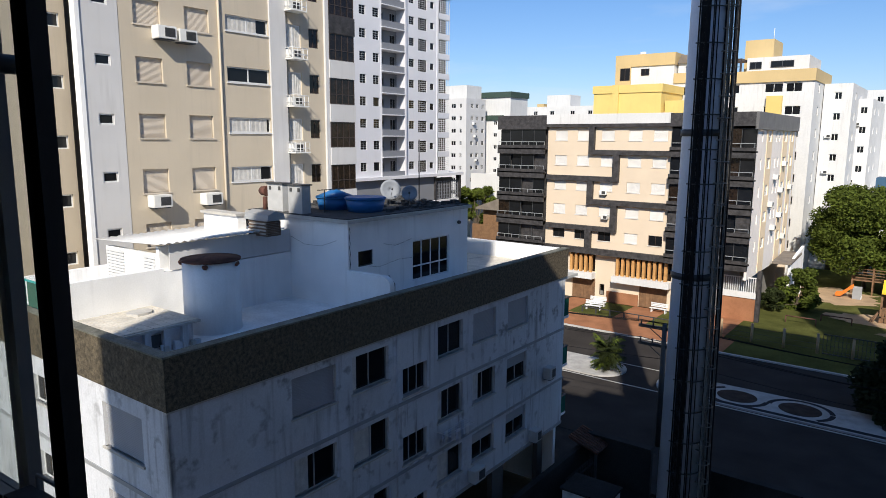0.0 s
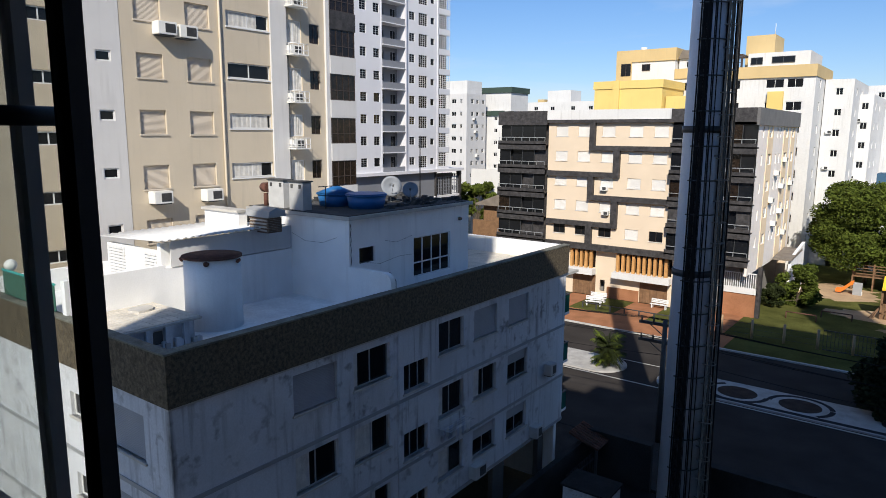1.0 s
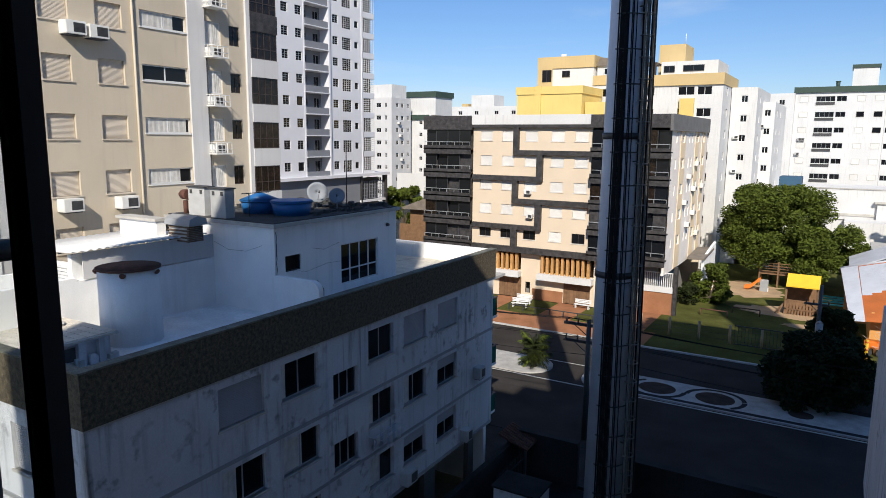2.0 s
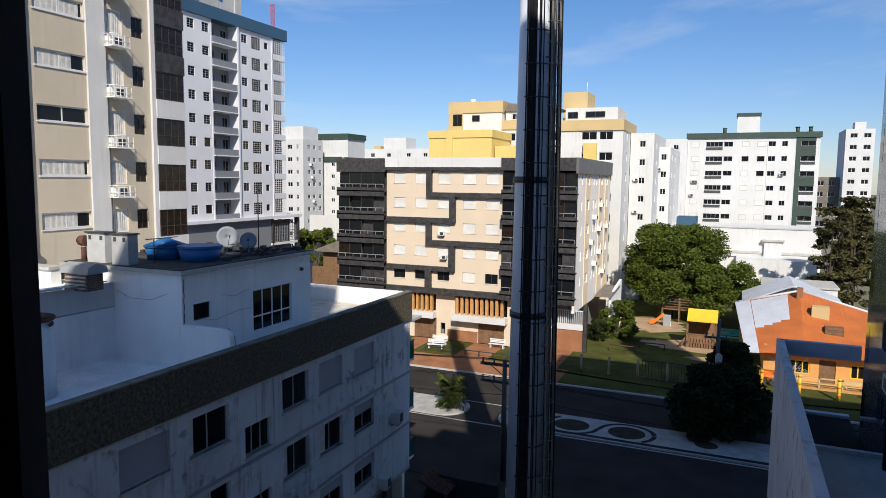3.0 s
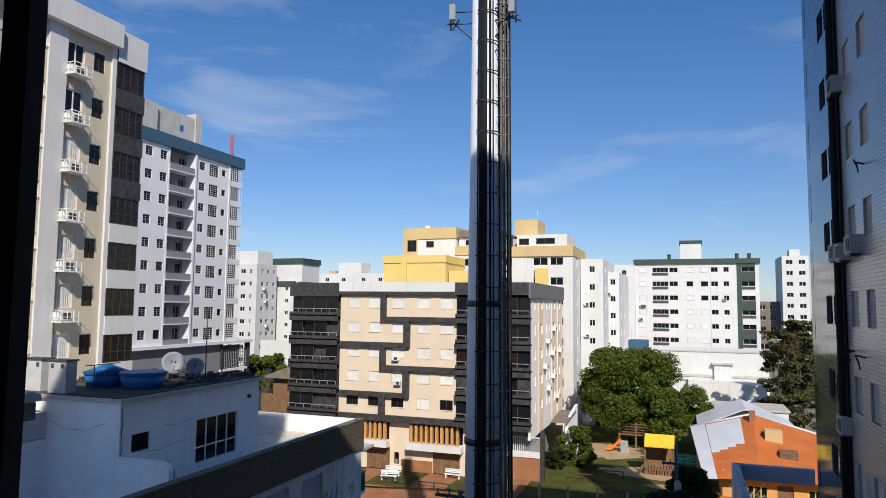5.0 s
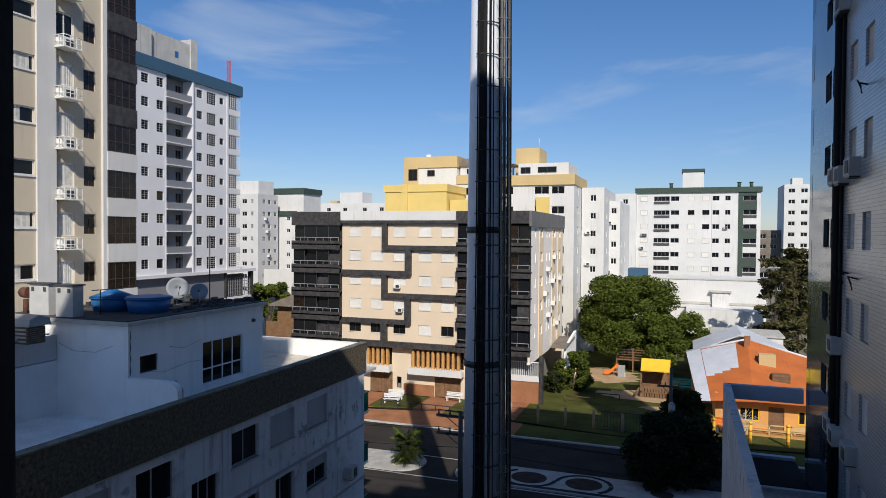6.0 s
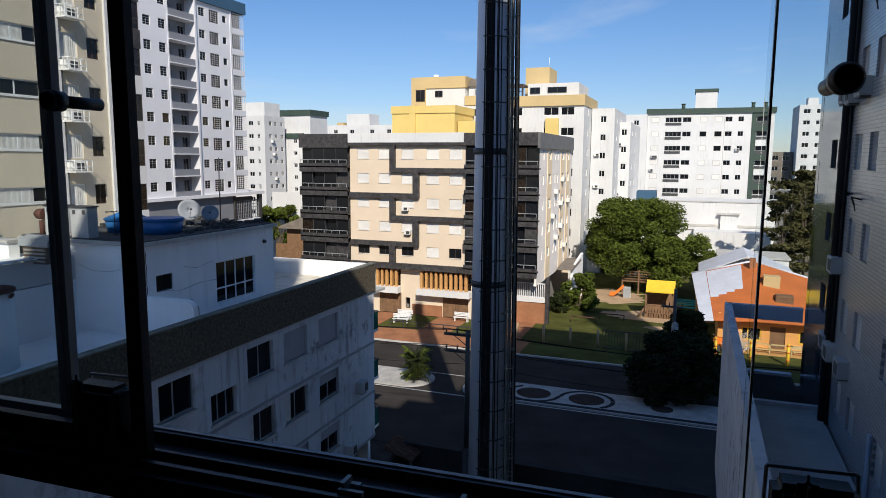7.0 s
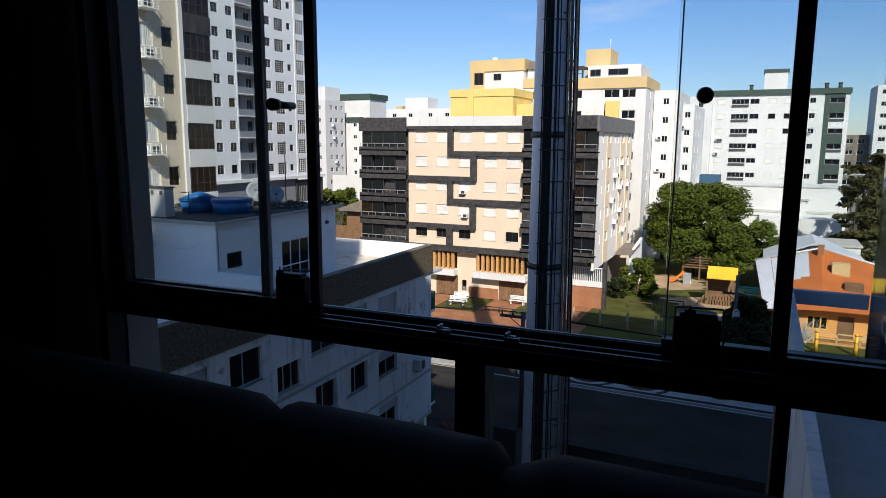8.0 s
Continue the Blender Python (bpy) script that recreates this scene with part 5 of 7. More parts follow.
parts("parapet", ((-45.7, -38.9, -0.55, 0.3, 19.95, CTOP - 0.05), (-24.15, -15.7, -0.55, 0.3, 20.2, CTOP - 0.05)), M_GRANITE, CB, "dark granite parapet")
part("parapet", boxes((-15.7, -15.4, -0.55, 20.5, 19.9, CTOP - 0.05)), M_GREYPAR, CB, "grey granite parapet")


bay_rnd = random.Random(31)


def balcony_bay(u0, u1, depth):
    for k, z in enumerate(cz):
        b = part("balcony", boxes((u0, u1, -0.7, depth, z - 1.1, z - 0.95), (u0, u1, -0.7, -0.55, z - 1.65, z - 0.6)), M_GRANITE, CB, "dark granite balcony")
        m = max(2, int((u1 - u0) / 1.4))
        for j in range(m):
            g0, g1 = u0 + 0.1 + (u1 - u0 - 0.2) * j / m, u0 + 0.1 + (u1 - u0 - 0.2) * (j + 1) / m
            back = bay_rnd.random() < 0.3
            part("glazing", boxes((g0, g1 - 0.02, -0.05 if back else -0.35, -0.03 if back else -0.33, z - 0.6, z + 1.25)), bay_rnd.choice((M_PANE, M_PANE, M_BRONZE, M_GRANITE)), b, "dark balcony glazing")
        bm = boxes((u0 + 0.1, u1 - 0.1, -0.6, -0.56, z - 0.22, z - 0.16))
        n = max(2, int((u1 - u0) / 1.1))
        for j in range(n + 1):
            x = u0 + 0.1 + (u1 - u0 - 0.26) * j / n
            box(bm, x, x + 0.04, -0.6, -0.56, z - 0.6, z - 0.16)
        part("railing", bm, M_GREYALU, b)
        n = max(1, int((u1 - u0) / 1.4))
        for j in range(1, n):
            x = u0 + (u1 - u0) * j / n
            part("glazing_bar", boxes((x - 0.03, x + 0.03, -0.38, -0.3, z - 0.6, z + 1.2)), M_DARKST, b)


balcony_bay(-45.6, -38.95, 0.3)
balcony_bay(-24.05, -21.6, 0.3)
balcony_bay(-18.4, -15.5, 0.3)
parts("wall", ((-45.6, -38.95, 0.3, 0.5, 4.6, 20.2), (-24.1, -21.6, 0.3, 0.5, 5.5, 20.2), (-21.6, -18.4, -0.1, 0.3, 5.5, 20.2), (-18.4, -15.7, 0.3, 0.5, 5.5, 20.2)), M_GRANITE, CB, "dark recessed wall")
# right flank
M_FLANKC = mat("pale_cream_stucco", (0.86, 0.68, 0.46), 0.9, 0.06, 0.4, 20, 0.1, streak=0.3, streak_color=(0.4, 0.32, 0.22))
M_FLANK = mat("pale_pinkish_stucco", (0.88, 0.81, 0.74), 0.9, 0.06, 0.4, 20, 0.1, streak=0.3, streak_color=(0.35, 0.32, 0.28))
FL_R = side(-15.7, 0.3, 90)
sh = []
for k, z in enumerate(cz):
    for u, w, hh in ((2.2, 0.55, 1.1), (5.0, 1.5, 1.15), (8.8, 0.6, 1.1), (10.4, 0.7, 1.1), (13.0, 1.6, 1.15), (17.0, 1.3, 1.15)):
        sh.append((u, u + w, z, z + hh))
part("wall", wall_bm(0, 20.2, 4.5, 20.0, 0.3, sh), M_FLANK, CB, "pale flank wall", m=FL_R)
for u0, u1 in ((4.4, 6.9), (12.4, 15.0), (16.5, 18.8)):
    hs = [h for h in sh if u0 < h[0] < u1]
    part("stripe", wall_bm(u0, u1, 4.6, 19.9, 0.06, hs, y0=-0.065), M_FLANKC, CB, "cream painted stripe", m=FL_R)
for h in sh:
    window(CB, FL_R, h[0], h[2], h[1] - h[0], h[3] - h[2], M_ALU, M_PANE, 0.06, 1 if h[1] - h[0] > 1 else 0, deep=0.08, shutter=M_SHUTW if (h[0] + h[2]) % 2 > 1 else None, drop=0.6)
for y, z in ((80.3, 11.6), (82.2, 14.5), (82.6, 8.8), (85.2, 12.9), (86.0, 15.9), (85.5, 10.0), (90.2, 13.0), (88.3, 7.2)):
    air_conditioner(-15.7, y, z, 90, 0.9, 0.5, 0.55, "white air conditioner on the far flank wall", "flank air conditioners")
for (x, z) in ((-31.9, 12.55), (-31.6, 9.75)):
    air_conditioner(x, CY, z, 0, 0.8, 0.45, 0.5, "white air conditioner on the cream front", "front air conditioners")
parts("wall", ((-45.6, -45.3, 0.5, 20.5, 0, 20.2), (-45.3, -15.7, 20.5, 20.8, 0, 20.2)), M_CREAM, CB)
part("roof", boxes((-45.5, -15.75, 0.3, 20.5, 20.0, 20.3)), M_CONC, CB)
part("core", boxes((-45.0, -16.6, 1.6, 20.0, 0, 19.9)), M_ROOMW, CB)
# ground floors
lo = [(-35.5, -32.4, 3.35, 5.5), (-29.8, -23.4, 3.35, 5.5), (-35.25, -32.3, 0, 2.45), (-26.95, -23.75, 0, 2.45), (-31.75, -31.15, 0.7, 2.0)]
part("wall", wall_bm(-45.5, -21.6, 0, 5.55, 0.3, lo, y0=0.4), M_CREAM, CB, "cream ground floor wall")
for u0, u1 in ((-35.7, -32.3), (-29.9, -23.3)):
    part("planter_balcony", boxes((u0, u1, -0.7, 0.4, 2.62, 3.32)), M_FARWHITE, CB, "white balcony front")
    part("recess", boxes((u0 + 0.2, u1 - 0.2, 1.0, 1.1, 3.3, 5.6)), M_BRONZE, CB)
    k = u0 + 0.25
    while k < u1 - 0.2:
        part("slat", boxes((k, k + 0.3, -0.1, 0.3, 3.3, 5.4)), M_OAK, CB, "upright varnished wooden slat")
        k += 0.62
for u0, u1 in ((-35.25, -32.3), (-26.95, -23.75)):
    n = 8
    door = part("garage_door", boxes((u0, u1, 0.5, 0.56, 0, 2.45)), M_WOOD, CB, "brown boarded garage door")
    for k in range(n):
        part("board", boxes((u0 + (u1 - u0) * k / n + 0.01, u0 + (u1 - u0) * (k + 1) / n - 0.01, 0.46, 0.5, 0.02, 2.43)), M_WOOD, door)
part("window", frame_bm(0.6, 1.3, 0.06, 0.45, 0.5), M_BROWNF, CB, m=pose(-31.75, 0, 0.7))
part("brick_plinth", boxes((-30.8, -27.0, 0.25, 0.39, 0, 1.3)), M_PAVE, CB, "red brick plinth")
part("step", boxes((-32.2, -31.0, -0.2, 0.4, 0, 0.25)), M_CAP, CB)
# carport and gate on its flank
GT = thing("carport_gate", "white railing gate over a brown garden wall", "gate", pose(-18.4, 74.2, 0))
part("brick_wall", boxes((0, 3.6, 0, 0.3, 0, 2.5)), M_PAVE, GT, "brown brick wall")
part("ledge", boxes((-0.1, 3.7, -0.1, 0.4, 2.5, 3.1)), M_FARWHITE, GT)
for k in range(16):
    part("bar", boxes((0.1 + 0.22 * k, 0.16 + 0.22 * k, 0.1, 0.16, 3.1, 4.6)), M_ALU, GT)
part("rail", boxes((0, 3.6, 0.08, 0.18, 4.6, 4.7)), M_ALU, GT)
part("post", boxes((3.6, 4.0, -0.1, 0.5, 0, 5.4)), M_GRANITE, GT)
RP = thing("side_ramp_wall", "pale sloping wall of a covered ramp", "wall", pose(-15.0, 74.5, 0))
bm = bmesh.new()
prism(bm, ((10.0, 0), (18, 0), (18, 6.0), (14.5, 5.6), (10.0, 4.9)), "x", 1.2, 1.5)
part("wall", bm, M_WHITE, RP)
bm = bmesh.new()
prism(bm, ((9.5, 4.8), (16, 5.2), (16, 5.45), (9.5, 5.05)), "x", -0.4, 1.6)
part("canopy", bm, M_TILEROOF, RP, "grey lean-to roof")


# ================= houses and blocks behind =================
def block(name, label, x0, x1, y0, y1, ztop, material, cols, st=2.8, wh=1.0, first=None, frame_m=None, deep=0.1, pane_m=None, base=0.0, flank=None, tag="building"):
    """A plain block of flats: front and flanks with cut openings, roof slab; cols are (offset, width) of windows on its front."""
    ob = thing(name, label, tag, pose(x0, y0, 0))
    zt = first if first is not None else ztop - 2.2
    zs = []
    while zt > base + 1.0:
        zs.append(zt)
        zt -= st
    hs = [(u, u + w, z, z + wh) for z in zs for u, w in cols]
    part("wall", wall_bm(0, x1 - x0, base, ztop, 0.3, hs), material, ob)
    for h in hs:
        window(ob, FRONT, h[0], h[2], h[1] - h[0], wh, frame_m or M_ALU, pane_m or M_PANE, 0.06, 3 if h[1] - h[0] > 2.6 else 1, deep=deep)
    fr = side(x1 - x0, 0.3, 90)
    fl = [(u, u + w, z, z + wh) for z in zs for u, w in (flank or ())]
    part("wall", wall_bm(0, y1 - y0 - 0.3, base, ztop, 0.3, fl), material, ob, m=fr)
    for h in fl:
        window(ob, fr, h[0], h[2], h[1] - h[0], wh, M_ALU, M_PANE, 0.07, 1, deep=deep)
    parts("wall", ((0, 0.3, 0.3, y1 - y0, base, ztop), (0.3, x1 - x0 - 0.3, y1 - y0 - 0.3, y1 - y0, base, ztop)), material, ob)
    part("roof", boxes((0.2, x1 - x0 - 0.2, 0.2, y1 - y0 - 0.2, ztop - 0.4, ztop - 0.2)), M_CONC, ob)
    part("core", boxes((1.0, x1 - x0 - 1.0, 1.5, y1 - y0 - 1, base, ztop - 0.5)), M_ROOMW, ob)
    return ob


# yellow and white complex
YB = thing("yellow_roof_house", "bright yellow rooftop housing", "building", pose(-43.4, 95, 0))
part("wall", boxes((0, 10.1, 0, 9, 0, 25.4)), M_YELLOW, YB)
part("cornice", boxes((-0.15, 10.25, -0.15, 9.1, 25.4, 26.5)), M_YELLOW, YB)
part("pilaster", boxes((2.9, 3.9, -0.3, 0.0, 0, 26.55)), M_YELLOW, YB)
part("annex", boxes((10.3, 13.6, 1, 8, 0, 24.2)), M_YELLOW, YB)
for k, (x, z) in enumerate(((-40.9, 21.9), (-35.7, 21.6), (-32.9, 22.0), (-29.2, 22.1))):
    dish(x, 90.0, 20.3, 0.62, 20 * k - 20)
wb = block("white_ochre_block", "white block of flats with ochre roof bands", -44.1, -15.9, 104.6, 118, 28.2, M_FARWHITE, ((10.0, 1.4), (22.0, 2.3), (24.7, 2.0), (17.0, 1.6)), 3.1, 1.2, 25.4, flank=((3, 1.2), (8, 1.2)))
part("upper_storey", boxes((0, 9.1, 0.01, 9, 28.2, 30.0)), M_FARWHITE, wb)
part("roof_band", boxes((-0.15, 9.25, -0.2, 9.2, 30.0, 31.8)), M_OCHRE, wb, "ochre roof band")
part("corner_panel", boxes((-0.1, 2.4, -0.25, -0.02, 25.5, 30.0)), M_OCHRE, wb)
part("roof_band", boxes((9.15, 12.2, -0.2, 6, 27.2, 28.65)), M_OCHRE, wb, "ochre roof band")
part("roof_band", boxes((12.25, 28.3, -0.25, 13.4, 26.8, 28.4)), M_OCHRE, wb, "ochre roof band")
part("penthouse", boxes((18.8, 26.9, 2.5, 12, 28.4, 30.5)), M_FARWHITE, wb)
part("stair_tower", boxes((17.8, 21.7, 5, 11, 28.4, 33.3)), M_OCHRE, wb)
bm = bmesh.new()
prism(bm, ((9.3, 30.2), (12.7, 30.1), (11.6, 31.3), (9.9, 31.4)), "y", 0.6, 7)
part("dormer", bm, M_TILEROOF, wb, "grey tiled dormer")
part("dormer_wall", boxes((9.4, 12.2, 1.0, 6.6, 28.65, 30.2)), M_FARWHITE, wb)
window(wb, pose(0, 0.9, 0), 10.5, 28.8, 1.3, 1.0, M_ALU, M_PANE, 0.08, 1, deep=0.0)
parts("pergola_beam", ((13.0, 18.6, 0.3, 0.55, 30.0, 30.3), (13.0, 18.6, 3.5, 3.75, 30.0, 30.3), (13.0, 13.25, 0.55, 3.5, 30.0, 30.3), (18.35, 18.6, 0.55, 3.5, 30.0, 30.3), (18.35, 18.6, 0.3, 0.55, 28.4, 30.0), (13.0, 13.25, 0.3, 0.55, 28.4, 30.0), (13.3, 18.3, 0.35, 0.45, 29.1, 29.2)), M_BROWNF, wb, "dark pergola beam")
part("yellow_bay", boxes((22.4, 24.4, -0.6, 0, 21.5, 24.9)), M_YELLOW, wb)
for (u, z, w, h) in ((0.7, 27.9, 1.6, 1.9),):
    window(wb, pose(0, -0.28, 0), u, z, w, h, M_BROWNF, M_PANE, 0.08, 1, deep=0.0)
for (u, z, w, h) in ((4.0, 28.6, 1.3, 1.0),):
    window(wb, pose(0, -0.08, 0), u, z, w, h, M_BROWNF, M_PANE, 0.08, 1, deep=0.0)
for (u, z, w, h) in ((22.0, 29.0, 3.0, 0.9), (19.2, 28.9, 1.6, 1.0)):
    window(wb, pose(0, 2.4, 0), u, z, w, h, M_DARKST, M_PANE, 0.08, 1, deep=0.0)
bm = bmesh.new()
tube(bm, (3.0, 3, 31.8), (3.0, 3, 32.5), 0.5)
part("roof_fitting", bm, M_STEEL, wb)
bm = bmesh.new()
tube(bm, (21.4, 6, 33.3), (21.4, 6, 34.9), 0.05)
part("roof_mast", bm, M_STEEL, wb)
block("white_slab_block", "plain white block of flats", -15.8, -12.2, 112, 130, 26.8, M_FARWHITE, ((1.4, 0.9),), 2.9, 1.0, flank=((3, 1.0), (9, 1.0)))
block("white_slab_block", "plain white block of flats", -13.1, -10.4, 120, 140, 25.0, M_FARWHITE, ((1.2, 0.9),), 2.9, 1.0, flank=((3, 1.0), (9, 1.0)))
block("white_slab_block", "plain white block of flats with small windows", -17.0, -9.78, 149.5, 165, 28.05, M_FARWHITE, ((1.5, 1.0), (4.5, 1.0)), 2.9, 1.0)
for k, (dx, y, z) in enumerate(((0.6, 112, 19.2), (0.6, 112, 14.1), (0.5, 120, 21.0), (0.4, 120, 12.5))):
    air_conditioner(-15.8 + dx if y == 112 else -13.1 + dx, y, z, 0, 0.8, 0.4, 0.5, "white air conditioner on a plain white block", "far air conditioners")
LH = thing("white_low_house", "low white house with a flat grey roof", "house", pose(-13.6, 112, 0))
part("wall", boxes((0, 8.5, 0, 8, 0, 11.2)), M_FARWHITE, LH)
part("roof", boxes((-0.3, 7.2, -0.3, 8.2, 11.2, 11.6)), M_CONC, LH)
part("blue_panel", boxes((5.0, 8.0, 3.0, 7.5, 11.2, 13.6)), M_BLUEBAND, LH)

# green-topped white block
GBX, GBY, GT_ = -9.75, 150.0, 29.1
gb = block("green_topped_block", "white block of flats with dark green roof edge", GBX, 14.4, GBY, 168, GT_ - 1.0, M_FARWHITE, ((3.55, 3.15), (6.95, 1.65), (15.1, 1.3), (17.5, 1.0), (20.9, 2.5)), 2.92, 0.98, 26.4, deep=0.15, frame_m=M_GREYALU)
part("roof_edge", boxes((-0.3, 24.4, -0.35, 18, GT_ - 1.0, GT_ + 0.05)), M_GREENB, gb, "dark green roof edge")
part("stair_tower", boxes((9.2, 13.4, 2, 8, GT_, 32.6)), M_FARWHITE, gb)
part("tower_cap", boxes((9.0, 13.6, 1.8, 8.2, 32.6, 33.2)), M_GREENB, gb)
GH = [26.4 - 2.92 * k for k in range(9)]
for k, z in enumerate(GH):
    for u, w in ((3.55, 3.15), (20.9, 2.5)):
        part("loggia_railing", boxes((u, u + w, -0.13, -0.08, z - 0.62, z - 0.1)), M_GRILLE, gb, "dark loggia railing")
    for j, (u, w) in enumerate(((0.8, 1.5), (10.3, 1.35), (13.1, 1.45))):
        s_ = part("shutter_box", frame_bm(w, 1.1, 0.07, -0.05, 0.0), M_CAP, gb, m=pose(u, 0, z - 0.06))
        part("shutter", boxes((0.07, w - 0.07, -0.02, -0.004, 0.07, 1.03)), M_PANE if (k, j) in ((1, 1), (1, 2), (2, 2)) else M_SHUTW, s_)
part("wall_joint", boxes((14.9, 15.0, -0.02, -0.004, 0, GT_ - 1.0)), M_CAP, gb)
for u, z in ((0.9, 19.0), (0.7, 16.2), (1.4, 19.0), (9.0, 9.2), (17.2, 20.5)):
    air_conditioner(GBX + u, GBY, z, 0, 0.8, 0.4, 0.55, "grey air conditioner on the far white block", "far air conditioners", M_ACGREY)
part("green_stripe", wall_bm(20.0, 23.42, 0, GT_ - 1.0, 0.1, [(20.88, 23.42, z - (1.94 if k % 2 else 0.0), z + 0.98) for k, z in enumerate(GH)], y0=-0.1), M_GREENB, gb, "dark green stripe")
for x in (6.9, 20.3, 22.6):
    bm = bmesh.new()
    tube(bm, (x, 3, GT_), (x, 3, GT_ + 1.1), 0.35)
    tube(bm, (x, 3, GT_ + 1.1), (x, 3, GT_ + 1.25), 0.5, 0.4)
    part("roof_vent", bm, M_GREENB, gb)
# white warehouse in front of it
WH = thing("white_warehouse", "stained white low warehouse with a flat roof", "warehouse", pose(-10.5, 128, 0))
part("wall", boxes((0, 24, 0, 14, 0, 11.3)), M_FARWHITE, WH, "stained white wall")
part("string_course", boxes((-0.1, 24.1, -0.15, 0, 7.0, 7.4)), M_CAP, WH)
for k in range(9):
    part("roof_coping", boxes((2.68 * k, 2.68 * k + 2.66, -0.12, 0.3, 11.3, 11.45)), M_CAP, WH)
part("dark_joint", boxes((0.02, 14.9, -0.03, -0.004, 6.2, 6.4)), M_GREYPAR, WH, "dark weathered joint")
part("pipe", boxes((3.9, 4.02, -0.15, -0.03, 0, 7.0)), M_CAP, WH)
part("front_annex", boxes((11, 23, -6, -0.2, 0, 6.6)), M_FARWHITE, WH)
part("tower", boxes((15.3, 18.0, -0.6, 0.0, 5.5, 9.2)), M_FARWHITE, WH)
for u, z, w, h, d in ((5.8, 3.0, 2.4, 1.6, -0.05), (16.2, 6.6, 1.2, 1.9, -0.62), (14.6, 2.2, 2.2, 2.4, -6.05)):
    window(WH, pose(0, d, 0), u, z, w, h, M_ALU, M_SHUTW, 0.1, 1, deep=0.0)
part("cap", boxes((14.9, 18.4, -0.9, 0.1, 9.2, 9.5)), M_CAP, WH)
# far left blocks
lb = block("far_white_block", "far white block of flats with rows of small windows", -102.2, -91.0, 130, 138.0, 28.0, M_GREYP, ((1.0, 1.5), (3.9, 1.1), (6.9, 1.3), (9.3, 0.6)), 2.85, 1.0, 25.8, flank=((1.5, 1.0), (3.6, 1.0), (6.0, 1.0)))
part("roof_block", boxes((1.0, 10.6, 1, 7, 28.0, 31.0)), M_FARWHITE, lb)
for k, z in enumerate((22.0, 19.1, 13.5)):
    air_conditioner(-91.0, 132.4 + 0.6 * k, z, 90, 0.9, 0.5, 0.55, "white air conditioner on the far block", "far air conditioners")
lb = block("far_white_block", "far white block of flats with a dark green top", -95.9, -87.1, 140, 156, 24.3, M_FARWHITE, ((2.0, 0.9), (6.0, 0.9)), 2.85, 0.9)
part("tower", boxes((0.8, 10.0, 1, 9, 24.3, 28.6)), M_FARWHITE, lb)
part("tower_cap", boxes((0.5, 10.3, 0.7, 9.3, 28.6, 29.9)), M_GREENB, lb)
part("band", boxes((-0.2, 8.9, -0.3, 0, 23.2, 24.37)), M_GREENB, lb)
lb = block("far_white_block", "far white low blocks along the skyline", -101.2, -75.4, 165, 180, 27.4, M_FARWHITE, ((3, 1.2), (8, 1.2), (13, 1.2), (19, 1.2), (24, 1.2)), 2.9, 1.0)
part("tower", boxes((11.5, 18.4, 1, 7, 27.4, 30.4)), M_FARWHITE, lb)
part("tower", boxes((8.5, 10.5, 1, 7, 27.4, 28.2)), M_OCHRE, lb)
lb = block("far_white_block", "far white block of flats", 24.6, 31.0, 200, 214, 33.0, M_FARWHITE, ((1.0, 1.6), (4.0, 1.6)), 2.9, 1.1)
part("roof_block", boxes((2.0, 4.5, 1, 5, 33, 34.8)), M_FARWHITE, lb)
block("far_brown_block", "far brown brick block of flats", 18.5, 24.4, 205, 216, 20.9, M_TILEROOF, ((0.8, 1.6), (3.4, 1.6)), 2.9, 1.2)
block("far_dark_house", "low dark house in the far street", 15.0, 24.0, 170, 180, 12.0, M_GREYPAR, ((1, 2), (5, 2)), 2.9, 1.2)
# low old house left of the cream building
OH = thing("low_tiled_house", "low wooden house with a grey tiled roof", "house", pose(-58, 88, 0))
part("wall", boxes((0, 11, 0, 10, 0, 8.2)), M_WOOD, OH)
bm = bmesh.new()
prism(bm, ((-0.8, 8.0), (11.6, 8.0), (11.6, 8.3), (5.5, 10.6), (-0.8, 8.3)), "y", -1.0, 11)
part("roof", bm, M_TILEROOF, OH)
part("fence", boxes((0, 12, -3.0, -2.8, 0, 6.0)), M_WOOD, OH)
WBK = thing("white_plain_wall", "plain white boundary wall in sun", "wall", pose(-66, 96, 0))
part("wall", boxes((0, 14, 0, 0.4, 0, 13.0)), M_FARWHITE, WBK)

# ================= the telecom tower =================
TX, TY = -8.4, 30.0
TOWER = thing("telecom_tower", "grey steel telecom monopole with cables and ladder", "tower", pose(TX, TY, 0))
RAD = lambda z: 0.92 - 0.35 * z / 38
LEAN = lambda z: 0.1 - 0.26 * z / 38
bm = bmesh.new()
tube(bm, (0, 0, 0), (0, 0, 38), RAD(0), RAD(38), 48)
part("pole", bm, M_STEEL, TOWER, "grey-blue tapered steel pole")
for z in (12.9, 19.1):
    bm = bmesh.new()
    tube(bm, (0, 0, z - 0.14), (0, 0, z + 0.14), RAD(z) + 0.06, RAD(z) + 0.06, 40)
    part("flange", bm, M_DARKST, TOWER, "dark bolted flange")
rnd = random.Random(2)
for a in [-1.67 + 0.052 * k for k in range(11)] + [-0.98, -0.9, -0.72]:
    e, c = 0.05 + 0.07 * rnd.random(), 0.016 + 0.018 * rnd.random()
    bm = bmesh.new()
    tube(bm, ((RAD(0.5) + e) * math.cos(a), (RAD(0.5) + e) * math.sin(a), 0.5), ((RAD(36) + e) * math.cos(a), (RAD(36) + e) * math.sin(a), 36), c, n=6)
    part("cable", bm, M_CABLE, TOWER)
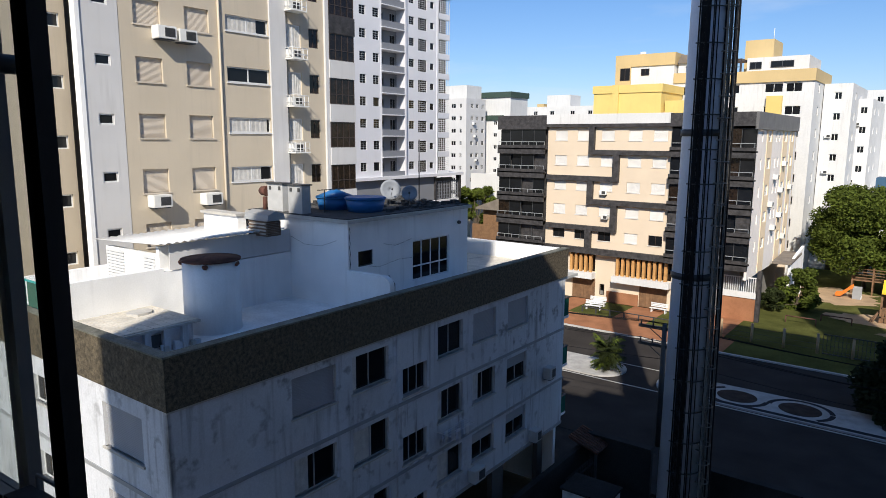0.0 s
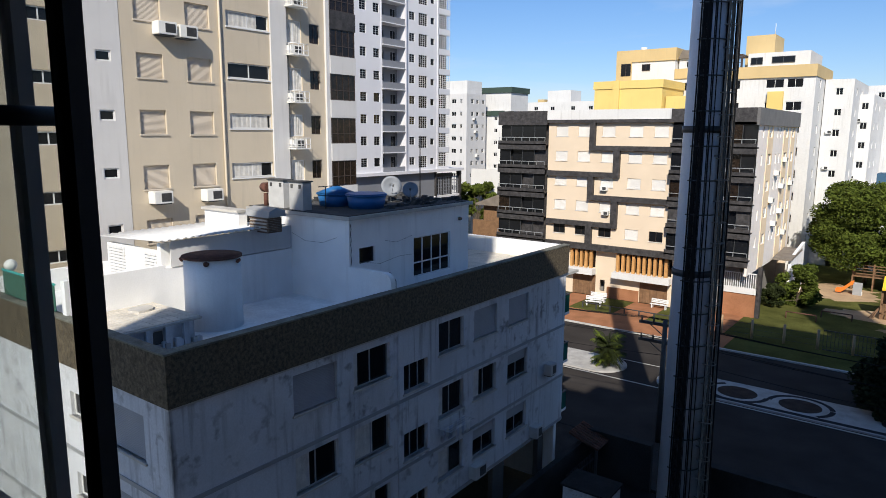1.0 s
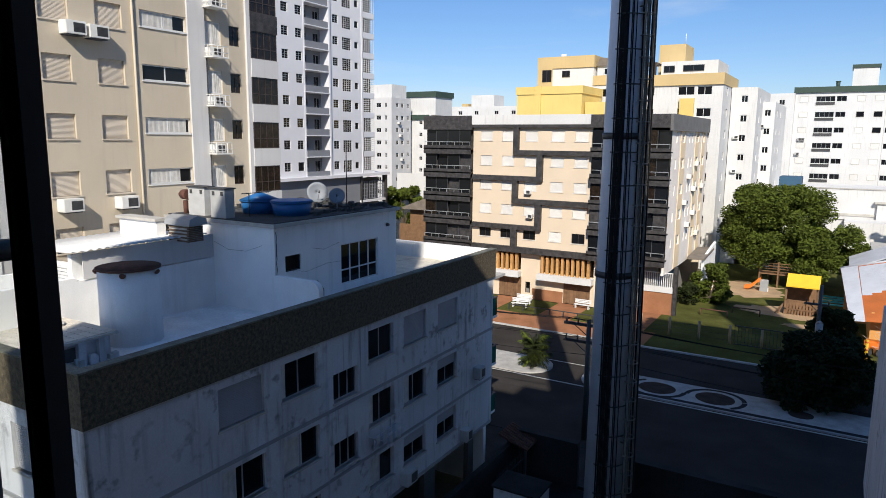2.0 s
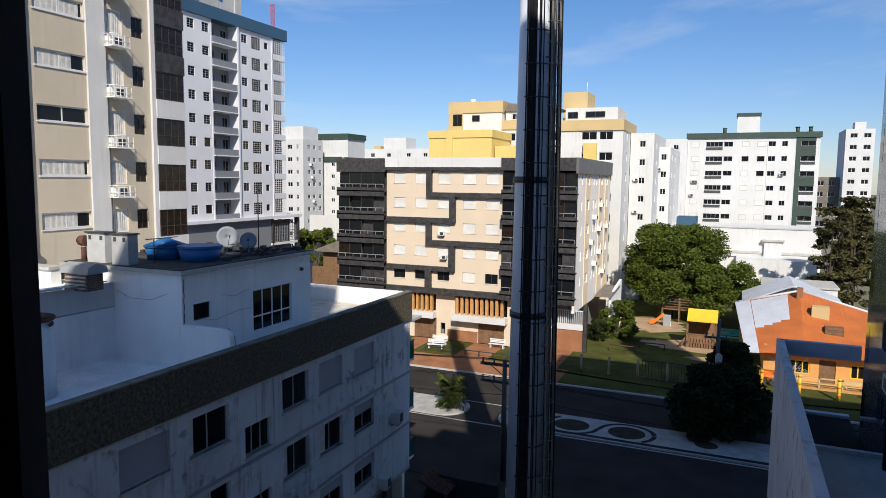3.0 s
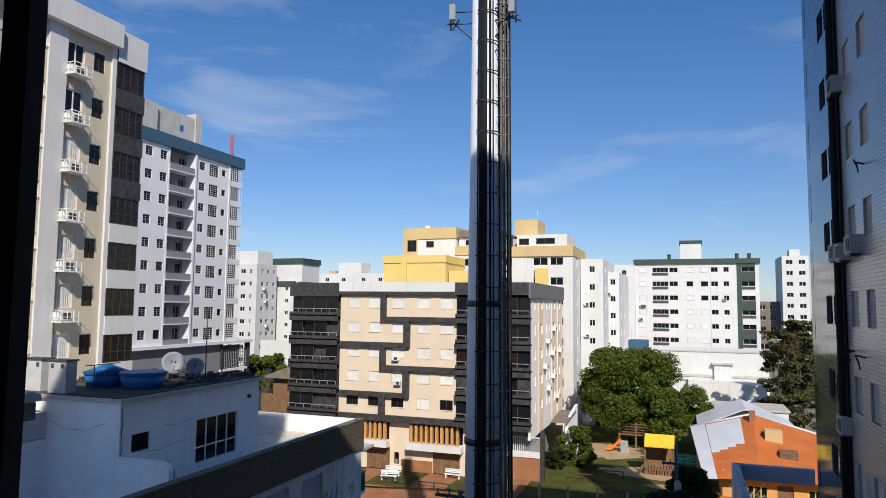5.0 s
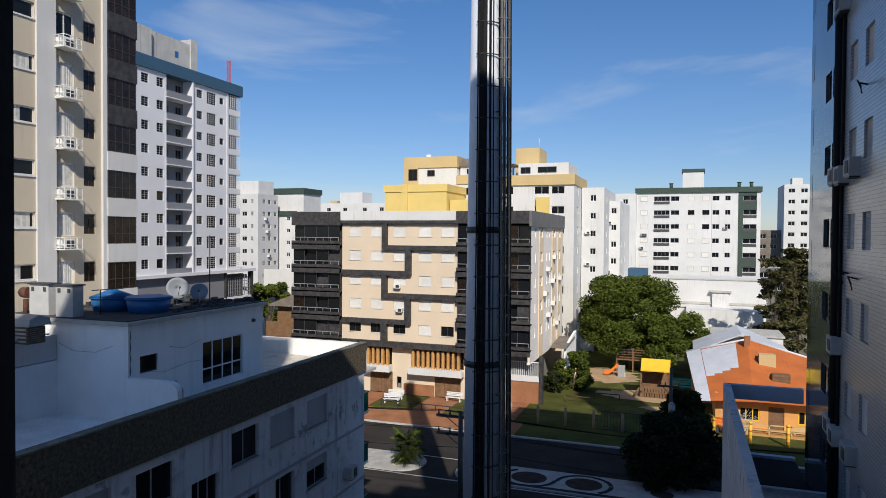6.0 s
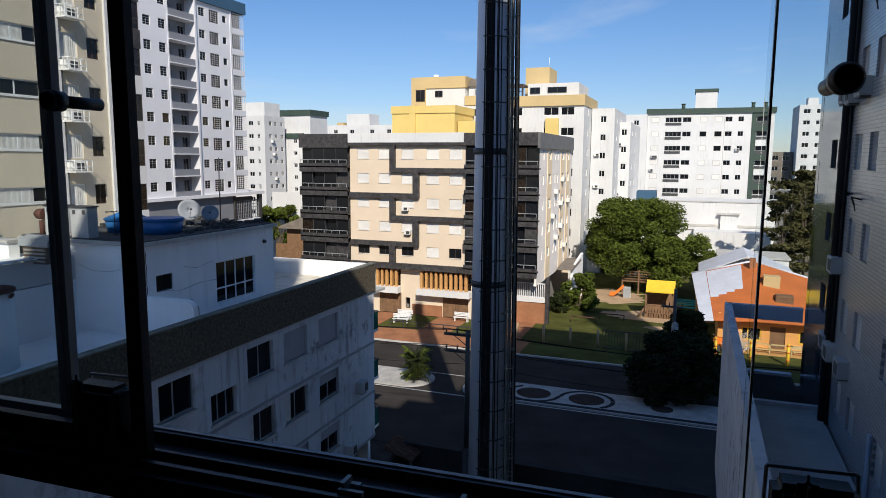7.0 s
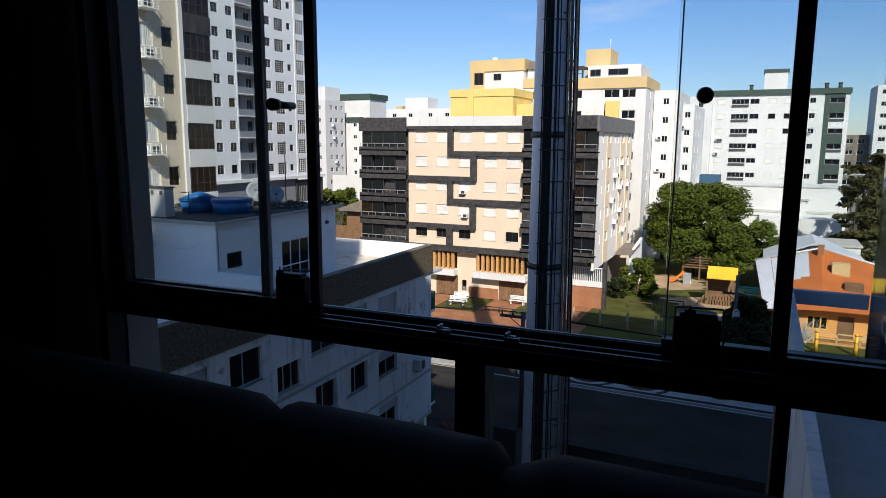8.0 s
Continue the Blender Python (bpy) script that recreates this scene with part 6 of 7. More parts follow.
for x, y, c in ((0.86, 0.12, 0.035), (0.93, 0.16, 0.03), (1.04, 0.12, 0.025), (1.24, 0.06, 0.045), (1.31, 0.04, 0.05), (1.27, -0.04, 0.045), (0.8, 0.05, 0.05), (1.12, 0.14, 0.03), (1.18, 0.1, 0.03)):
    bm = bmesh.new()
    tube(bm, (x + 0.1, y, 0.5), (x + LEAN(36), y, 36), c, n=6)
    part("cable", bm, M_CABLE, TOWER)
for k in range(25):
    z = 1.0 + 1.45 * k
    bm = bmesh.new()
    hose(bm, [((RAD(z) + 0.1) * math.cos(-1.8 + 0.15 * j), (RAD(z) + 0.1) * math.sin(-1.8 + 0.15 * j), z) for j in range(12)] + [(1.06 + LEAN(z), 0.1, z)], 0.03)
    part("cable_clamp", bm, M_DARKST, TOWER)
for x, y in ((1.0, -0.42), (1.0, 0.02)):
    bm = bmesh.new()
    tube(bm, (x + LEAN(0.4), y, 0.4), (x + LEAN(36.5), y, 36.5), 0.05, n=6)
    part("ladder_rail", bm, M_GALV, TOWER, "dull galvanised ladder rail")
rung = bmesh.new()
tube(rung, (1.0, -0.42, 0), (1.0, 0.02, 0), 0.015, n=5)
rung = data("rung", rung, M_GALV)
for k in range(110):
    put("rung", rung, TOWER, pose(LEAN(0.7 + 0.32 * k), 0, 0.7 + 0.32 * k))
hoop = bmesh.new()
hose(hoop, [(1.02 + 0.3 * math.cos(-2.3 + 0.38 * j), -0.2 + 0.3 * math.sin(-2.3 + 0.38 * j), 0) for j in range(13)], 0.026)
hoop = data("cage_hoop", hoop, M_GALV)
for k in range(37):
    put("cage_hoop", hoop, TOWER, pose(LEAN(2.6 + 0.9 * k), 0, 2.6 + 0.9 * k))
for a in (-1.5, -0.9, -0.3, 0.3, 0.9):
    bm = bmesh.new()
    tube(bm, (1.02 + LEAN(2.6) + 0.3 * math.cos(a), -0.2 + 0.3 * math.sin(a), 2.6), (1.02 + LEAN(36) + 0.3 * math.cos(a), -0.2 + 0.3 * math.sin(a), 36), 0.018, n=5)
    part("cage_strap", bm, M_GALV, TOWER)
for x in (0.85, 1.0):
    for z in (5, 11.5, 18, 24.5, 31):
        bm = bmesh.new()
        tube(bm, (0.4, -0.2, z), (1.0 + LEAN(z), -0.42, z), 0.03, n=6)
        tube(bm, (0.4, -0.1, z), (1.0 + LEAN(z), 0.02, z), 0.03, n=6)
        part("ladder_bracket", bm, M_DARKST, TOWER) if x < 0.9 else bm.free()
for sx in (-1, 1):
    bm = bmesh.new()
    tube(bm, (0.35 * sx, -0.2, 31.5), (1.5 * sx, -0.4, 32.6), 0.035)
    tube(bm, (0.35 * sx, -0.2, 32.5), (1.75 * sx, -0.5, 32.5), 0.04)
    tube(bm, (0.35 * sx, -0.2, 33.1), (1.6 * sx, -0.4, 33.1), 0.04)
    tube(bm, (1.6 * sx, -0.4, 32.2), (1.6 * sx, -0.4, 33.6), 0.04)
    tube(bm, (1.0 * sx, -0.9, 32.5), (1.7 * sx, 0.2, 32.5), 0.04)
    part("antenna_arm", bm, M_DARKST, TOWER)
    b = boxes((1.45 * sx - 0.14, 1.45 * sx + 0.14, -0.75, -0.5, 32.6, 33.4))
    bmesh.ops.bevel(b, geom=b.edges[:], offset=0.03, segments=1, affect="EDGES")
    part("antenna_panel", b, M_GREYALU, TOWER)

# ================= trees and plants =================


def leaf_crown(clumps, count, size, seed, squash=0.8, droop=0.0):
    """Many small leaves round a set of clumps (centre, radius)."""
    rnd = random.Random(seed)
    verts, faces = [], []
    total = sum(c[1] ** 2 for c in clumps)
    for (c, r) in clumps:
        for k in range(int(count * r * r / total)):
            d = Vector((rnd.gauss(0, 1), rnd.gauss(0, 1), rnd.gauss(0, 1))).normalized()
            q = r * (0.25 + 0.85 * rnd.random() ** 0.7)
            p = Vector(c) + Vector((d.x * q, d.y * q, d.z * q * squash))
            a = Vector((rnd.gauss(0, 1), rnd.gauss(0, 1), rnd.gauss(0, 0.6) - droop)).normalized()
            b = a.orthogonal().normalized()
            b.rotate(Matrix.Rotation(rnd.random() * 6.28, 3, a))
            s = size * (0.6 + 0.8 * rnd.random())
            i = len(verts)
            verts += [p - a * s, p + b * s * 0.45, p + a * s, p - b * s * 0.45]
            faces.append((i, i + 1, i + 2, i + 3))
    me = bpy.data.meshes.new("crown")
    me.from_pydata([tuple(v) for v in verts], [], faces)
    return me


def tree(x, y, h, spread, label, seed, leaf=M_LEAF, count=14000, size=0.28, trunk_r=0.28, trunk_h=None, clumps=26, squash=0.75, low=0.35, category="tree", cone=False):
    rnd = random.Random(seed)
    t = thing("tree", label, category, pose(x, y, 0))
    th = trunk_h or h * 0.35
    cl = []
    for k in range(clumps):
        a, q = rnd.random() * math.tau, rnd.random() ** 0.5
        zz = h * (low + (1 - low) * rnd.random())
        lim = spread * math.sqrt(max(0.08, 1 - ((zz / h - (low + 0.25)) / (1.02 - low)) ** 2))
        if cone:
            lim = spread * (1.05 - 0.75 * (zz / h - low) / (1 - low))
        r = spread * (0.17 + 0.14 * rnd.random())
        cl.append((Vector((math.cos(a) * q * (lim - r * 0.5), math.sin(a) * q * (lim - r * 0.5), min(zz, h - r * 0.6))), r))
    bm = bmesh.new()
    tube(bm, (0, 0, -0.1), (0.05, 0.02, th * 0.6), trunk_r, trunk_r * 0.8, 10)
    tube(bm, (0.05, 0.02, th * 0.6), (0, 0, th), trunk_r * 0.8, trunk_r * 0.6, 10)
    tr = part("trunk", bm, M_BARK, t)
    for c, r in cl[::3]:
        bm = bmesh.new()
        mid = Vector((c.x * 0.45, c.y * 0.45, th + (c.z - th) * 0.55))
        tube(bm, (0, 0, th * 0.9), mid, trunk_r * 0.45, trunk_r * 0.3, 6)
        tube(bm, mid, c, trunk_r * 0.3, trunk_r * 0.08, 6)
        part("limb", bm, M_BARK, tr)
    me = leaf_crown(cl, count, size, seed + 1, squash)
    me.materials.append(leaf)
    put("crown", me, t)
    return t


tree(-7.6, 101, 12.8, 6.9, "large leafy green tree at the playground edge", 11, count=70000, size=0.19, low=0.28, clumps=70)
tree(-1.6, 99, 8.2, 5.5, "smaller green tree beside the large one", 12, count=36000, size=0.19, low=0.3, clumps=44)
tree(-12.3, 82.5, 4.8, 2.5, "green bushy shrub by the wall", 13, M_LEAF, 12000, 0.18, 0.1, 0.8, 34, 0.85, 0.08, "shrub")
# building shade on this crown is put into its leaf colour
tree(-0.2, 53.9, 4.9, 3.7, "broad low tree at the planted strip, shade in its leaf colour", 14, M_LEAFS, 26000, 0.2, 0.14, 1.2, 64, 0.8, 0.06)
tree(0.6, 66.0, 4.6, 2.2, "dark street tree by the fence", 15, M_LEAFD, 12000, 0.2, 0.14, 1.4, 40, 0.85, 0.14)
tree(12.6, 108, 16.0, 3.2, "tall ragged pine beside the white wall", 16, M_PINE, 6000, 0.3, 0.2, 6, 90, 0.45, 0.12)
tree(16.2, 112, 17.5, 3.4, "tall ragged pine beside the white wall", 17, M_PINE, 6500, 0.3, 0.2, 6, 90, 0.45, 0.12)
tree(-62, 92, 11.0, 3.4, "green treetop behind the low house", 18, M_LEAF, 9000, 0.28, 0.25, 5, 26, 0.75, 0.5)
tree(20.0, 140, 15.0, 4.0, "distant dark street tree", 19, M_PINE, 9000, 0.36, 0.25, 5, 30, 0.9, 0.2)
tree(-14.4, 80.6, 2.6, 1.3, "low shrub at the garden corner, shade in its leaf colour", 23, M_LEAFD, 5000, 0.16, 0.07, 0.4, 26, 0.85, 0.1, "shrub")
# bushy palm shrub on the island
palm = thing("palm_shrub", "bushy green palm shrub on the white mosaic island", "palm", pose(-20.8, 50.7, 0.08))
bm = bmesh.new()
tube(bm, (0, 0, -0.05), (0.03, 0, 1.5), 0.24, 0.17, 10)
part("trunk", bm, M_BARK, palm)
rnd = random.Random(77)
for k in range(105):
    a, reach, rise, sag = k * 2.4, 0.55 + 0.85 * rnd.random(), 0.5 + 1.7 * rnd.random(), 0.5 + 0.9 * rnd.random()
    base = 0.2 + 1.75 * rnd.random()
    out = Vector((math.cos(a), math.sin(a), 0))
    spine = [out * (reach * q) + Vector((0, 0, base + rise * q - sag * q * q)) for q in (j / 14 for j in range(15))]
    bm = bmesh.new()
    hose(bm, spine, 0.014, 4)
    across = Vector((-out.y, out.x, 0))
    for j in range(2, 15):
        for sg in (-1, 1):
            ln = 0.42 * math.sin(math.pi * (0.12 + 0.8 * j / 15)) * (0.8 + 0.4 * rnd.random())
            tip = spine[j] + across * sg * ln + out * 0.16 + Vector((0, 0, -0.1 - 0.18 * rnd.random()))
            bm.faces.new([bm.verts.new(p) for p in (spine[j] - out * 0.06, spine[j] + out * 0.06, tip)])
    part("frond", bm, M_LEAF if k % 4 == 0 else M_LEAFD, palm)

# ================= playground and street things =================
ph = thing("play_house", "wooden play house with a yellow roof", "play house", pose(-4.3, 82.0, -0.9))
for x in (0, 3.0):
    for y in (0, 2.0):
        part("post", boxes((x - 0.1, x + 0.1, y - 0.1, y + 0.1, 0.85, 4.2)), M_WOOD, ph)
bm = bmesh.new()
prism(bm, ((-0.5, 4.1), (1.0, 5.22), (2.5, 4.1), (2.5, 4.24), (1.0, 5.36), (-0.5, 4.24)), "x", -0.05, 3.2)
part("roof", bm, M_YELPL, ph, "bright yellow roof")
part("deck", boxes((-0.1, 3.1, -0.1, 2.1, 1.5, 1.65)), M_WOOD, ph)
for k in range(9):
    part("board", boxes((0.12 + 0.32 * k, 0.34 + 0.32 * k, -0.08, -0.03, 1.65, 2.5)), M_WOOD, ph)
part("rail", boxes((0, 3, -0.1, -0.02, 2.5, 2.62)), M_WOOD, ph)
part("back_wall", boxes((0.1, 2.9, 1.9, 1.98, 1.0, 3.9)), M_WOOD, ph)
for k in range(10):
    part("ladder_slat", boxes((0.1 + 0.29 * k, 0.3 + 0.29 * k, -0.06, 0.0, 0.9, 1.5)), M_WOOD, ph)
for k in range(2):
    bm = bmesh.new()
    tube(bm, (-1.6 + 0.5 * k, -0.6, 0), (-0.1, 0.3, 2.2), 0.08, n=6)
    part("brace", bm, M_WOOD, ph)
sl = thing("slide", "orange plastic playground slide with grey steps", "slide", pose(-9.5, 92.9, 0))
bm = bmesh.new()
pts = [(-0.3, 0.2), (0.3, 0.25), (0.8, 0.7), (1.2, 1.15), (1.5, 1.3)]
rim = ((0, 0.4), (0, 0), (0.9, 0), (0.9, 0.4), (0.82, 0.4), (0.82, 0.1), (0.08, 0.1), (0.08, 0.4))
rows = [[bm.verts.new((x, y, z + e)) for y, e in rim] for x, z in pts]
for a, b in zip(rows, rows[1:]):
    for k in range(8):
        bm.faces.new((a[k], a[(k + 1) % 8], b[(k + 1) % 8], b[k]))
bm.faces.new(rows[0])
bm.faces.new(rows[-1][::-1])
part("chute", bm, M_SLIDE, sl, "orange chute")
part("steps", boxes(*[(1.6 + 0.22 * k, 1.8 + 0.22 * k, 0, 0.9, 0, 1.3 - 0.3 * k) for k in range(4)]), M_PLASTIC, sl)
parts("side_panel", ((1.5, 2.4, 0.9, 0.96, 0, 1.45), (1.5, 2.4, -0.06, 0, 0, 1.45)), M_GREYALU, sl)
cf = thing("climbing_frame", "weathered wooden climbing frame under the tree", "climbing frame", pose(-8.5, 96.5, 0))
for x in (0, 2.2, 4.2):
    for y in (0, 1.8):
        part("post", boxes((x - 0.09, x + 0.09, y - 0.09, y + 0.09, 0, 3.4)), M_WOOD, cf)
part("deck", boxes((-0.1, 4.3, -0.1, 1.9, 1.7, 1.85)), M_WOOD, cf)
for k in range(4):
    part("rail", boxes((-0.1, 4.3, -0.12, -0.04, 2.1 + 0.35 * k, 2.2 + 0.35 * k)), M_WOOD, cf)
bm = bmesh.new()
prism(bm, ((4.3, 1.8), (7.0, 0.1), (7.0, 0.3), (4.3, 2.0)), "y", 0.2, 1.4)
part("ramp", bm, M_WOOD, cf)
sw = thing("teal_bench_swing", "teal painted bench on a metal frame", "swing", pose(-0.9, 86.5, 0))
part("seat", boxes((0, 2.6, 0, 0.5, 0.6, 0.7)), M_TEAL, sw)
for k in range(3):
    part("back_slat", boxes((0, 2.6, 0.45, 0.5, 0.85 + 0.28 * k, 1.05 + 0.28 * k)), M_TEAL, sw)
for x in (0, 2.5):
    part("leg", boxes((x, x + 0.1, 0, 0.5, 0, 0.6)), M_TEAL, sw)
for (x, y) in ((-12.2, 76.4), (-9.3, 79.0)):
    b = thing("play_bar", "low dark metal play bar on the lawn", "play bar", pose(x, y, 0), "play bars")
    bm = bmesh.new()
    tube(bm, (0, 0, 0), (0, 0, 0.75), 0.06, n=8)
    tube(bm, (2.8, 0, 0), (2.8, 0, 0.75), 0.06, n=8)
    tube(bm, (0, 0, 0.75), (2.8, 0, 0.75), 0.06, n=8)
    part("bar", bm, M_RUST, b)


def bench(x, y, turn):
    b = thing("park_bench", "white painted slatted park bench", "bench", pose(x, y, 0.05, 0, 0, turn), "white benches")
    for k in range(3):
        part("seat_slat", boxes((0, 1.9, 0.16 * k, 0.12 + 0.16 * k, 0.45, 0.5)), M_ALU, b)
        part("back_slat", boxes((0, 1.9, 0.52, 0.56, 0.58 + 0.16 * k, 0.7 + 0.16 * k)), M_ALU, b)
    for x_ in (0.15, 1.65):
        part("leg", boxes((x_, x_ + 0.1, 0.0, 0.56, 0, 0.45)), M_ALU, b)


bench(-31.6, 70.3, 6)
bench(-31.2, 68.3, 10)
bench(-25.0, 71.6, 0)
# fence posts along the lawns
for i, x in enumerate([-16.05 + 2.75 * k for k in range(7)]):
    p = thing("fence_post", "round pale wooden fence post", "fence post", pose(x, 66.5, 0), "lawn fence posts")
    bm = bmesh.new()
    tube(bm, (0, 0, -0.1), (0, 0, 1.85), 0.13, 0.12)
    part("post", bm, M_SAND, p)
for i, x in enumerate([3.1 + 3.1 * k for k in range(4)]):
    p = thing("fence_post", "orange painted fence post with yellow bands", "fence post", pose(x, 66.9, 0), "orange fence posts")
    bm = bmesh.new()
    tube(bm, (0, 0, -0.1), (0, 0, 2.1), 0.16, 0.15)
    part("post", bm, M_YELPL, p)
    for z in (0.5, 1.2, 1.85):
        bm = bmesh.new()
        tube(bm, (0, 0, z), (0, 0, z + 0.15), 0.165, 0.165)
        part("band", bm, M_SLIDE, p)
fw = thing("fence_wire", "thin wires strung along the fence posts", "fence", pose(0, 66.5, 0))
for z in (0.4, 0.9, 1.4):
    bm = bmesh.new()
    tube(bm, (-16.05, 0, z), (0.4, 0, z), 0.015, n=5)
    part("wire", bm, M_DARKST, fw)
lf = thing("lawn_rail", "low dark rail fence before the lawn", "fence", pose(-31, 67.2, 0))
for k in range(8):
    part("post", boxes((1.6 * k, 1.6 * k + 0.12, 0, 0.12, 0, 0.7)), M_DARKST, lf)
part("rail", boxes((0, 11.4, 0.03, 0.09, 0.6, 0.7)), M_DARKST, lf)
mg = thing("mesh_gate", "dark wire mesh gate between the posts", "gate", pose(-7.4, 66.42, 0))
for k in range(16):
    part("bar", boxes((0.3 * k, 0.3 * k + 0.04, 0, 0.04, 0, 1.9)), M_DARKST, mg)
part("rail", boxes((0, 4.6, -0.01, 0.05, 1.85, 1.95)), M_DARKST, mg)
part("rail", boxes((0, 4.6, -0.01, 0.05, 0.1, 0.2)), M_DARKST, mg)

# the orange house
HS = thing("orange_house", "orange painted house with a patched sheet roof", "house", pose(2.2, 72.0, 0))
hh = [(3.4, 5.2, 0.9, 2.2), (6.0, 7.4, 0.1, 2.4), (8.6, 10.4, 0.9, 2.2)]
part("wall", wall_bm(1.2, 16, 0, 3.1, 0.25, hh), M_ORPAINT, HS)
window(HS, FRONT, 3.4, 0.9, 1.8, 1.3, M_YELPL, M_PANE, 0.1, 2, deep=0.05)
window(HS, FRONT, 8.6, 0.9, 1.8, 1.3, M_YELPL, M_PANE, 0.1, 2, deep=0.05)
part("door", boxes((6.0, 7.4, 0.1, 0.16, 0.1, 2.4)), M_WOOD, HS)
parts("gable", ((1.2, 1.45, 0.25, 9, 0, 3.4), (15.7, 16, 0.25, 9, 0, 3.4), (1.45, 15.7, 8.7, 9, 0, 3.4)), M_ORPAINT, HS)


EAVE = (Vector((-0.5, -1.3, 2.75)), Vector((4.6, -1.3, 3.05)), Vector((14.6, -1.3, 3.05)))
TOPS = (Vector((-1.6, 12.0, 5.3)), Vector((4.8, 10.0, 7.4)), Vector((14.6, 10.0, 4.7)))


def on_roof(side_, u, v):
    a, b = EAVE[side_].lerp(EAVE[side_ + 1], u), TOPS[side_].lerp(TOPS[side_ + 1], u)
    return a.lerp(b, v)


def facet(side_, u0, u1, v0, v1, lift, th, nu=6, nv=8):
    """A thick sheet that lies on one slope of the roof."""
    bm = bmesh.new()
    g = [[[bm.verts.new(on_roof(side_, u0 + (u1 - u0) * i / nu, v0 + (v1 - v0) * j / nv) + Vector((0, 0, lift + th * k))) for k in (0, 1)] for j in range(nv + 1)] for i in range(nu + 1)]
    for i in range(nu):
        for j in range(nv):
            for k in (0, 1):
                bm.faces.new((g[i][j][k], g[i + 1][j][k], g[i + 1][j + 1][k], g[i][j + 1][k]))
    rim = [g[i][0] for i in range(nu)] + [g[nu][j] for j in range(nv)] + [g[i][nv] for i in range(nu, 0, -1)] + [g[0][j] for j in range(nv, 0, -1)]
    for a, b in zip(rim, rim[1:] + rim[:1]):
        bm.faces.new((a[0], b[0], b[1], a[1]))
    return bm


part("roof", facet(0, 0.0, 1.0, 0, 1, 0, 0.08), M_ORANGE, HS, "orange painted tile roof")
part("roof", facet(1, 0.0, 1.0, 0, 1, 0.001, 0.08), M_ORANGE, HS, "orange painted tile roof")
for k in range(3):
    part("roof_sheet", facet(0, 0.0 + 0.08 * k, 0.08 + 0.08 * k, -0.02, 1.0, 0.1, 0.03), M_ZINC, HS, "pale zinc roof sheet")
for k in range(4):
    part("roof_sheet", facet(0, 0.25 + 0.14 * k, 0.392 + 0.14 * k, 0.42 + 0.035 * k, 0.97, 0.1 + 0.004 * (k % 2), 0.03), M_ZINC, HS, "pale zinc roof sheet")
for side_, n in ((0, 13), (1, 24)):
    for k in range(1, n):
        u = k / n
        if side_ == 0 and u < 0.26:
            continue
        top = 0.4 if (side_ == 0 and u < 0.8) else 0.98
        bm = bmesh.new()
        hose(bm, [on_roof(side_, u, v) + Vector((0, 0, 0.07)) for v in (0.0, top * 0.5, top)], 0.012, 6)
        part("roof_roll", bm, M_ORANGE, HS)
for side_ in (0, 1):
    bm = bmesh.new()
    hose(bm, [on_roof(side_, u, 1.0) + Vector((0, 0.0, 0.1)) for u in (0.0, 0.5, 0.995)], 0.14, 6)
    part("verge", bm, M_ZINC, HS, "pale roof verge")
bm = bmesh.new()
prism(bm, ((-1.0, 0.0), (14.2, 0.0), (14.2, 4.4), (4.8, 7.0), (-1.0, 4.4)), "y", 9.7, 9.95)
part("gable", bm, M_ORPAINT, HS)
part("chimney", boxes((4.4, 5.0, 8.6, 9.2, 6.4, 8.0)), M_PAVE, HS)
part("roof_tank", boxes((5.6, 7.2, 5.4, 6.6, 5.0, 6.6)), M_OCHRE, HS, "ochre boxed roof tank")
part("roof_box", boxes((6.6, 8.2, 2.6, 3.7, 3.9, 5.1)), M_WOOD, HS)
for k in range(5):
    part("board", boxes((6.58, 8.22, 2.56, 2.6, 4.1 + 0.2 * k, 4.24 + 0.2 * k)), M_WOOD, HS)
part("porch_deck", boxes((1.6, 16, -2.2, 0, 0, 0.25)), M_OAK, HS)
for k in range(8):
    part("porch_post", boxes((2.0 + 1.9 * k, 2.12 + 1.9 * k, -2.2, -2.08, 0.25, 1.2)), M_OCHRE, HS)
part("porch_rail", boxes((2.0, 15.9, -2.2, -2.08, 1.1, 1.2)), M_OCHRE, HS)
part("porch_rail", boxes((2.0, 15.9, -2.2, -2.08, 0.6, 0.68)), M_OCHRE, HS)
for x in (4.4, 10.2):
    tb = thing("picnic_bench", "orange wooden picnic bench before the house", "bench", pose(x, 70.6, 0), "picnic benches")
    part("seat", boxes((0, 1.6, 0, 0.35, 0.42, 0.5)), M_OCHRE, tb)
    part("back", boxes((0, 1.6, 0.33, 0.38, 0.6, 0.95)), M_OCHRE, tb)
    for k in (0.1, 1.4):
        part("leg", boxes((k, k + 0.1, 0, 0.35, 0, 0.42)), M_OCHRE, tb)
ob_ = thing("orange_play_cart", "orange painted cart in the house garden", "cart", pose(3.0, 69.4, 0))
bm = boxes((0, 1.6, 0, 0.9, 0.7, 1.4))
bmesh.ops.bevel(bm, geom=bm.edges[:], offset=0.12, segments=2, affect="EDGES")
part("body", bm, M_SLIDE, ob_)
for x in (0.3, 1.3):
    bm = bmesh.new()
    tube(bm, (x, 0.0, 0.36), (x, 0.9, 0.36), 0.36, 0.36, 18)
    part("wheel", bm, M_DARKST, ob_)
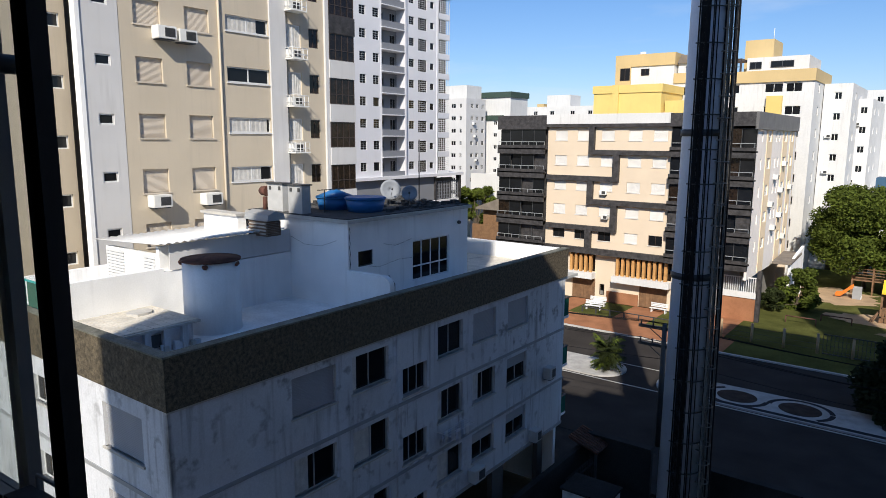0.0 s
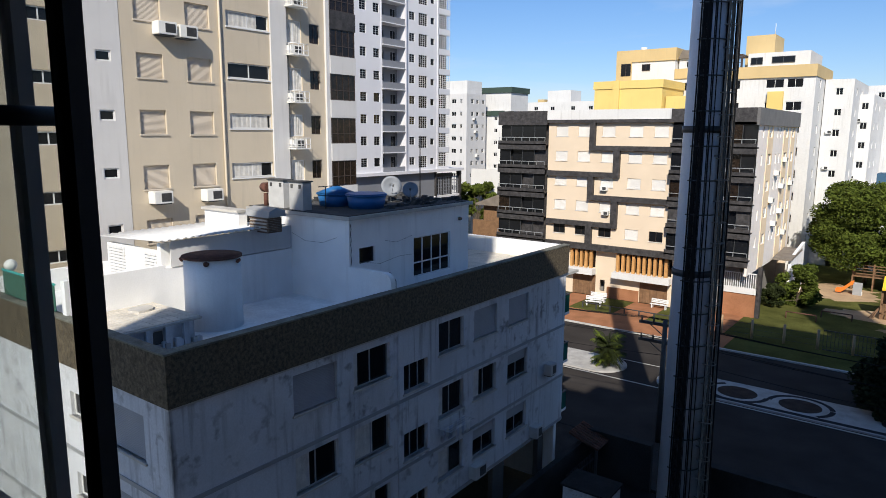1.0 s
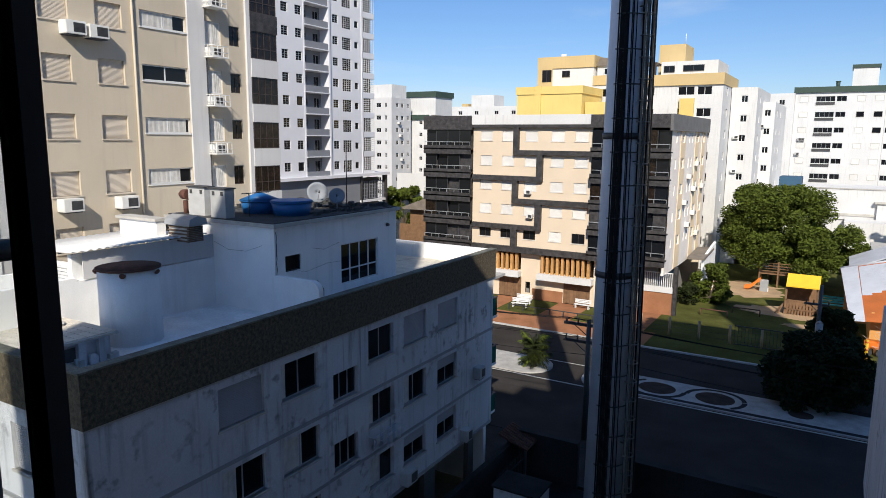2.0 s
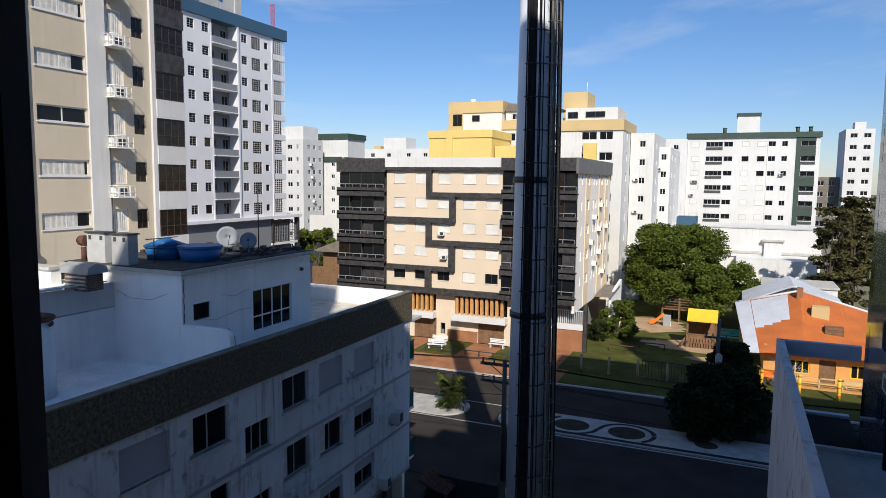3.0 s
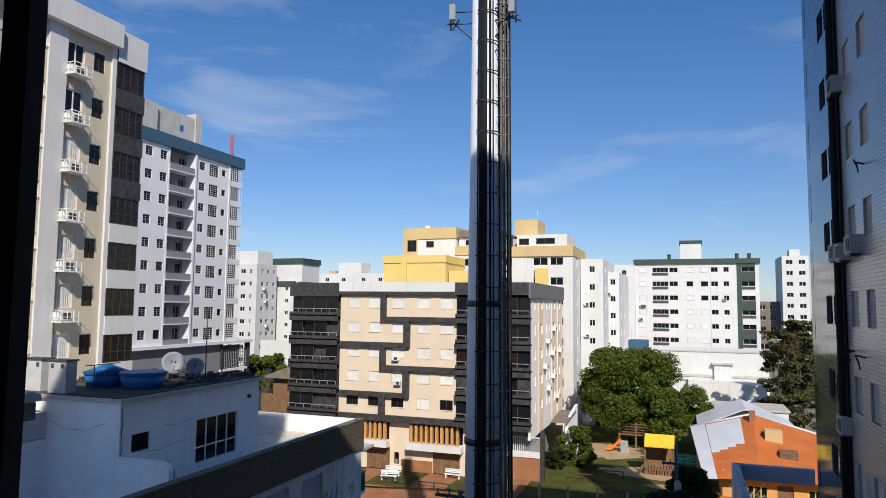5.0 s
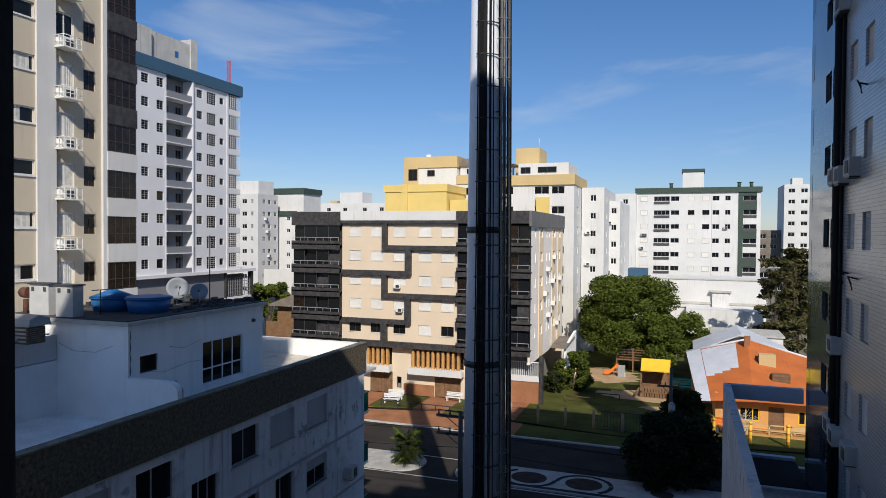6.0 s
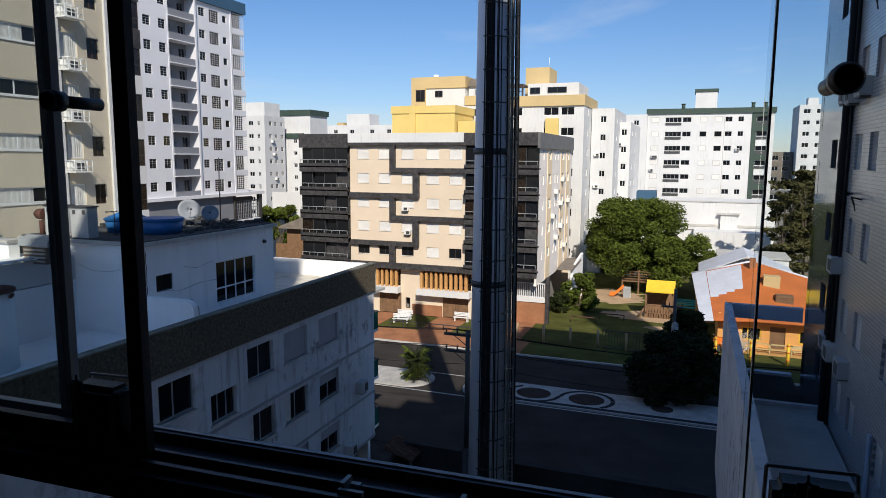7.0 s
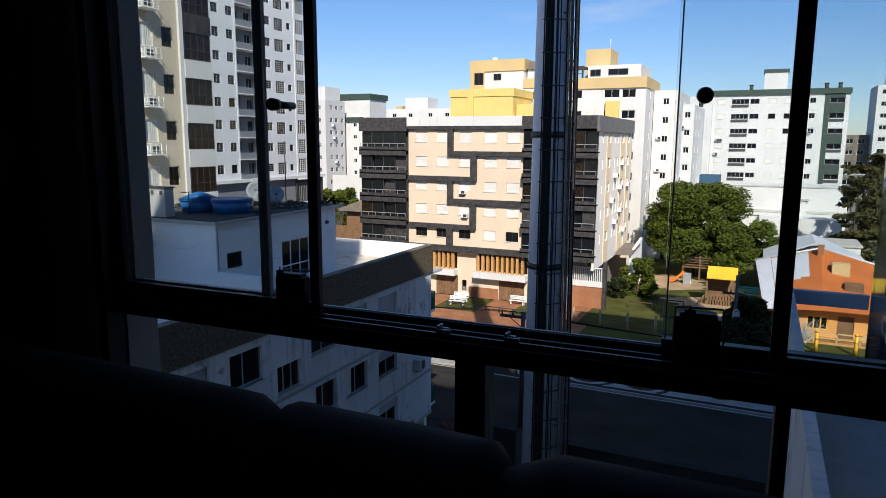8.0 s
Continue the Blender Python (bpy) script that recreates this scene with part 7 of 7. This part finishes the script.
# bare branches over the eave
br = thing("bare_shrub", "leafless grey branches before the orange house", "shrub", pose(5.2, 69.2, 0))
rnd = random.Random(21)
bm = bmesh.new()
for k in range(60):
    a = Vector((rnd.gauss(0, 0.2), rnd.gauss(0, 0.2), rnd.random() * 0.8))
    b = a + Vector((rnd.gauss(0, 0.9), rnd.gauss(0, 0.5), 0.8 + 1.2 * rnd.random()))
    tube(bm, a, b, 0.03, 0.012, 5)
    tube(bm, b, b + Vector((rnd.gauss(0, 0.5), rnd.gauss(0, 0.4), rnd.gauss(0.1, 0.4))), 0.015, 0.006, 4)
part("twig_tangle", bm, M_CAP, br)
# white sheet-roofed shed behind the orange house
WS = thing("pale_sheet_shed", "pale shed with a low sheet roof", "shed", pose(2.6, 88, 0))
part("wall", boxes((-0.6, 9.4, 0.3, 8, 0, 4.7)), M_FARWHITE, WS)
bm = bmesh.new()
prism(bm, ((-1.2, 4.8), (4.2, 7.2), (9.8, 4.8), (9.8, 4.93), (4.2, 7.33), (-1.2, 4.93)), "y", -0.6, 8.6)
part("roof", bm, M_ZINC, WS)
bm = bmesh.new()
prism(bm, ((-0.6, 4.7), (4.2, 6.9), (9.4, 4.7)), "y", 0.3, 0.5)
part("gable", bm, M_FARWHITE, WS)
WS2 = thing("pale_sheet_shed", "pale flat-roofed annex of the warehouse", "shed", pose(3.6, 98, 0))
part("wall", boxes((0.3, 9, 0.3, 7, 0, 5.6)), M_FARWHITE, WS2)
part("roof", boxes((0.1, 9.2, 0.1, 7.2, 5.6, 5.85)), M_CAP, WS2)


# utility poles and wires
def utility_pole(x, y, h, label, arms, extra=False):
    p = thing("utility_pole", label, "utility pole", pose(x, y, 0), "utility poles")
    bm = bmesh.new()
    tube(bm, (0, 0, -0.1), (0, 0, h), 0.2, 0.14, 12)
    part("post", bm, M_DARKST, p)
    for z, w in arms:
        arm = part("crossarm", boxes((-w, w * 0.55, -0.08, 0.08, z - 0.09, z + 0.09)), M_DARKST, p)
        for k in range(4):
            bm = bmesh.new()
            xx = -w + 0.15 + k * (w * 1.4) / 3
            tube(bm, (xx, 0, z + 0.09), (xx, 0, z + 0.38), 0.06, 0.04, 8)
            part("insulator", bm, M_DARKST, arm)
        bm = bmesh.new()
        tube(bm, (-w * 0.7, 0.1, z), (0, 0.1, z - 0.8), 0.03, n=5)
        part("stay", bm, M_DARKST, p)
    if extra:
        bm = bmesh.new()
        tube(bm, (0.1, -0.5, h - 4.2), (0.1, -0.5, h - 3.2), 0.3, 0.3, 14)
        tube(bm, (0.1, -0.5, h - 3.2), (0.1, -0.5, h - 3.0), 0.3, 0.1, 14)
        tube(bm, (0.1, -0.3, h - 3.5), (0.0, 0.0, h - 3.5), 0.05, n=6)
        part("transformer", bm, M_GREYALU, p)
    return p


utility_pole(-12.6, 39.6, 7.8, "dark concrete utility pole with two crossarms", ((7.5, 1.6), (6.4, 1.6)))
utility_pole(-0.65, 64.6, 6.9, "dark utility pole by the playground fence", ((5.2, 1.2),), True)
utility_pole(14.0, 39.6, 7.8, "dark concrete utility pole with two crossarms", ((7.5, 1.6), (6.4, 1.6)))
utility_pole(-40.0, 39.6, 7.8, "dark concrete utility pole with two crossarms", ((7.5, 1.6), (6.4, 1.6)))
for dx, z, n in ((-1.4, 7.85, 0), (-0.7, 7.85, 0), (0.0, 7.85, 0), (-1.4, 6.75, 0), (0.4, 6.75, 0), (0.1, 5.6, 0)):
    ov = thing("overhead_wire", "thin dark overhead power wire", "wire", pose(0, 39.6, 0), "overhead wires")
    bm = bmesh.new()
    line = []
    for x0, x1 in ((-40.0 + dx, -12.6 + dx), (-12.6 + dx, 14.0 + dx)):
        line += [(x0 + (x1 - x0) * k / 12, 0, z - 2.2 * (k / 12) * (1 - k / 12)) for k in range(13 if x0 > -20 else 12)]
    hose(bm, line, 0.018, 4)
    part("strand", bm, M_CABLE, ov)

# ================= yard between the window and the street =================
yd = thing("yard_wall", "boundary wall of the yard, coloured dark for its shade", "wall", pose(0, 0, 0))
# walls and copings coloured near black for the yard's shade
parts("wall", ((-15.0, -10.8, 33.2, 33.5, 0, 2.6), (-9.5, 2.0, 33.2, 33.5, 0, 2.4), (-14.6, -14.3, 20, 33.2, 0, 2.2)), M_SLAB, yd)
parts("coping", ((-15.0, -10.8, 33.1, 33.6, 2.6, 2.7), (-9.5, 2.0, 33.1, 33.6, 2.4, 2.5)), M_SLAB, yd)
solid("yard_floor", boxes((-15.0, 5.0, 0.05, 33.2, -0.12, 0.03)), M_YARD, "paved yard, its deep shade put into the dark colour", "floor", kind="structure")
cab = thing("equipment_cabin", "grey equipment cabin at the tower foot", "cabin", pose(-12.8, 27.0, 0))
part("body", boxes((0, 2.2, 0, 1.6, 0, 2.5)), M_LBWALL, cab, "pale stained cabin body")
part("roof", boxes((-0.1, 2.3, -0.1, 1.7, 2.5, 2.6)), M_SLAB, cab)
part("door", boxes((0.5, 1.4, -0.03, 0.0, 0.1, 2.2)), M_GREYP, cab)
pr = thing("red_porch_roof", "small red tiled porch roof in shade", "porch", pose(-14.9, 31.8, 0))
bm = bmesh.new()
prism(bm, ((0, 2.7), (1.7, 2.2), (1.7, 2.3), (0, 2.85)), "y", 0, 1.8)
part("roof", bm, M_RUST, pr, "dull red tiles")
for k in range(7):
    bm = bmesh.new()
    hose(bm, [(0.02, 0.15 + 0.25 * k, 2.86), (0.85, 0.15 + 0.25 * k, 2.6), (1.7, 0.15 + 0.25 * k, 2.31)], 0.05, 6)
    part("tile_row", bm, M_RUST, pr)
for k in range(16):
    part("picket", boxes((1.45, 1.5, -3.2 + 0.2 * k, -3.1 + 0.2 * k, 0, 2.1)), M_SLAB, pr)
part("picket_rail", boxes((1.5, 1.55, -3.2, -0.05, 1.7, 1.8)), M_SLAB, pr)
for y in (0.1, 1.6):
    part("post", boxes((1.5, 1.62, y, y + 0.12, 0, 2.2)), M_DARKST, pr)
